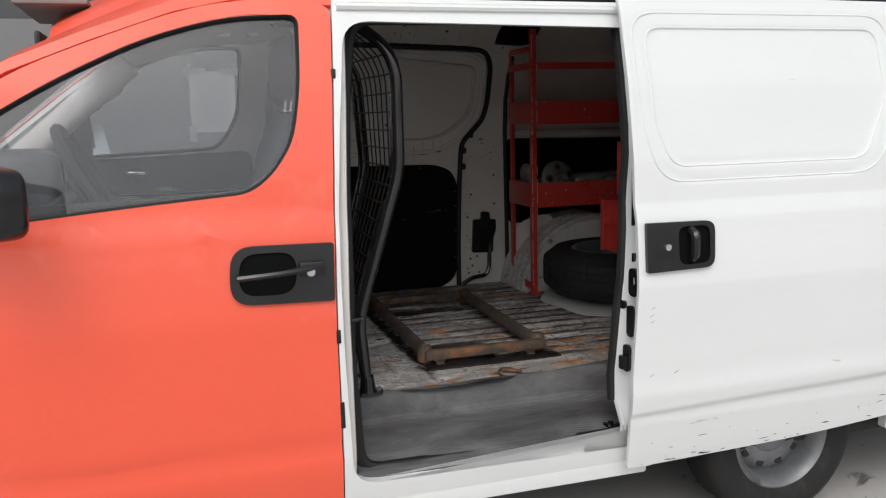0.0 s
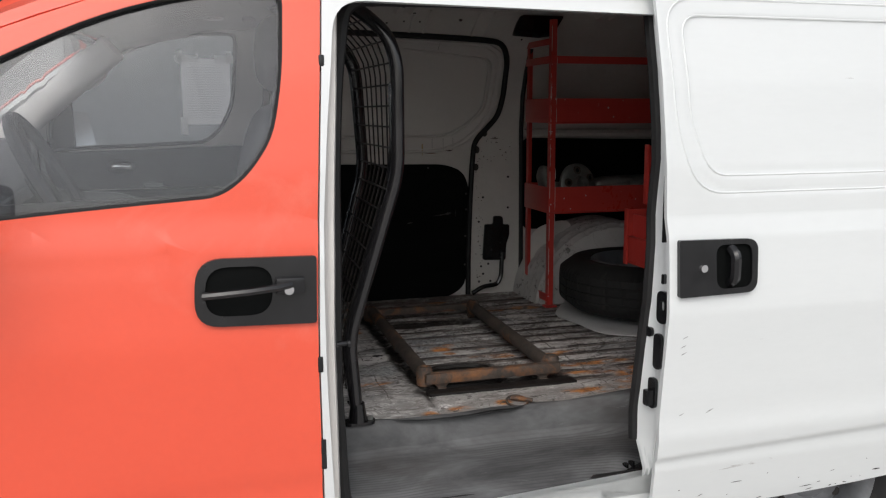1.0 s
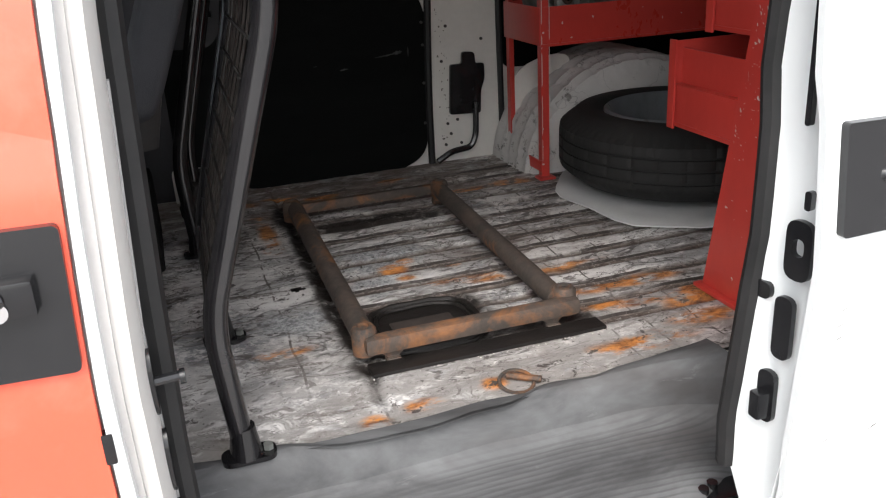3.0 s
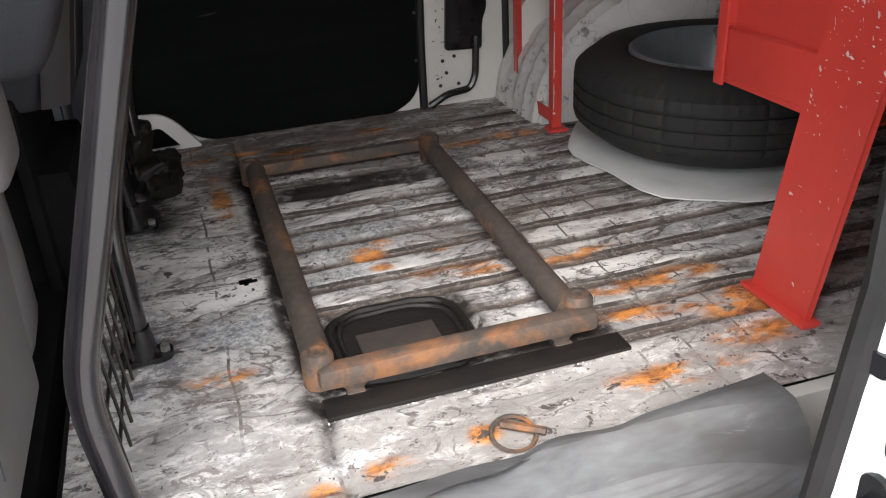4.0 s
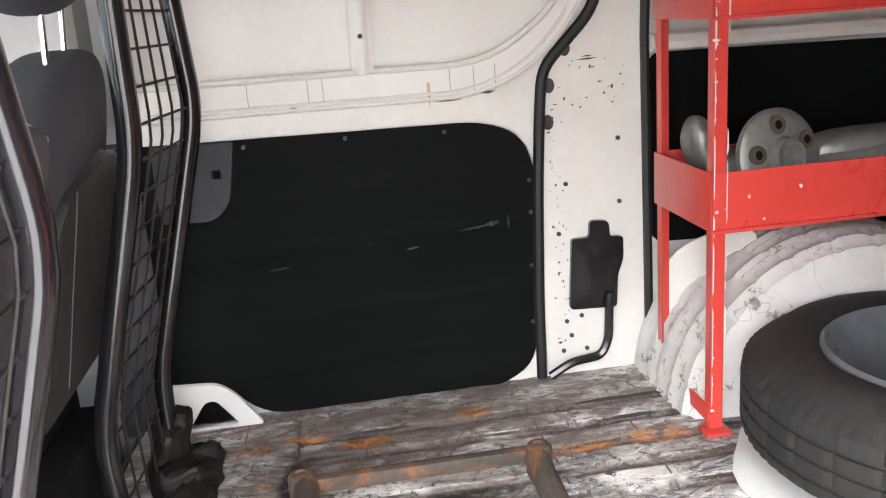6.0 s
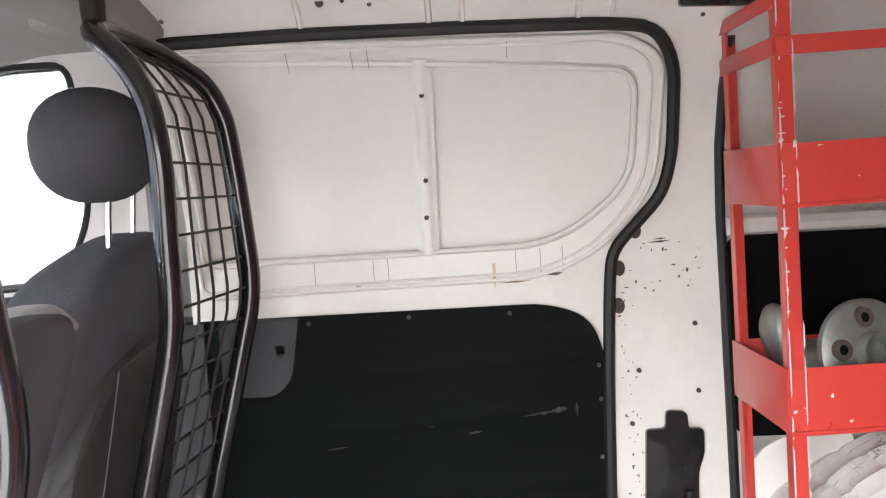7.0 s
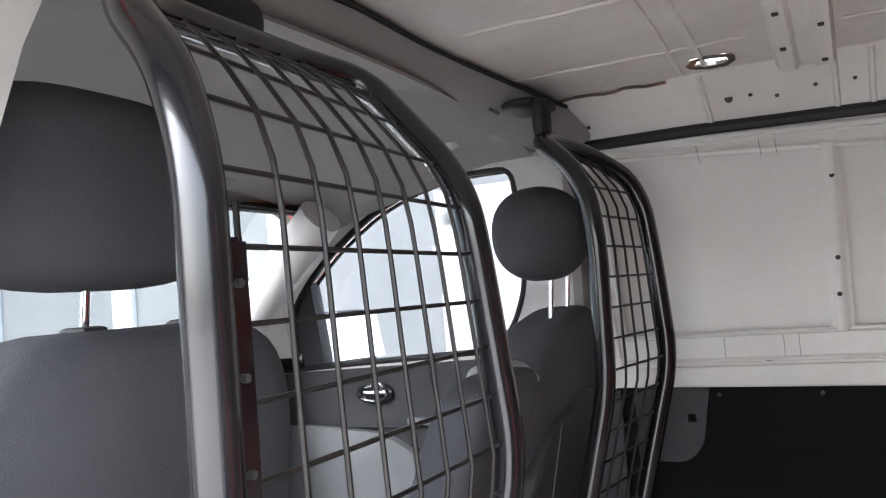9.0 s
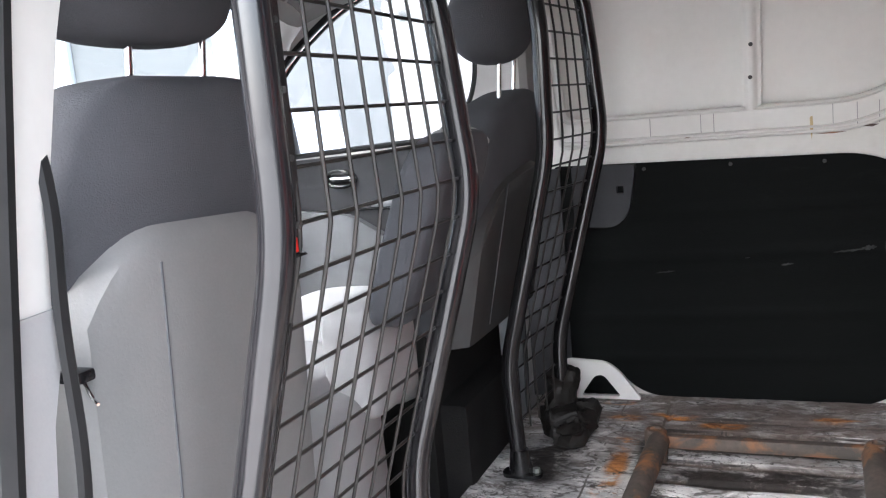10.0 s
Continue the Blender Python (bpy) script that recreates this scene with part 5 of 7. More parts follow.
# black lower lining board
board = rounded([(0.41, 0.705), (0.528, 0.690), (0.612, 0.610), (1.13, 0.600), (1.222, 0.650), (1.243, 1.085), (1.215, 1.17), (1.13, 1.203), (0.41, 1.215)], [0.01, 0.03, 0.05, 0.05, 0.06, 0.05, 0.08, 0.08, 0.01], 5)
part("wall_trim", sheet([(0.315, 0.60), (0.425, 0.60), (0.425, 1.21), (0.315, 1.21)], [], wall(-0.018), 0.005, 0.06, 0.1), CARD, van, "charcoal trim beside the lining board")
lin = part("lining_board", sheet(board, [], lambda x, z: WALL(z) - 0.012 - 0.0025 * (math.exp(-((z - 1.07 - 0.02 * x) / 0.008) ** 2) + math.exp(-((z - 0.95 - 0.03 * x) / 0.008) ** 2) + math.exp(-((z - 0.80 - 0.03 * x) / 0.008) ** 2) + math.exp(-((z - 0.69 - 0.03 * x) / 0.008) ** 2)), 0.006, 0.012, 0.1), HARDBOARD, van, "black hardboard lining, scuffed, fixed with screws")
for x, z in ((0.64, 1.196), (0.845, 1.195), (1.051, 1.189), (1.226, 1.07), (1.226, 1.0), (1.222, 0.88), (1.218, 0.75)):
    b = bmesh.new()
    disc(b, Matrix.Translation((x, WALL(z) - 0.016, z)) @ Matrix.Rotation(radians(90), 4, "X"), 0.0045, 0.004, 10)
    part("screw", b, DULL_SCREW, lin)
b = bmesh.new()
rnd = random.Random(31)
for x, z, w, h in ((0.876, 0.967, 0.006, 0.002), (0.965, 0.949, 0.014, 0.004), (1.140, 0.985, 0.016, 0.008), (1.175, 0.985, 0.003, 0.020), (0.68, 0.935, 0.025, 0.003), (1.10, 0.979, 0.035, 0.004)):
    n = 12
    up = [(x + w * (2 * k / n - 1), z + 0.10 * w * (2 * k / n - 1) + h * (0.3 + 0.7 * rnd.random()) * math.sin(math.pi * (k + 0.4) / (n + 0.8))) for k in range(n + 1)]
    low = [(x + w * (2 * k / n - 1), z + 0.10 * w * (2 * k / n - 1) - h * (0.3 + 0.7 * rnd.random()) * math.sin(math.pi * (k + 0.4) / (n + 0.8))) for k in range(n, -1, -1)]
    b.faces.new([b.verts.new((p, WALL(q) - 0.0185, q)) for p, q in up + low])
part("scuff", b, surface("grey_scuff", (0.045, 0.045, 0.043), (0.014, 0.015, 0.015), 0.8, scale=30, fine=160, lo=0.40, hi=0.58), lin, smooth=0)["kind"] = "stuff"
# grey latch cover
cov = rounded([(0.46, 1.058), (0.565, 1.054), (0.600, 1.087), (0.622, 1.210), (0.46, 1.213)], [0.01, 0.03, 0.03, 0.006, 0.006], 4)
part("latch_cover", sheet(cov, [rounded([(0.572, 1.140), (0.590, 1.140), (0.590, 1.158), (0.572, 1.158)], 0.002, 2)], lambda x, z: WALL(z) - 0.032, 0.024, 0.04, 0.05), CARD, van, "charcoal plastic latch cover")
# white roller cover at the foot of the door
rc = rounded([(0.405, 0.612), (0.405, 0.708), (0.520, 0.702), (0.556, 0.678), (0.612, 0.612)], [0.005, 0.02, 0.03, 0.03, 0.01], 4)
roller = part("roller_cover", sheet(rc, [rounded([(0.455, 0.618), (0.490, 0.668), (0.513, 0.670), (0.560, 0.618)], [0.01, 0.02, 0.012, 0.01], 3)], lambda x, z: WALL(z) - 0.060 + 0.3 * (z - 0.61), 0.012, 0.03, 0.04), INSIDE_CLEAN, van, "white pressed roller cover")
# black sheet behind the cover's hole paints the shade inside it
part("hole_shade", sheet(rounded([(0.43, 0.612), (0.46, 0.680), (0.53, 0.680), (0.58, 0.612)], 0.01, 2), [], lambda x, z: WALL(z) - 0.022, 0.004, 0.05, 0.1), HARDBOARD, roller)
# yellowish run of rust under the window
b = bmesh.new()
b.faces.new([b.verts.new((1.022 + dx, WALL(z) - 0.0165, z)) for dx, z in ((0, 1.292), (0.006, 1.294), (0.007, 1.268), (0.003, 1.240), (0.0, 1.262))])
part("rust_run", b, surface("yellow_rust", (0.52, 0.40, 0.22), (0.44, 0.32, 0.16), 0.7, scale=20), van, smooth=0)
# paint chips on the pillar
b = bmesh.new()
rnd = random.Random(21)
for k in range(70):
    if k < 46:
        x, z = 1.275 + 0.035 * rnd.random(), 0.66 + 0.62 * rnd.random()
    else:
        x, z = 1.30 + 0.15 * rnd.random(), 1.20 + 0.12 * rnd.random()
    w, h = 0.001 + 0.004 * rnd.random() ** 2, 0.001 + 0.004 * rnd.random() ** 1.5
    n = 6
    b.faces.new([b.verts.new((x + w * (0.3 + 1.1 * rnd.random()) * math.cos(2 * math.pi * q / n), WALL(z) - 0.001, z + h * (0.3 + 1.1 * rnd.random()) * math.sin(2 * math.pi * q / n))) for q in range(n)])
for x0, z0, w, h in ((1.03, 1.252, 0.07, 0.003), (1.13, 1.262, 0.035, 0.006), (1.34, 1.312, 0.05, 0.004), (1.352, 1.318, 0.03, 0.003), (0.735, 1.262, 0.02, 0.006)):
    b.faces.new([b.verts.new((x0 + dx, WALL(z0 + dz) - 0.0155 if x0 < 1.2 else WALL(z0 + dz) - 0.001, z0 + dz)) for dx, dz in ((0, 0), (w * 0.6, -h * 0.4), (w, h * 0.5), (w * 0.5, h * 0.7))])
tagged(part("paint_chip", b, RUSTY, van, smooth=0), kind="stuff")
# C-pillar: black plate, hooked drain pipe, edge of the next bay
pl = rounded([(1.305, 0.766), (1.414, 0.761), (1.418, 0.84), (1.432, 0.87), (1.432, 0.924), (1.402, 0.925), (1.400, 0.962), (1.357, 0.966), (1.355, 0.928), (1.315, 0.928)], [0.01, 0.01, 0.02, 0.02, 0.008, 0.008, 0.012, 0.012, 0.008, 0.008], 3)
part("access_plate", sheet(pl, [], lambda x, z: WALL(z) - 0.016 - (0.004 if 1.325 < x < 1.405 and 0.79 < z < 0.90 else 0), 0.012, 0.02, 0.02), PLASTIC, van, "black pressed access plate on the pillar")
part("drain_pipe", tube(bmesh.new(), fillet([(1.395, WALL(0.8) - 0.022, 0.80), (1.390, WALL(0.8) - 0.024, 0.69), (1.372, WALL(0.8) - 0.026, 0.652), (1.30, WALL(0.8) - 0.028, 0.645), (1.25, WALL(0.8) - 0.03, 0.618)], 0.02), 0.0105, 8), PLASTIC, van)
part("head_bracket", sheet(rounded([(1.372, 1.795), (1.378, 1.748), (1.50, 1.742), (1.56, 1.75), (1.56, 1.82), (1.372, 1.82)], 0.008, 2), [], wall(-0.02), 0.016, 0.03, 0.05), PLASTIC, van, "black steel bracket under the roof rail")
part("bay_edge", tube(bmesh.new(), [(1.492, WALL(z) - 0.006, z) for z in (0.62, 0.8, 1.0, 1.1, 1.2, 1.35, 1.5, 1.6, 1.7)], 0.010, 6), RUBBER, van)
rear_board = rounded([(1.50, 0.90), (2.75, 0.86), (2.75, 1.29), (1.50, 1.315)], 0.03, 3)
part("lining_board", sheet(rear_board, [], wall(-0.010), 0.006, 0.06, 0.2), HARDBOARD, van, "black hardboard lining behind the shelf")
part("waist_rail", tube(bmesh.new(), [(1.50, 3.885, 1.335), (2.8, 3.885, 1.325)], 0.020, 8), INSIDE, van)
# left inner side behind the open door, and the closed rear end
part("inner_wall", sheet(rounded([(1.452, 0.58), (3.28, 0.58), (3.28, 1.80), (1.452, 1.80)], 0.01, 2), [], lambda x, z: 2 * MID - WALL(z) + 0.03, -0.008, 0.06, 0.3), INSIDE, van)
part("rear_lining", boxes(((3.26, 2.2, 0.58), (3.275, 3.86, 1.82)), bevel=0.0), INSIDE, van)
# wheel arch
b = bmesh.new()


def arch_at(u, v):
    a = math.pi * (0.02 + 0.96 * u)
    r = 0.395 + 0.004 * math.sin(v * 60)
    r -= 0.0045 * math.exp(-(((u * 13 + 0.25 * math.sin(v * 5)) % 1.0 - 0.5) / 0.09) ** 2) * (1 if v > 0.10 else 0.2)
    rv = min(1.0, (1 - v) / 0.22)
    r -= 0.055 * (1 - math.sqrt(max(0.0, 1 - (1 - rv) ** 2)))
    return (1.83 - r * math.cos(a) * 0.95, 3.89 - 0.30 * v, 0.585 + (r - 0.015) * math.sin(a) * 0.96 + 0.004 * noise.noise(Vector((u * 14, v * 8, 3))))


vs = grid(b, 150, 24, arch_at)
cap = [vs[i][24] for i in range(151)]
b.faces.new(cap)
part("wheel_arch", b, ARCH_PAINT, van, "white painted wheel arch, cracked and chipped")
part("arch_fairing", sheet(rounded([(1.46, 0.60), (1.68, 0.60), (1.68, 0.95), (1.60, 0.945), (1.50, 0.90)], 0.05, 3), [], lambda x, z: 3.80 - 0.25 * max(0, x - 1.5), 0.006, 0.05, 0.04), INSIDE, van)

# ---- roof lining: ribbed steel, bows, cab headliner ----
b = bmesh.new()
NXC = 140
vs = []
for i in range(NXC + 1):
    x = 0.24 + (3.27 - 0.24) * i / NXC
    row = []
    for j in range(45):
        y = 2.40 + 1.22 * j / 44
        rib = 0.004 * (math.exp(-((y - 2.75) / 0.012) ** 2) + math.exp(-((y - 3.03) / 0.012) ** 2) + math.exp(-((y - 3.31) / 0.012) ** 2))
        row.append(b.verts.new((x, y, CEIL(y) - rib + 0.003 * noise.noise(Vector((x * 4, y * 4, 6.0))))))
    vs.append(row)
for i in range(NXC):
    for j in range(44):
        c = (vs[i][j].co + vs[i + 1][j + 1].co) / 2
        if math.hypot((c.x - HOLE[0]) / 0.034, (c.y - HOLE[1]) / 0.024) < 1:
            continue
        b.faces.new((vs[i][j], vs[i + 1][j], vs[i + 1][j + 1], vs[i][j + 1]))
thicken(b, (0, 0, 0.003))
for y in (2.58, 2.83, 3.03, 3.232, 3.480):
    tube(b, [(0.36 + 0.04 * k, y + 0.003 * math.sin(k * 1.7), CEIL(y) - 0.001) for k in range(12)], 0.0065, 6, flat=0.55)
    for x0, x1 in ((0.95, 1.68), (1.82, 2.42), (2.58, 3.2)):
        tube(b, [(x0 + (x1 - x0) * k / 8, y, CEIL(y) - 0.001) for k in range(9)], 0.0065, 6, flat=0.55)
for x in (0.662, 0.708, 1.30, 1.346, 2.10, 2.146):
    tube(b, [(x + 0.02 * (k - 6) / 12, 2.46 + 1.13 * k / 12, CEIL(2.46 + 1.13 * k / 12) - 0.001) for k in range(13)], 0.0055, 6, flat=0.55)
tagged(part("ceiling", b, ROOF_IN), "bare dusty white steel ceiling with pressed ribs", "ceiling", kind="structure")
# brown bar draws the shadow where ceiling and side rail meet
part("roof_gap_shade", tube(bmesh.new(), [(0.40 + 0.020 * k, 3.603 + 0.004 * math.sin(k * 2.1), CEIL(3.603) - 0.005 - 0.002 * math.sin(k * 1.3)) for k in range(13)], 0.0032, 6), RUSTY, van, "thin brown bar drawing the shadow gap along the roof edge")
for x0 in (0.886, 1.75, 2.5):
    b = bmesh.new()
    n = 28
    sec = [(-0.050, 0.0), (-0.044, -0.016), (-0.018, -0.018), (-0.010, -0.010), (0.010, -0.010), (0.018, -0.018), (0.044, -0.016), (0.050, 0.0)]
    rings = [[b.verts.new((x0 + dx, 2.42 + 1.19 * k / n, CEIL(2.42 + 1.19 * k / n) - 0.004 + dz)) for dx, dz in sec] for k in range(n + 1)]
    for p, q in zip(rings, rings[1:]):
        for i in range(len(sec)):
            b.faces.new((p[i], p[(i + 1) % len(sec)], q[(i + 1) % len(sec)], q[i]))
    bow = part("roof_bow", b, INSIDE, van, "pressed steel roof bow with punched holes")
    if x0 < 1:
        for k in range(9):
            y = 3.585 - 0.075 * k
            for dx in ((-0.031,) if k % 2 else (0.031,)):
                part("hole", boxes(((x0 + dx - 0.005, y - 0.006, CEIL(y) - 0.0245), (x0 + dx + 0.005, y + 0.006, CEIL(y) - 0.0205)), bevel=0.0015), HOLE_DARK, bow)
# headliner over the cab with a rolled rear edge
b = bmesh.new()
grid(b, 16, 20, lambda u, v: (0.31 - 0.60 * u, 2.30 + 1.46 * v, min(1.812 - 0.035 * (2 * v - 1) ** 4 - 0.027 * (2 * v - 1) ** 2 - 0.075 * u ** 2, roof_z(0.31 - 0.60 * u, 2.30 + 1.46 * v) - 0.030)))
part("headliner", thicken(b, (0, 0, 0.006)), HEADLINER, van, "grey felt headliner")
bay = lambda y: 0.10 * max(0.0, (y - 3.20) / 0.40) ** 1.5     # the edge runs back towards the pillar
b = bmesh.new()
n = 24
rings = []
for k in range(n + 1):
    y = 2.32 + 1.40 * k / n
    zc = CEIL(y) - 0.01
    rings.append([b.verts.new((x, y, zc + dz)) for x, dz in ((0.22 + bay(y), -0.062), (0.27 + bay(y), -0.058), (0.315 + bay(y), -0.030), (0.325 + bay(y), 0.0), (0.24 + bay(y), 0.0), (0.20 + bay(y), -0.04))])
for p, q in zip(rings, rings[1:]):
    for i in range(6):
        b.faces.new((p[i], p[(i + 1) % 6], q[(i + 1) % 6], q[i]))
b.faces.new(rings[0]), b.faces.new(rings[-1])
edge = part("headliner_edge", b, HEADLINER, van)
for y in (3.19, 3.458):
    part("trim_clip", disc(bmesh.new(), Matrix.Translation((0.292 + bay(y), y, CEIL(y) - 0.058)) @ Matrix.Rotation(radians(35), 4, "Y"), 0.012, 0.006, 14), DASH_GREY, edge)
# thin black bar in place of the shadow gap behind the headliner
b = bmesh.new()
tube(b, fillet([(0.330 + bay(y), y, CEIL(y) - 0.012) for y in (2.42, 2.7, 3.0, 3.2, 3.35, 3.5, 3.62)], 0.05), 0.0045, 8)
part("edge_gap_shade", b, RUBBER, van)
part("roof_end", boxes(((0.26, 3.60, 1.765), (0.40, 3.80, 1.815)), bevel=0.02), HEADLINER, van)

# ---- cab ----
part("cab_floor", boxes(((-0.75, 2.16, 0.40), (0.344, 3.90, 0.43)), ((0.335, 2.42, 0.43), (0.345, 3.89, 0.600)), bevel=0.004), CARPET, van, "dark cab carpet")
part("engine_cover", boxes(((-0.55, 2.55, 0.43), (0.30, 3.50, 0.56)), bevel=0.03), CARPET, van)
b = bmesh.new()
soft_block(b, (-1.02, 2.20, 0.80), (-0.60, 3.86, 1.255), 6, 12, 24)
box(b, (-0.72, 2.85, 0.60), (-0.52, 3.20, 1.10), 0.03)
dash = part("dashboard", b, DARK_TRIM, van, "charcoal dashboard")
b = bmesh.new()
soft_block(b, (-0.72, 2.40, 1.14), (-0.52, 2.82, 1.345), 4)
part("instrument_hood", b, DARK_TRIM, dash)
part("bulkhead", boxes(((-0.90, 2.18, 0.40), (-0.86, 3.88, 1.0)), bevel=0.0), UNDER, van)
b = bmesh.new()
soft_block(b, (-0.84, 3.55, 1.06), (-0.475, 3.855, 1.345), 4.0, 14, 24)
part("dash_end", b, DASH_GREY, dash, "grey rounded end of the dashboard")
b = bmesh.new()
for k in range(5):
    box(b, (-0.480, 3.668 + 0.024 * k, 1.205), (-0.470, 3.672 + 0.024 * k, 1.290), 0.001, 1)
part("vent_slat", b, CARD_LOW, dash)["kind"] = "stuff"
part("air_vent", boxes(((-0.484, 3.655, 1.195), (-0.4735, 3.785, 1.300)), bevel=0.004), PLASTIC, dash)
for y in (2.30, 2.98):
    part("air_vent", boxes(((-0.612, y - 0.06, 1.06), (-0.590, y + 0.06, 1.13)), bevel=0.008), PLASTIC, dash)
m = Matrix.Translation((-0.275, 2.60, 1.255)) @ Matrix.Rotation(radians(62), 4, "Y")
b = bmesh.new()
tube(b, [m @ Vector((0.185 * math.cos(2 * math.pi * k / 32), 0.185 * math.sin(2 * math.pi * k / 32), 0)) for k in range(32)], 0.017, 8, True)
soft_block(b, (-0.055, -0.075, -0.05), (0.055, 0.075, -0.01), 4, bend=lambda q: m @ q)
for a in (0.15, math.pi - 0.15, math.pi * 1.5 - 0.35, math.pi * 1.5 + 0.35):
    tube(b, [m @ Vector((0.05 * math.cos(a), 0.05 * math.sin(a), -0.03)), m @ Vector((0.178 * math.cos(a), 0.178 * math.sin(a), 0))], 0.013, 6)
tube(b, [m @ Vector((0, 0, -0.04)), m @ Vector((0.02, 0, -0.26))], 0.03, 8)
part("steering_wheel", b, DARK_TRIM, van, "charcoal steering wheel")
part("inner_mirror", boxes(((-0.44, 2.92, 1.66), (-0.42, 3.14, 1.72)), bevel=0.012), DARK_TRIM, van)
for y0, y1 in ((2.42, 2.90), (3.16, 3.62)):
    part("sun_visor", boxes(((-0.42, y0, 1.735), (-0.24, y1, 1.752)), bevel=0.008), HEADLINER, van)


def make_door_card(sgn):
    yy = lambda x, z: (left_skin(x, z) + 0.062) if sgn > 0 else (2 * MID - left_door_skin(x, z) - 0.062)
    lift = 0.0 if sgn > 0 else 0.038
    up = rounded([(0.285, 1.13), (0.27, 1.262 + lift), (-0.70, 1.235 + lift), (-0.80, 1.18), (-0.84, 1.13)], 0.03, 3)
    c = part("door_card", sheet(up, [], yy, 0.02 * sgn, 0.04, 0.2), CARD, van, "charcoal door card with a grey lower half")
    low = rounded([(0.285, 0.44), (0.285, 0.95), (-0.05, 1.02), (-0.20, 1.115), (-0.45, 1.140), (-0.84, 1.110), (-0.86, 0.80), (-0.76, 0.44)], 0.04, 3)
    part("card_lower", sheet(low, [], lambda x, z: yy(x, z) + 0.012 * sgn, 0.03 * sgn, 0.05, 0.2), CARD_LOW, c)
    if sgn < 0:
        part("pull_cup", boxes(((-0.135, yy(-0.1, 1.145) - 0.028, 1.134), (-0.060, yy(-0.1, 1.145) - 0.012, 1.154)), bevel=0.007), CARD_LOW, c)
    b = bmesh.new()
    soft_block(b, (-0.45, min(yy(0, 1.1) + 0.02 * sgn, yy(0, 1.1) + 0.10 * sgn), 1.035), (0.15, max(yy(0, 1.1) + 0.02 * sgn, yy(0, 1.1) + 0.10 * sgn), 1.075), 5)
    if sgn > 0:
        part("armrest", b, CARD_LOW, c)
    part("card_back", sheet(rounded([(0.285, 0.44), (0.285, 1.126), (-0.84, 1.126), (-0.86, 0.80), (-0.76, 0.44)], 0.04, 3), [], yy, 0.008 * sgn, 0.06, 0.2), CARD, c)
    hx, hz = (-0.245, 1.205) if sgn > 0 else (-0.215, 1.221)
    y = yy(hx, hz) + 0.024 * sgn
    b = bmesh.new()
    tube(b, [(hx + 0.048 * math.cos(2 * math.pi * k / 20), y, hz + 0.022 * math.sin(2 * math.pi * k / 20)) for k in range(20)], 0.007, 6, True)
    hd = part("inner_handle", b, PLASTIC, c)
    b = bmesh.new()
    box(b, (hx - 0.030, min(y, y + 0.014 * sgn), hz - 0.009), (hx + 0.040, max(y, y + 0.014 * sgn), hz + 0.007), 0.005)
    part("lever", b, CHROME, hd, "chrome lever")


make_door_card(1)
make_door_card(-1)
b = bmesh.new()
tube(b, fillet([(0.13, left_skin(0, 1.72) + 0.13, 1.755), (0.12, left_skin(0, 1.72) + 0.17, 1.728), (-0.08, left_skin(0, 1.72) + 0.17, 1.700), (-0.10, left_skin(0, 1.72) + 0.12, 1.715)], 0.02), 0.010, 8)
part("grab_handle", b, PALE_TRIM, van)
for x, y, z in ((0.165, 3.612, 1.780), (-0.026, 3.732, 1.748)):
    b = bmesh.new()
    soft_block(b, (x - 0.034, y - 0.016, z - 0.014), (x + 0.034, y + 0.020, z + 0.016), 2.6, 12, 20)
    part("handle_mount", b, PALE_TRIM, van, "pale oval mount of a grab handle")
b = bmesh.new()
tube(b, fillet([(-0.250, 3.740, 1.632), (-0.232, 3.705, 1.585), (-0.262, 3.695, 1.545), (-0.317, 3.695, 1.518), (-0.375, 3.725, 1.532)], 0.02), 0.012, 8)
part("grab_handle", b, PALE_TRIM, van, "pale grey grab handle on the windscreen pillar")


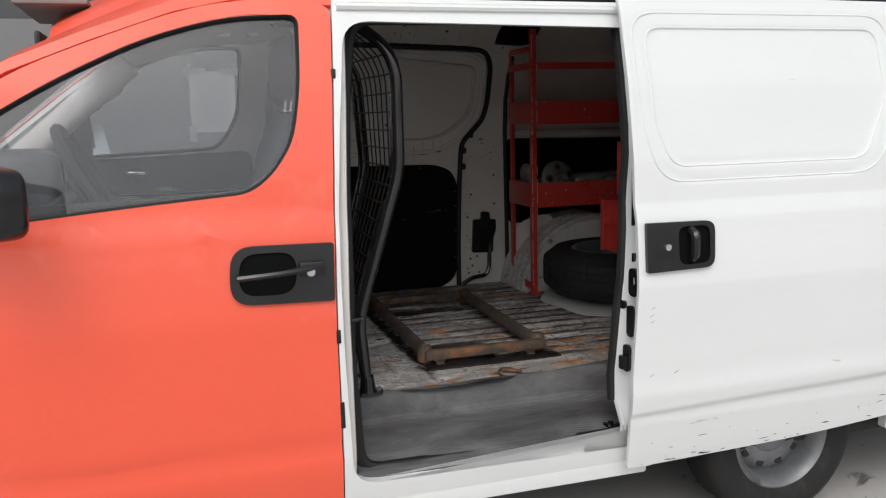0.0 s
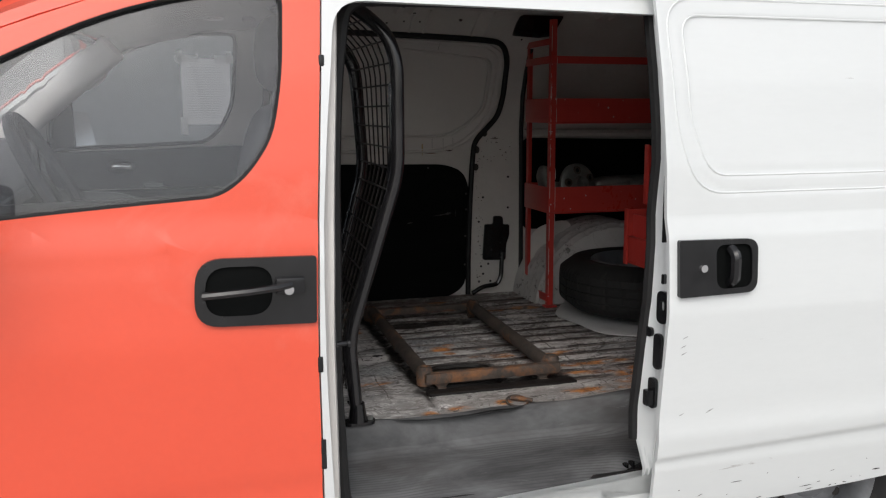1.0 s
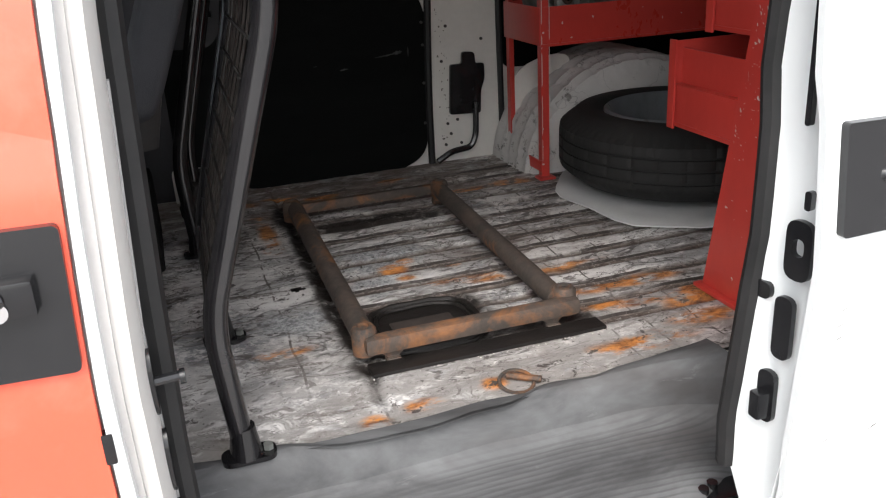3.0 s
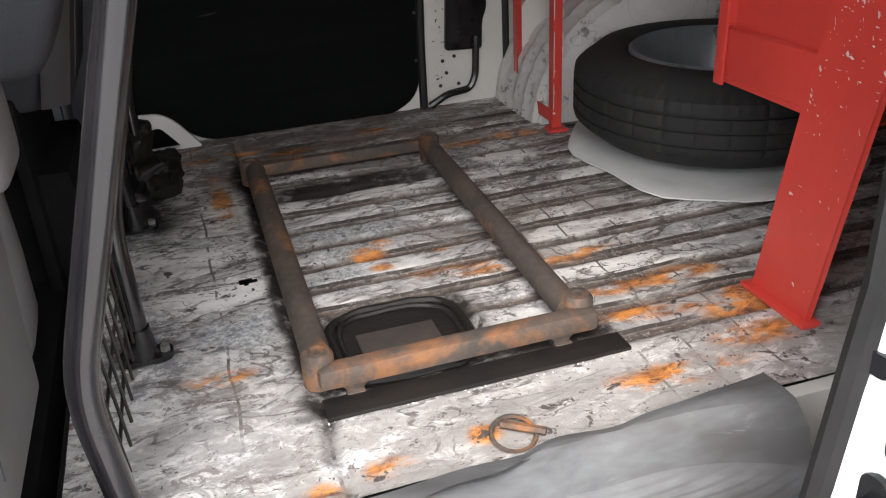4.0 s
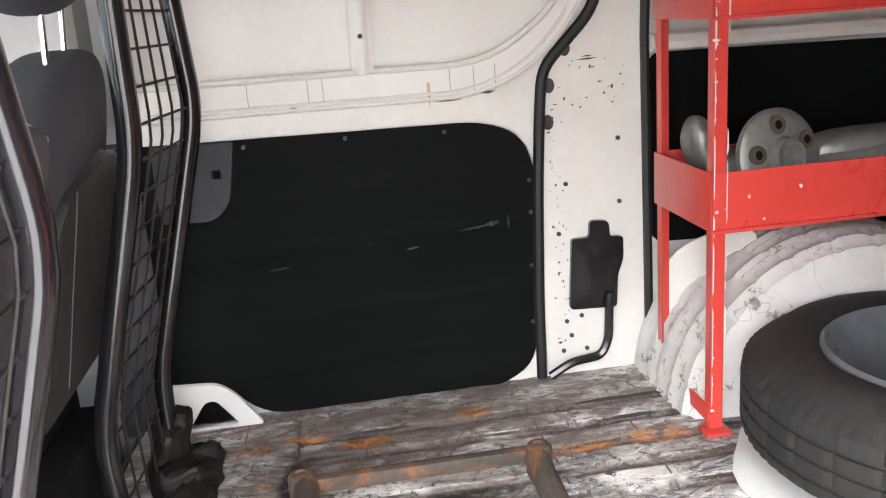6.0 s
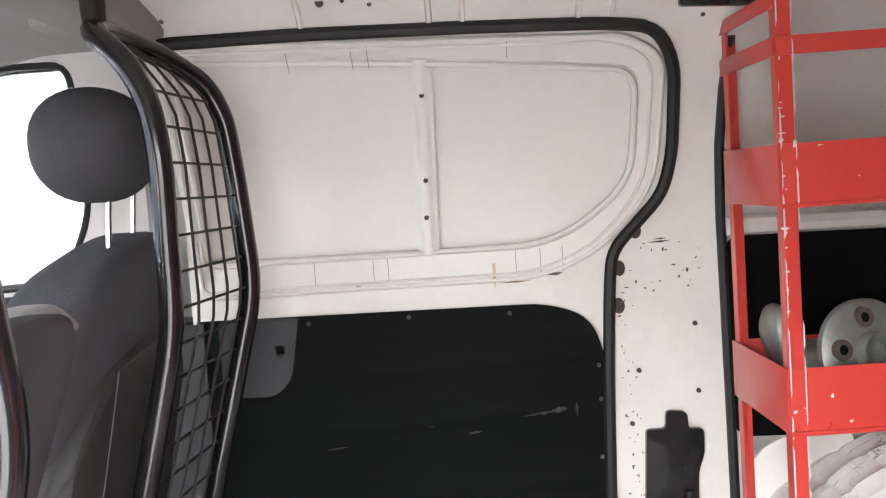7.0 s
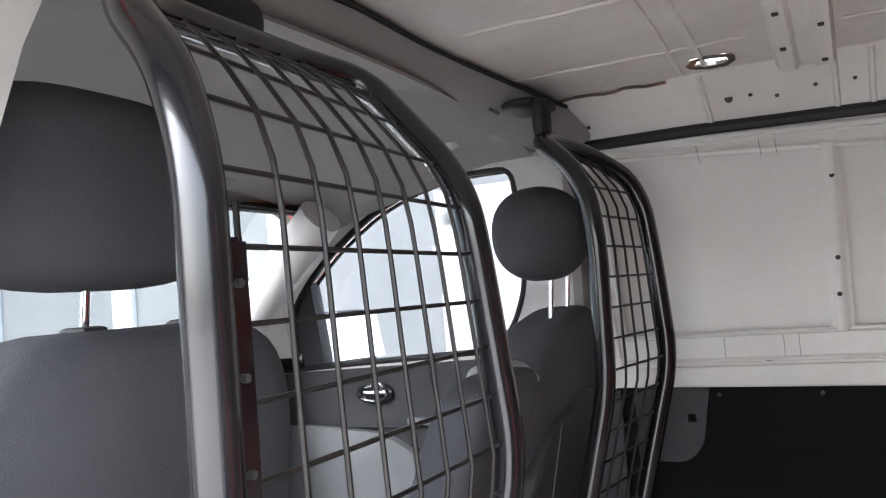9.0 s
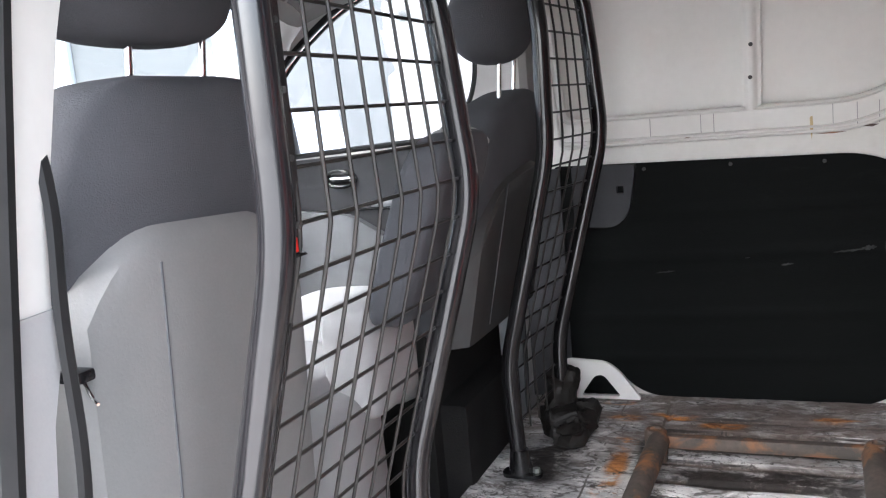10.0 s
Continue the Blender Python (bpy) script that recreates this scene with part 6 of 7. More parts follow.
def make_seat(name, y0, y1, top, head, label, back=0.0, head_x=(0.105, 0.225), shell_drop=0.120, shell_paint=SHELL, shell_x=0.088, shell_lean=0.22, slope=0.0, shell_in=0.0, seat_z=0.84, rods=0.0, rod_gap=0.075, shell_z=0.66, rod_x=0.160):
    """A cab seat: base, cushion, padded back with a moulded rear shell, headrest on two rods."""
    s = thing(name, (0.0, (y0 + y1) / 2, 0.43), label, "seat", "cab seats")
    yc, w = (y0 + y1) / 2, y1 - y0
    part("base", boxes(((-0.30, y0 + 0.05, 0.43), (0.12, y1 - 0.05, seat_z - 0.18)), bevel=0.02), CARPET, s)
    b = bmesh.new()
    soft_block(b, (-0.45, y0, seat_z - 0.20), (0.02, y1, seat_z), 5, 14, 28)
    part("cushion", b, CUSHION, s, "grey cloth seat cushion")
    lean = lambda q: Vector((q.x + 0.22 * (q.z - 0.75), yc + (q.y - yc) * (1.0 - 0.10 * max(0.0, (q.z - 1.2) / 0.3)), q.z - slope * max(0.0, 1 - (q.y - y0) / w) ** 1.5 * max(0.0, (q.z - 0.9) / (top - 0.9))))
    b = bmesh.new()
    soft_block(b, (-0.06, y0, max(0.70, shell_z - 0.03)), (0.095, y1, top), 5, 22, 32, lean)
    part("backrest", b, FABRIC, s, "charcoal fabric backrest")
    b = bmesh.new()
    # moulded shell with a domed top line
    nv, nu = 26, 24

    def shell_at(u, v):
        t2 = 2 * v - 1
        ztop = top - shell_drop - 0.115 * max(0.0, abs(t2) - 0.40) ** 2.2 / 0.60 ** 2.2 - 0.012 * t2 - slope * (0.5 - 0.5 * t2) ** 1.5
        z = shell_z + (ztop - shell_z) * u
        edge = min(1.0, min(1 - abs(t2), (1 - u) * 1.4) / 0.12)
        return (shell_x + 0.030 * math.sqrt(max(0.0, 1 - (1 - edge) ** 2)) + shell_lean * (z - 0.75), yc - shell_in * max(0.0, t2) + t2 * (w / 2 - 0.008) * (1.0 + 0.06 * min(1.0, max(0.0, (1.36 - z) / 0.20))), z)
    grid(b, nu, nv, shell_at)
    shell = part("back_shell", thicken(b, (0.068 - shell_x, 0, 0)), shell_paint, s, "grey moulded plastic shell on the seat back")
    part("shell_groove", tube(bmesh.new(), [(shell_x + 0.030 + shell_lean * (z - 0.75), y0 + 0.115 + 0.02 * (z - 0.7), z) for z in (max(0.72, shell_z + 0.02), shell_z + 0.19, 1.15, top - shell_drop - 0.05)], 0.0018, 6), DASH_GREY, shell)
    # added dark panel fills the deep shadow below a short shell
    if shell_z > 0.7:
        part("under_seat_shade", boxes(((0.035, y0 + 0.01, 0.46), (0.060, y1 - 0.01, shell_z + 0.02)), bevel=0.008), CARPET, s, "black panel standing in for the shade under the seat back")
    h0, h1, hz0, hz1 = head
    b = bmesh.new()
    soft_block(b, (head_x[0], h0, hz0), (head_x[1], h1, hz1), 2.25 if h1 - h0 < 0.3 else 2.9, 18, 28)
    hr = part("headrest", b, PAD_SHADED, s, "charcoal padded headrest")
    for k in (-1, 1):
        yr = (h0 + h1) / 2 + rods + k * rod_gap
        seat_top = top - slope * max(0.0, 1 - (yr - y0) / w) ** 1.5 - 0.006 * (slope > 0)
        part("headrest_rod", tube(bmesh.new(), [(rod_x + 0.005, yr, hz0 + 0.02), (rod_x - 0.005, yr, seat_top - 0.02)], 0.0050, 10), CHROME, hr)
        part("rod_sleeve", boxes(((rod_x - 0.022, yr - 0.014, seat_top - 0.012), (rod_x + 0.014, yr + 0.016, seat_top + 0.003)), bevel=0.006), DARK_TRIM, hr)
    if back:
        s.location.x += back
    return s


make_seat("driver_seat", 2.345, 2.815, 1.450, (2.378, 2.715, 1.485, 1.672), "charcoal fabric driver's seat with a grey plastic shell", 0.12, shell_drop=0.155, shell_x=0.170, shell_lean=0.05, shell_in=0.055, rods=0.060, rod_gap=0.068)
make_seat("passenger_seat", 3.235, 3.705, 1.428, (3.360, 3.600, 1.468, 1.644), "charcoal fabric passenger seat beside the closed window", 0.235, (0.090, 0.258), 0.15, SHELL_SHADED, slope=0.075, seat_z=0.965, shell_z=0.92, rods=0.043, rod_gap=0.052, rod_x=0.185)
con = thing("centre_seat", (0.05, 3.05, 0.56), "grey cloth centre seat with a narrow charcoal backrest", "seat", "cab seats")
b = bmesh.new()
soft_block(b, (-0.22, 2.855, 0.80), (0.215, 3.215, 0.950), 6)
part("cushion", b, CUSHION, con)
b = bmesh.new()
soft_block(b, (0.195, 3.000, 0.845), (0.300, 3.215, 1.058), 6)
part("bolster", b, CUSHION, con)
b = bmesh.new()
soft_block(b, (-0.20, 2.830, 0.56), (0.285, 3.100, 0.915), 6)
part("base", b, PILLAR_TRIM, con, "pale grey plastic seat base")
b = bmesh.new()
soft_block(b, (0.222, 2.930, 1.030), (0.312, 3.175, 1.348), 4.5, 18, 26, bend=lambda q: Vector((q.x + 0.38 * (q.z - 0.8) - 0.25 * max(0.0, 1.05 - q.z), q.y, q.z)))
part("backrest", b, FABRIC, con)
b = bmesh.new()
soft_block(b, (0.400, 3.085, 1.290), (0.475, 3.205, 1.352), 3.4, 12, 20)
tube(b, [(0.462, 3.115, 1.340), (0.482, 3.120, 1.325), (0.484, 3.172, 1.323), (0.464, 3.180, 1.338)], 0.008, 8)
part("belt_guide", b, PILLAR_TRIM, con, "grey plastic belt guide")
part("belt_buckle", boxes(((0.02, 2.86, 0.80), (0.05, 2.885, 0.92)), bevel=0.006), PLASTIC, con)
belt = thing("seat_belt", (0.372, 2.33, 0.62), "black seat belt hanging along the white door pillar", "seat belt")
b = bmesh.new()
tube(b, fillet([(0.350, 2.322, 1.42), (0.366, 2.318, 1.33), (0.366, 2.306, 1.225), (0.366, 2.306, 1.08), (0.350, 2.298, 0.95), (0.310, 2.285, 0.80), (0.280, 2.280, 0.62)], 0.08), 0.009, 6, flat=0.5)
part("webbing", b, RUBBER, belt)

b = bmesh.new()
box(b, (0.320, 2.330, 1.150), (0.350, 2.352, 1.163), 0.004)
part("tongue", b, PLASTIC, belt)
part("tongue_plate", tube(bmesh.new(), [(0.338, 2.345, 1.150), (0.342, 2.350, 1.130), (0.352, 2.346, 1.126)], 0.002, 6), CHROME, belt)

# notice taped inside the passenger window
nx0, nx1, nz0, nz1 = 0.030, 0.222, 1.384, 1.645
ny = lambda x, z: right_skin(x, z) - 0.0245
nt = thing("window_notice", (0.125, ny(0.125, 1.38), nz0), "white paper notice taped to the passenger window", "notice")
part("sheet", sheet([(nx0, nz0), (nx1, nz0), (nx1, nz1), (nx0, nz1)], [], ny, -0.0006, 0.05, 0.1), PAPER, nt)
for x, z, w, h in ((nx0 - 0.02, nz1 - 0.012, 0.09, 0.025), (nx1 - 0.06, nz1 - 0.016, 0.085, 0.03), (nx0 - 0.01, nz0 - 0.04, 0.03, 0.07), (nx1 - 0.02, nz0 - 0.015, 0.035, 0.07), (nx1 - 0.012, nz1 - 0.02, 0.02, 0.05), (nx0 - 0.012, nz1 - 0.02, 0.02, 0.05)):
    part("tape", sheet([(x, z), (x + w, z), (x + w, z + h), (x, z + h)], [], lambda p, q: ny(p, q) - 0.0012, -0.0005, 0.05, 0.1), TAPE, nt)
rnd = random.Random(8)
b = bmesh.new()
for k in range(22):
    z = nz1 - 0.035 - 0.0095 * k
    x = nx0 + 0.02
    while x < nx1 - 0.03 - 0.03 * rnd.random():
        w = 0.008 + 0.022 * rnd.random()
        b.faces.new([b.verts.new((p, ny(p, q) - 0.0015, q)) for p, q in ((x, z), (x + w, z), (x + w, z + 0.0022), (x, z + 0.0022))])
        x += w + 0.004
tagged(part("text_bar", b, INK, nt, smooth=0), kind="stuff")


# ---- cargo guards behind the seats ----
def make_guard(name, near, far, label, rows_z, cols, paint=TUBE_PAINT, first_top=9.0):
    """A bent tube hoop filled with welded wire; near and far are lists of (x, y, z) from the foot upwards."""
    g = thing(name, ((near[0][0] + far[0][0]) / 2, (near[0][1] + far[0][1]) / 2, LOAD), label, "cargo guard", "cargo guards")
    hoop = fillet(near + far[::-1], 0.055, 6)
    part("hoop", tube(bmesh.new(), hoop, 0.0175, 12), paint, g, "glossy black bent steel tube")

    def on(side, z):
        pts = side
        for a, b in zip(pts, pts[1:]):
            if a[2] <= z <= b[2]:
                s = (z - a[2]) / (b[2] - a[2])
                return Vector(a).lerp(Vector(b), s)
        return Vector(pts[-1])

    def across(v, z):
        return on(near, z).lerp(on(far, z), v) + Vector((-0.004, 0, 0))
    ztop = near[-1][2] - 0.005
    for k in range(cols):
        v = (k + 0.75) / (cols + 0.5)
        zt = min(ztop, first_top) if k == 0 else ztop
        part("wire", tube(bmesh.new(), [across(v, rows_z[0] - 0.03 + (zt - rows_z[0] + 0.03) * i / 26) for i in range(27)], 0.0024, 6), WIRE_PAINT, g)
    for z in rows_z:
        part("wire", tube(bmesh.new(), [across(i / 4, z) + Vector((-0.004, 0, 0)) for i in range(5)], 0.0024, 6), WIRE_PAINT, g)
    for side in (near, far):
        p = Vector(side[0])
        b = bmesh.new()
        lp = rounded([(-0.038, -0.022), (0.046, -0.022), (0.046, 0.022), (-0.038, 0.022)], 0.02, 4)
        b.faces.new([b.verts.new((p.x + x, p.y + y, LOAD + 0.010)) for x, y in lp])
        thicken(b, (0, 0, 0.008))
        bmesh.ops.create_cone(b, cap_ends=True, segments=14, radius1=0.026, radius2=0.019, depth=0.05, matrix=Matrix.Translation((p.x, p.y, LOAD + 0.042)))
        ft = part("foot", b, TUBE_PAINT, g)
        part("bolt", disc(bmesh.new(), Matrix.Translation((p.x + 0.034, p.y, LOAD + 0.022)), 0.008, 0.010, 6), CAST, ft)
    return g, on


GA_NEAR = [(0.447, 2.406, 0.62), (0.428, 2.402, 0.850), (0.560, 2.385, 1.278), (0.560, 2.385, 1.55), (0.538, 2.390, 1.62), (0.470, 2.420, 1.685), (0.380, 2.520, 1.735)]
GA_FAR = [(0.450, 2.830, 0.62), (0.446, 2.840, 0.85), (0.563, 2.868, 1.262), (0.545, 2.856, 1.49), (0.537, 2.852, 1.56), (0.510, 2.855, 1.61), (0.466, 2.858, 1.66), (0.414, 2.860, 1.722), (0.370, 2.790, 1.740)]
GB_NEAR = [(0.440, 3.345, 0.62), (0.426, 3.360, 0.85), (0.541, 3.360, 1.282), (0.546, 3.360, 1.52), (0.538, 3.360, 1.60), (0.510, 3.362, 1.660), (0.450, 3.385, 1.715)]
GB_FAR = [(0.462, 3.620, 0.62), (0.460, 3.640, 0.83), (0.586, 3.668, 1.30), (0.574, 3.662, 1.50), (0.566, 3.652, 1.60), (0.546, 3.630, 1.656), (0.496, 3.570, 1.700), (0.452, 3.470, 1.722)]
guard_a, on_a = make_guard("cargo_guard", GA_NEAR, GA_FAR, "black tube and wire mesh guard behind the driver's seat", [0.697 + 0.0535 * k for k in range(20)], 8, TUBE_WORN, 1.53)
guard_b, on_b = make_guard("cargo_guard", GB_NEAR, GB_FAR, "black tube and wire mesh guard behind the passenger seat", [0.717 + 0.0535 * k for k in range(19)], 5)
for z0, z1 in ((0.66, 1.19), (1.255, 1.505)):
    b = bmesh.new()
    for a, c in ((0, 1), (1, 2), (2, 3)):
        p, q = [on_a(GA_NEAR, z0 + (z1 - z0) * k / 3) + Vector((-0.006, 0, 0)) for k in (a, c)]
        vs = [b.verts.new(m + Vector((dx, dy, 0))) for m in (p, q) for dx, dy in ((-0.007, 0.016), (0.005, 0.016), (0.005, 0.047), (-0.007, 0.047))]
        for i in range(4):
            b.faces.new((vs[i], vs[(i + 1) % 4], vs[4 + (i + 1) % 4], vs[4 + i]))
        if a == 0:
            b.faces.new(vs[:4])
        if c == 3:
            b.faces.new(vs[4:])
    bmesh.ops.remove_doubles(b, verts=b.verts[:], dist=1e-5)
    bmesh.ops.bevel(b, geom=b.edges[:], offset=0.003, segments=2, affect="EDGES")
    bar = part("clamp_bar", b, TUBE_PAINT, guard_a, "black flat clamp bar")
    for k in range(4):
        p = on_a(GA_NEAR, z0 + (z1 - z0) * (k + 0.5) / 4)
        part("rivet", disc(bmesh.new(), Matrix.Translation(p + Vector((0.001, 0.031, 0))) @ Matrix.Rotation(radians(90), 4, "Y"), 0.0032, 0.006, 8), DULL_SCREW, bar)
b = bmesh.new()
crag = lambda q: q + 0.020 * noise.noise_vector(q * 26) * min(1.0, max(0.0, (q.z - LOAD - 0.008) / 0.02)) + 0.008 * noise.noise_vector(q * 80) * min(1.0, max(0.0, (q.z - LOAD - 0.008) / 0.02))
soft_block(b, (0.425, 3.535, LOAD + 0.008), (0.545, 3.675, LOAD + 0.075), 3.4, 22, 34, bend=crag)
soft_block(b, (0.46, 3.48, LOAD + 0.008), (0.545, 3.60, LOAD + 0.050), 3.4, 18, 28, bend=crag)
soft_block(b, (0.43, 3.60, LOAD + 0.05), (0.495, 3.68, LOAD + 0.15), 3.4, 18, 28, bend=crag)
part("floor_bracket", b, GREASE, guard_b, "lumpy black bracket clamping the guard to the floor")
b = bmesh.new()
soft_block(b, (0.355, 3.425, 1.786), (0.450, 3.560, 1.812), 2.4)
soft_block(b, (0.436, 3.390, 1.708), (0.466, 3.438, 1.796), 2.6)
part("top_bracket", b, GREASE, guard_b, "dark bracket at the top of the guard")
b = bmesh.new()
soft_block(b, (0.285, 2.585, 1.748), (0.375, 2.745, 1.800), 3.0)
part("top_bracket", b, RUBBER, guard_a, "dark bracket at the top of the guard")
part("red_tag", boxes(((0.560, 2.403, 1.262), (0.563, 2.409, 1.276)), bevel=0.001), RED_LENS, guard_a, "small red plastic tag")

# ---- rusty seat frame on the floor ----
sf = thing("metal_frame", (0.90, 3.05, LOAD), "rusty welded tube frame lying on the load floor", "metal frame")
ZR = 0.652
for (xa, ya), (xb, yb) in (((0.698, 2.650), (0.708, 3.470)), ((1.094, 2.652), (1.114, 3.456))):
    b = bmesh.new()
    tube(b, [Vector((xa, ya, ZR)).lerp(Vector((xb, yb, ZR + 0.004)), k / 8) for k in range(9)], 0.0225, 14)
    part("side_rail", b, RUSTY, sf)
b = bmesh.new()
box(b, (0.690, 2.610, ZR - 0.022), (1.125, 2.642, ZR + 0.012), 0.010)
part("front_rail", b, RUSTY, sf)
b = bmesh.new()
box(b, (0.705, 3.478, ZR - 0.016), (1.110, 3.500, ZR + 0.012), 0.006)
part("rear_rail", b, RUSTY, sf)
for x, y in ((0.696, 2.650), (1.108, 2.652), (0.700, 3.485), (1.122, 3.472)):
    b = bmesh.new()
    lathe(b, [(0.001, 0.0), (0.024, 0.0), (0.024, 0.048), (0.019, 0.055), (0.012, 0.056), (0.011, 0.051), (0.001, 0.051)], Matrix.Translation((x, y, ZR - 0.030)), 18)
    part("corner_knob", b, RUSTY, sf)
for x in (0.742, 1.068):
    b = bmesh.new()
    f = [b.verts.new((x + dx, 2.622, z)) for dx, z in ((-0.028, ZR - 0.018), (0.028, ZR - 0.018), (0.010, LOAD + 0.012), (-0.010, LOAD + 0.012))]
    b.faces.new(f)
    thicken(b, (0, 0.006, 0))
    box(b, (x - 0.014, 2.612, LOAD + 0.002), (x + 0.014, 2.636, LOAD + 0.013), 0.003)
    part("gusset_foot", b, RUSTY, sf)
for x in (0.71, 1.115):
    part("rear_foot", boxes(((x - 0.012, 3.470, LOAD + 0.001), (x + 0.012, 3.495, ZR - 0.014)), bevel=0.003), RUSTY, sf)
part("cross_plate", boxes(((0.690, 2.570, LOAD + 0.003), (1.16, 2.616, LOAD + 0.011)), bevel=0.002), OILY, sf, "black oily flat bar")

# ---- red shelf racks ----
def angle_post(b, x, y, z0, z1, sx, sy, w=0.025, t=0.004):
    box(b, (min(x, x + sx * w), min(y, y + sy * t), z0), (max(x, x + sx * w), max(y, y + sy * t), z1), 0.001, 1)
    box(b, (min(x, x + sx * t), min(y + sy * t, y + sy * w), z0), (max(x, x + sx * t), max(y + sy * t, y + sy * w), z1), 0.001, 1)
    return b


rk = thing("shelf_rack", (2.0, 3.62, LOAD), "red enamelled steel shelf rack along the van's wall", "shelf rack", "shelf racks")
RX0, RX1, RYF, RYB = 1.477, 2.62, 3.540, 3.800
for x, sx in ((RX0, 1), (RX1, -1)):
    for y, sy in ((RYF, 1), (RYB, -1)):
        part("post", angle_post(bmesh.new(), x, y, LOAD + 0.012, 1.80, sx, sy), RED, rk)
for z0, z1 in ((1.012, 1.120), (1.385, 1.485)):
    tr = part("shelf_tray", boxes(((RX0 + 0.004, RYF + 0.004, z0 + 0.010), (RX1 - 0.004, RYB, z0 + 0.014)), bevel=0.0), RED, rk)
    b = boxes(((RX0 - 0.001, RYF - 0.004, z0), (RX1 + 0.001, RYF - 0.0005, z1)), bevel=0.001)
    box(b, (RX0 - 0.004, RYF - 0.010, z0 - 0.003), (RX1, RYF - 0.003, z0 + 0.004), 0.001, 1)
    part("front_lip", b, RED, tr)
    part("end_lip", boxes(((RX0 - 0.0055, RYF - 0.002, z0), (RX0 - 0.0015, RYB + 0.002, z1)), bevel=0.001), RED, tr)
    part("back_lip", boxes(((RX0, RYB + 0.0005, z0), (RX1, RYB + 0.003, z1)), bevel=0.001), RED, tr)
part("foot_bar", boxes(((RX0 - 0.006, RYF, LOAD + 0.03), (RX0 - 0.001, RYB, LOAD + 0.062)), bevel=0.001), RED, rk)
part("cross_bar", boxes(((RX0 - 0.006, RYF, 1.625), (RX0 - 0.001, RYB, 1.655)), bevel=0.001), RED, rk)
part("cross_bar", boxes(((RX0 - 0.006, RYF, 1.700), (RX0 - 0.001, RYB, 1.725)), bevel=0.001), RED, rk)
part("top_rail", boxes(((RX0, RYF - 0.005, 1.625), (RX1, RYF - 0.001, 1.655)), bevel=0.001), RED, rk)
for y in (RYF, RYB):
    part("foot_plate", boxes(((RX0 - 0.016, y - 0.022, LOAD + 0.006), (RX0 + 0.036, y + 0.022, LOAD + 0.014)), bevel=0.003), RED, rk)

b = bmesh.new()
rnd = random.Random(23)
for k in range(60):
    z = (1.02 + 0.45 * (k % 2 * 0.83)) + 0.10 * rnd.random() if k < 30 else LOAD + 0.05 + 1.1 * rnd.random()
    x = RX0 + (0.9 * rnd.random() ** 2 if k < 30 else 0.002 + 0.004 * rnd.random())
    w, h = 0.0012 + 0.006 * rnd.random() ** 2.5, 0.001 + 0.005 * rnd.random() ** 2
    b.faces.new([b.verts.new((x + w * (0.4 + rnd.random()) * math.cos(2 * math.pi * q / 6), RYF - (0.0046 if k < 30 else 0.0006), z + h * (0.4 + rnd.random()) * math.sin(2 * math.pi * q / 6))) for q in range(6)])
for x in (RX0 + 0.0004, RX0 + 0.0245):
    z = LOAD + 0.06
    while z < 1.70:
        h = 0.02 + 0.11 * rnd.random()
        if rnd.random() < 0.7:
            w = 0.0006 + 0.0010 * rnd.random()
            b.faces.new([b.verts.new((x + d * w, RYF - 0.0052, q)) for d, q in ((-1, z), (1, z + 0.01), (1, z + h - 0.01), (-1, z + h))])
        z += h + 0.03 * rnd.random()
tagged(part("paint_chip", b, BARE, rk, smooth=0), kind="stuff")
rl = thing("shelf_rack", (1.95, 2.6, LOAD), "scratched red steel shelf rack beside the side door", "shelf rack", "shelf racks")
b = bmesh.new()
lean = lambda z: -0.180 * (z - LOAD)
n = 12
rings = []
for k in range(n + 1):
    z = LOAD + 0.010 + (1.72 - LOAD) * k / n
    rings.append([b.verts.new((x, y + lean(z), z)) for x, y in ((1.443, 2.532), (1.448, 2.528), (1.448, 2.660), (1.443, 2.664), (1.440, 2.664), (1.440, 2.532))])
for p, q in zip(rings, rings[1:]):
    for i in range(6):
        b.faces.new((p[i], p[(i + 1) % 6], q[(i + 1) % 6], q[i]))
b.faces.new(rings[0]), b.faces.new(rings[-1])
part("end_plate", b, RED, rl, "scratched red end plate")
b = bmesh.new()
rings = [[b.verts.new((1.448 + dx, y + lean(z), z)) for dx, y in ((0.0, 2.660), (0.04, 2.660), (0.04, 2.664), (0.0, 2.664))] for z in (LOAD + 0.010, 1.2, 1.72)]
for p, q in zip(rings, rings[1:]):
    for i in range(4):
        b.faces.new((p[i], p[(i + 1) % 4], q[(i + 1) % 4], q[i]))
part("end_flange", b, RED, rl)
b = bmesh.new()
rnd = random.Random(17)
for k in range(210):
    z = 1.12 + 0.10 * rnd.gauss(0, 1) if k < 150 else LOAD + 0.05 + 1.0 * rnd.random()
    z = min(1.70, max(LOAD + 0.03, z))
    y = 2.536 + (0.118 * rnd.random() ** (0.8 if k < 150 else 2.4)) + lean(z)
    w, h = 0.0006 + 0.0045 * rnd.random() ** 2.5, 0.0006 + 0.006 * rnd.random() ** 3
    b.faces.new([b.verts.new((1.4395, y + w * (0.35 + rnd.random()) * math.cos(2 * math.pi * q / 7) + 0.3 * h * math.sin(2 * math.pi * q / 7), z + h * (0.35 + rnd.random()) * math.sin(2 * math.pi * q / 7))) for q in range(7)])
tagged(part("paint_chip", b, BARE, rl, smooth=0), kind="stuff")
part("foot_plate", boxes(((1.425, 2.515, LOAD + 0.004), (1.46, 2.675, LOAD + 0.014)), bevel=0.004), RED, rl)
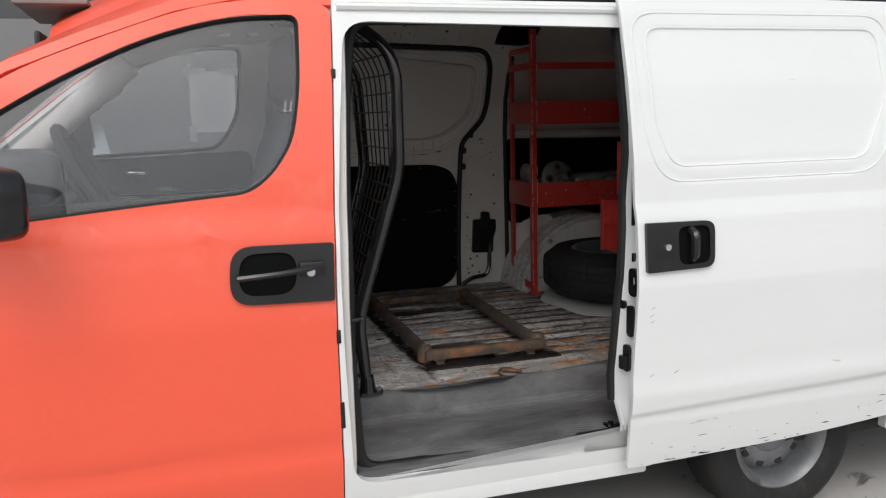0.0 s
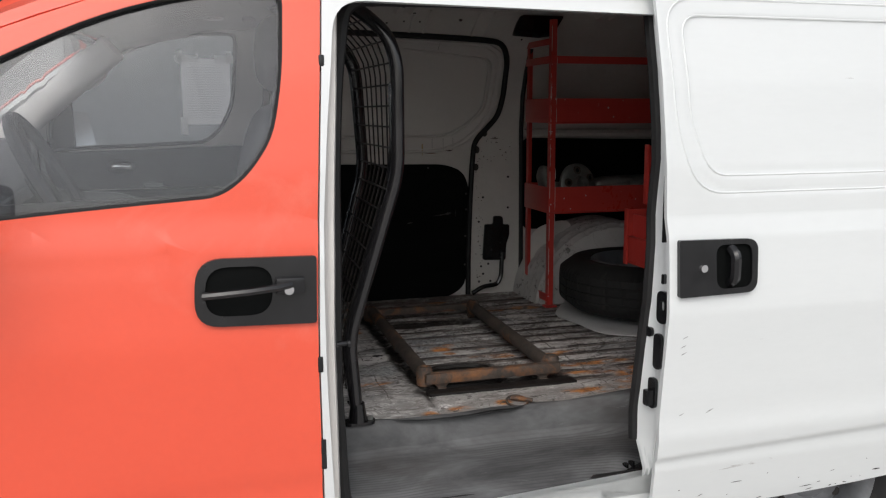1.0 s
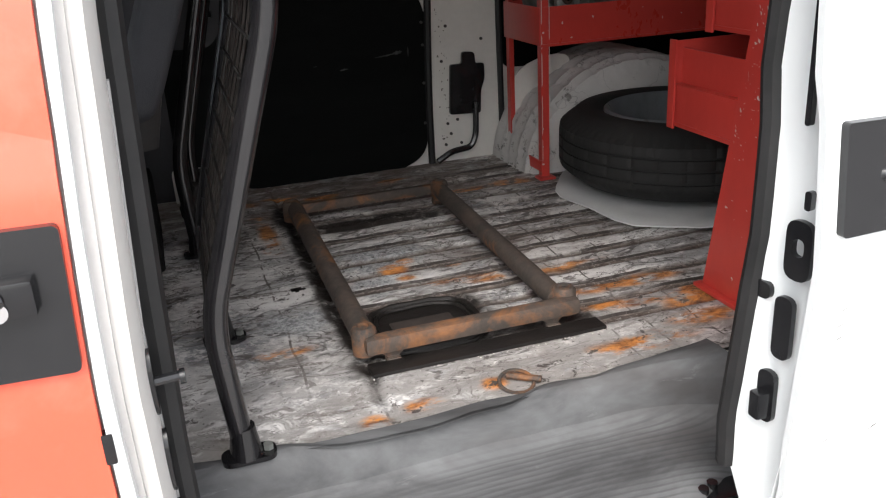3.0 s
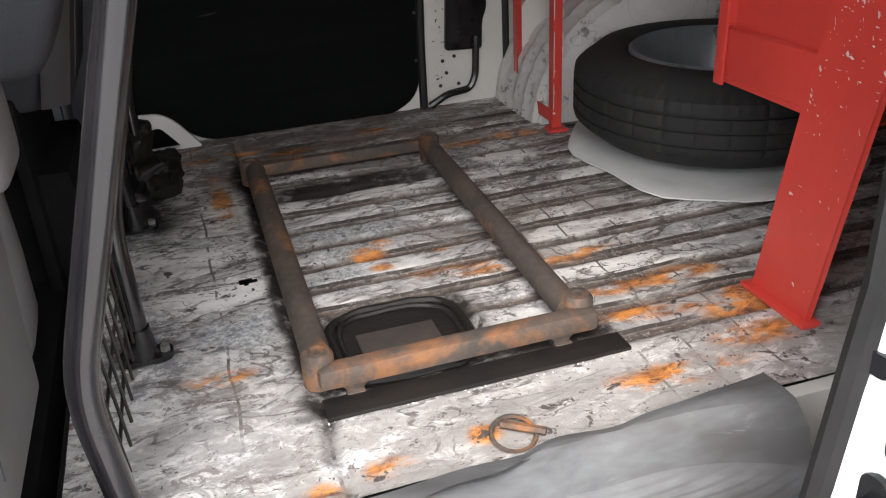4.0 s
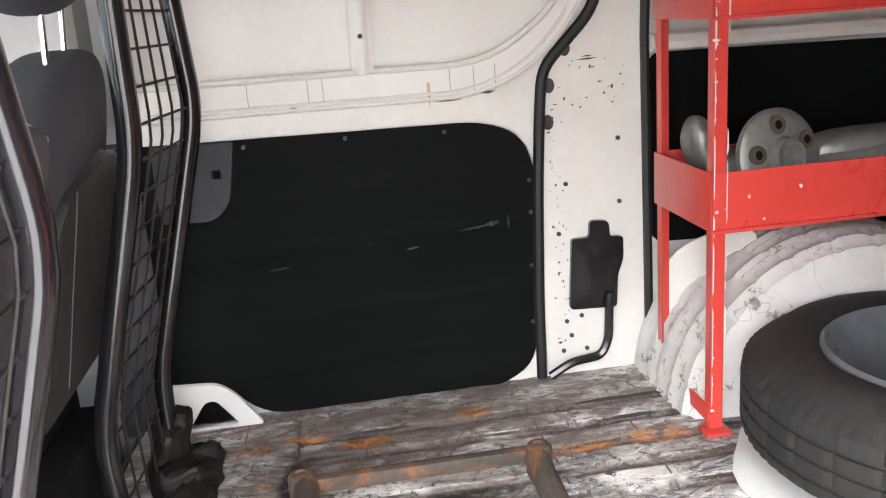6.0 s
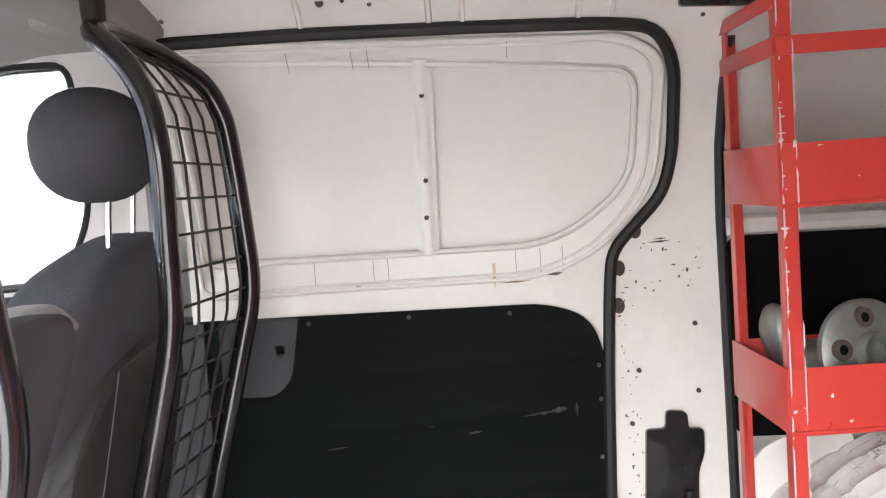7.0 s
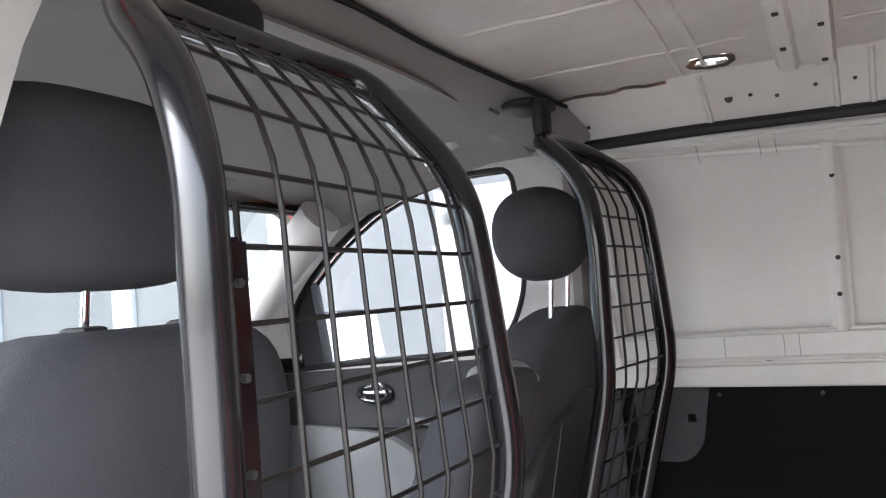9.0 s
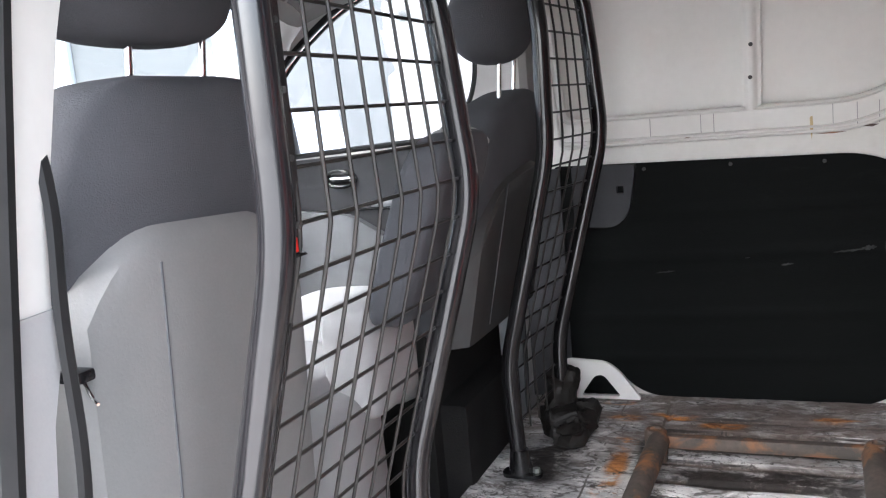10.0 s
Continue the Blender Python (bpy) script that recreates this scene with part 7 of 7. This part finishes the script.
for y1, z0, z1 in ((2.830, 0.925, 1.105), (2.710, 1.140, 1.322), (2.66, 1.42, 1.55)):
    y0 = 2.57 + lean(z0)
    tr = part("shelf_tray", boxes(((1.452, y0, z0 + 0.006), (2.35, y1 - 0.004, z0 + 0.010)), bevel=0.0), RED, rl)
    zm = (z0 + z1) / 2
    b = boxes(((1.452, y1 - 0.004, z0), (2.35, y1, z1)), bevel=0.001)
    box(b, (1.454, y1 - 0.001, zm - 0.004), (2.35, y1 + 0.004, zm + 0.002), 0.001, 1)
    part("front_lip", b, RED, tr)
    b = boxes(((1.454, y0, z0), (1.458, y1 - 0.006, zm)), bevel=0.001)
    box(b, (1.456, y0, zm - 0.003), (1.478, y1 - 0.006, zm + 0.001), 0.001, 1)
    box(b, (1.474, y0, zm), (1.478, y1 - 0.006, z1 - 0.015), 0.001, 1)
    part("end_lip", b, RED, tr)
    part("corner_strip", boxes(((1.446, y1 - 0.020, z0 - 0.004), (1.4515, y1 + 0.003, z1 + 0.004)), bevel=0.001), RED, tr)
part("post", angle_post(bmesh.new(), 2.35, 2.50, LOAD + 0.012, 1.70, -1, -1), RED, rl)

# ---- spare wheel on a white sheet ----
SW = Vector((1.785, 3.285, LOAD + 0.045))
b = bmesh.new()
NU, NR = 44, 30
vs = []
for i in range(NU):
    a = 2 * math.pi * i / NU
    r = 0.345 + 0.02 * noise.noise(Vector((math.cos(a) * 2, math.sin(a) * 2, 1))) + 0.030 * math.exp(-((a - 3.83) / 0.25) ** 2) + 0.030 * math.exp(-((a - 4.3) / 0.35) ** 2)
    if math.sin(a) > 0.55:
        r = min(r, 0.33 / math.sin(a))
    vs.append([b.verts.new((SW.x + r * k / 12 * math.cos(a), SW.y + r * k / 12 * math.sin(a), LOAD + 0.012 + (0.030 * abs(noise.noise(Vector((3.2 * math.cos(a) * k / 6, 3.2 * math.sin(a) * k / 6, 2)))) * (1.0 if k < 12 else 0.2) if k > 10 else 0.004))) for k in range(3, 13)])
for i in range(NU):
    p, q = vs[i], vs[(i + 1) % NU]
    for k in range(9):
        b.faces.new((p[k], q[k], q[k + 1], p[k + 1]))
tagged(part("cotton_sheet", thicken(b, (0, 0, 0.003)), CLOTH), "rumpled white cotton sheet under the spare wheel", "sheet")
sp = thing("spare_wheel", SW, "worn black tyre on a silver steel rim lying flat", "wheel")
R = 0.338
prof = [(0.205, 0.022), (0.225, 0.006), (0.255, 0.0), (0.285, 0.006), (0.305, 0.022), (0.322, 0.034), (R - 0.003, 0.046)]
for z in (0.068, 0.100, 0.132):
    prof += [(R, z - 0.010), (R, z - 0.004), (R - 0.006, z - 0.003), (R - 0.006, z + 0.003), (R, z + 0.004)]
prof += [(R - 0.003, 0.159), (0.322, 0.171), (0.305, 0.183), (0.285, 0.199), (0.255, 0.205), (0.225, 0.199), (0.205, 0.183), (0.200, 0.10)]
b = bmesh.new()
seg = 240
rings = []
for r, z in prof:
    ring = []
    for i in range(seg):
        rr = r
        if 0.031 < z < 0.050 or 0.155 < z < 0.173:
            rr -= 0.0045 if i % 3 == 0 else 0.0
        elif 0.05 <= z <= 0.155 and r > R - 0.004 and i % 8 == 0:
            rr -= 0.004
        ring.append(b.verts.new((SW.x + rr * math.cos(2 * math.pi * i / seg), SW.y + rr * math.sin(2 * math.pi * i / seg), SW.z + z)))
    rings.append(ring)
for k in range(len(rings)):
    p, q = rings[k], rings[(k + 1) % len(rings)]
    for i in range(seg):
        b.faces.new((p[i], p[(i + 1) % seg], q[(i + 1) % seg], q[i]))
part("tyre", b, TYRE, sp, "worn black tyre with block tread", smooth=30)
b = bmesh.new()
lathe(b, [(0.212, 0.194), (0.205, 0.200), (0.197, 0.192), (0.190, 0.170), (0.178, 0.158), (0.172, 0.100), (0.150, 0.070), (0.120, 0.086), (0.090, 0.090), (0.060, 0.074), (0.032, 0.072), (0.030, 0.060), (0.060, 0.060), (0.14, 0.055), (0.185, 0.060), (0.190, 0.020), (0.212, 0.010)], Matrix.Translation(SW), 64)
rim = part("rim", b, STEEL, sp, "dull silver steel rim")
for k in range(5):
    a = 2 * math.pi * k / 5 + 0.3
    part("bolt_hole", disc(bmesh.new(), Matrix.Translation(SW + Vector((0.075 * math.cos(a), 0.075 * math.sin(a), 0.084))), 0.008, 0.004, 10), HARDBOARD, rim)
for k in range(10):
    a = 2 * math.pi * k / 10
    part("vent_hole", disc(bmesh.new(), Matrix.Translation(SW + Vector((0.135 * math.cos(a), 0.135 * math.sin(a), 0.080))) @ Matrix.Rotation(a, 4, "Z") @ Matrix.Diagonal((0.8, 1.3, 1, 1)), 0.012, 0.006, 10), HARDBOARD, rim)

# ---- cast parts on the lower shelf ----
ZS = 1.012 + 0.014
hub = thing("wheel_hub", (1.64, 3.64, ZS), "dull grey cast wheel hub on the red shelf", "machine part")
m = Matrix.Translation((1.645, 3.615, ZS + 0.094)) @ Matrix.Rotation(radians(78), 4, "X") @ Matrix.Rotation(radians(14), 4, "Y")
b = bmesh.new()
lathe(b, [(0.001, 0.008), (0.024, 0.008), (0.027, 0.030), (0.033, 0.032), (0.038, 0.012), (0.064, 0.012), (0.088, 0.006), (0.094, 0.000), (0.094, -0.012), (0.060, -0.014), (0.050, -0.05), (0.001, -0.052)], m, 36)
part("flange", b, CAST, hub)
for k in range(5):
    a = 2 * math.pi * k / 5 + 0.5
    q = m @ Matrix.Translation((0.062 * math.cos(a), 0.062 * math.sin(a), 0.012))
    b = bmesh.new()
    lathe(b, [(0.009, 0.004), (0.017, 0.004), (0.019, -0.004), (0.009, -0.004)], q, 16)
    ring = part("stud_ring", b, RUSTY, hub)
    part("stud_hole", disc(bmesh.new(), q, 0.010, 0.004, 12), HARDBOARD, ring)
b = bmesh.new()
tube(b, fillet([(1.72, 3.64, ZS + 0.045), (1.82, 3.65, ZS + 0.075), (1.97, 3.64, ZS + 0.085), (2.12, 3.66, ZS + 0.06), (2.22, 3.67, ZS + 0.04)], 0.05), 0.034, 10)
soft_block(b, (1.735, 3.62, ZS), (2.30, 3.74, ZS + 0.125), 5)
soft_block(b, (1.88, 3.59, ZS), (2.04, 3.71, ZS + 0.12), 3)
disc(b, Matrix.Translation((1.95, 3.59, ZS + 0.07)) @ Matrix.Rotation(radians(90), 4, "X"), 0.03, 0.02, 14)
tagged(part("axle_housing", b, CAST), "long grey cast axle housing lying on the red shelf", "machine part")
b = bmesh.new()
soft_block(b, (1.495, 3.655, ZS), (1.545, 3.755, ZS + 0.175), 2.6, 16, 24, bend=lambda q: Vector((q.x + 0.35 * max(0.0, ZS + 0.12 - q.z), q.y, q.z)))
soft_block(b, (1.53, 3.65, ZS), (1.66, 3.765, ZS + 0.100), 4.0, 14, 22)
tagged(part("steering_knuckle", b, CAST), "grey cast steering knuckle on the red shelf", "machine part")
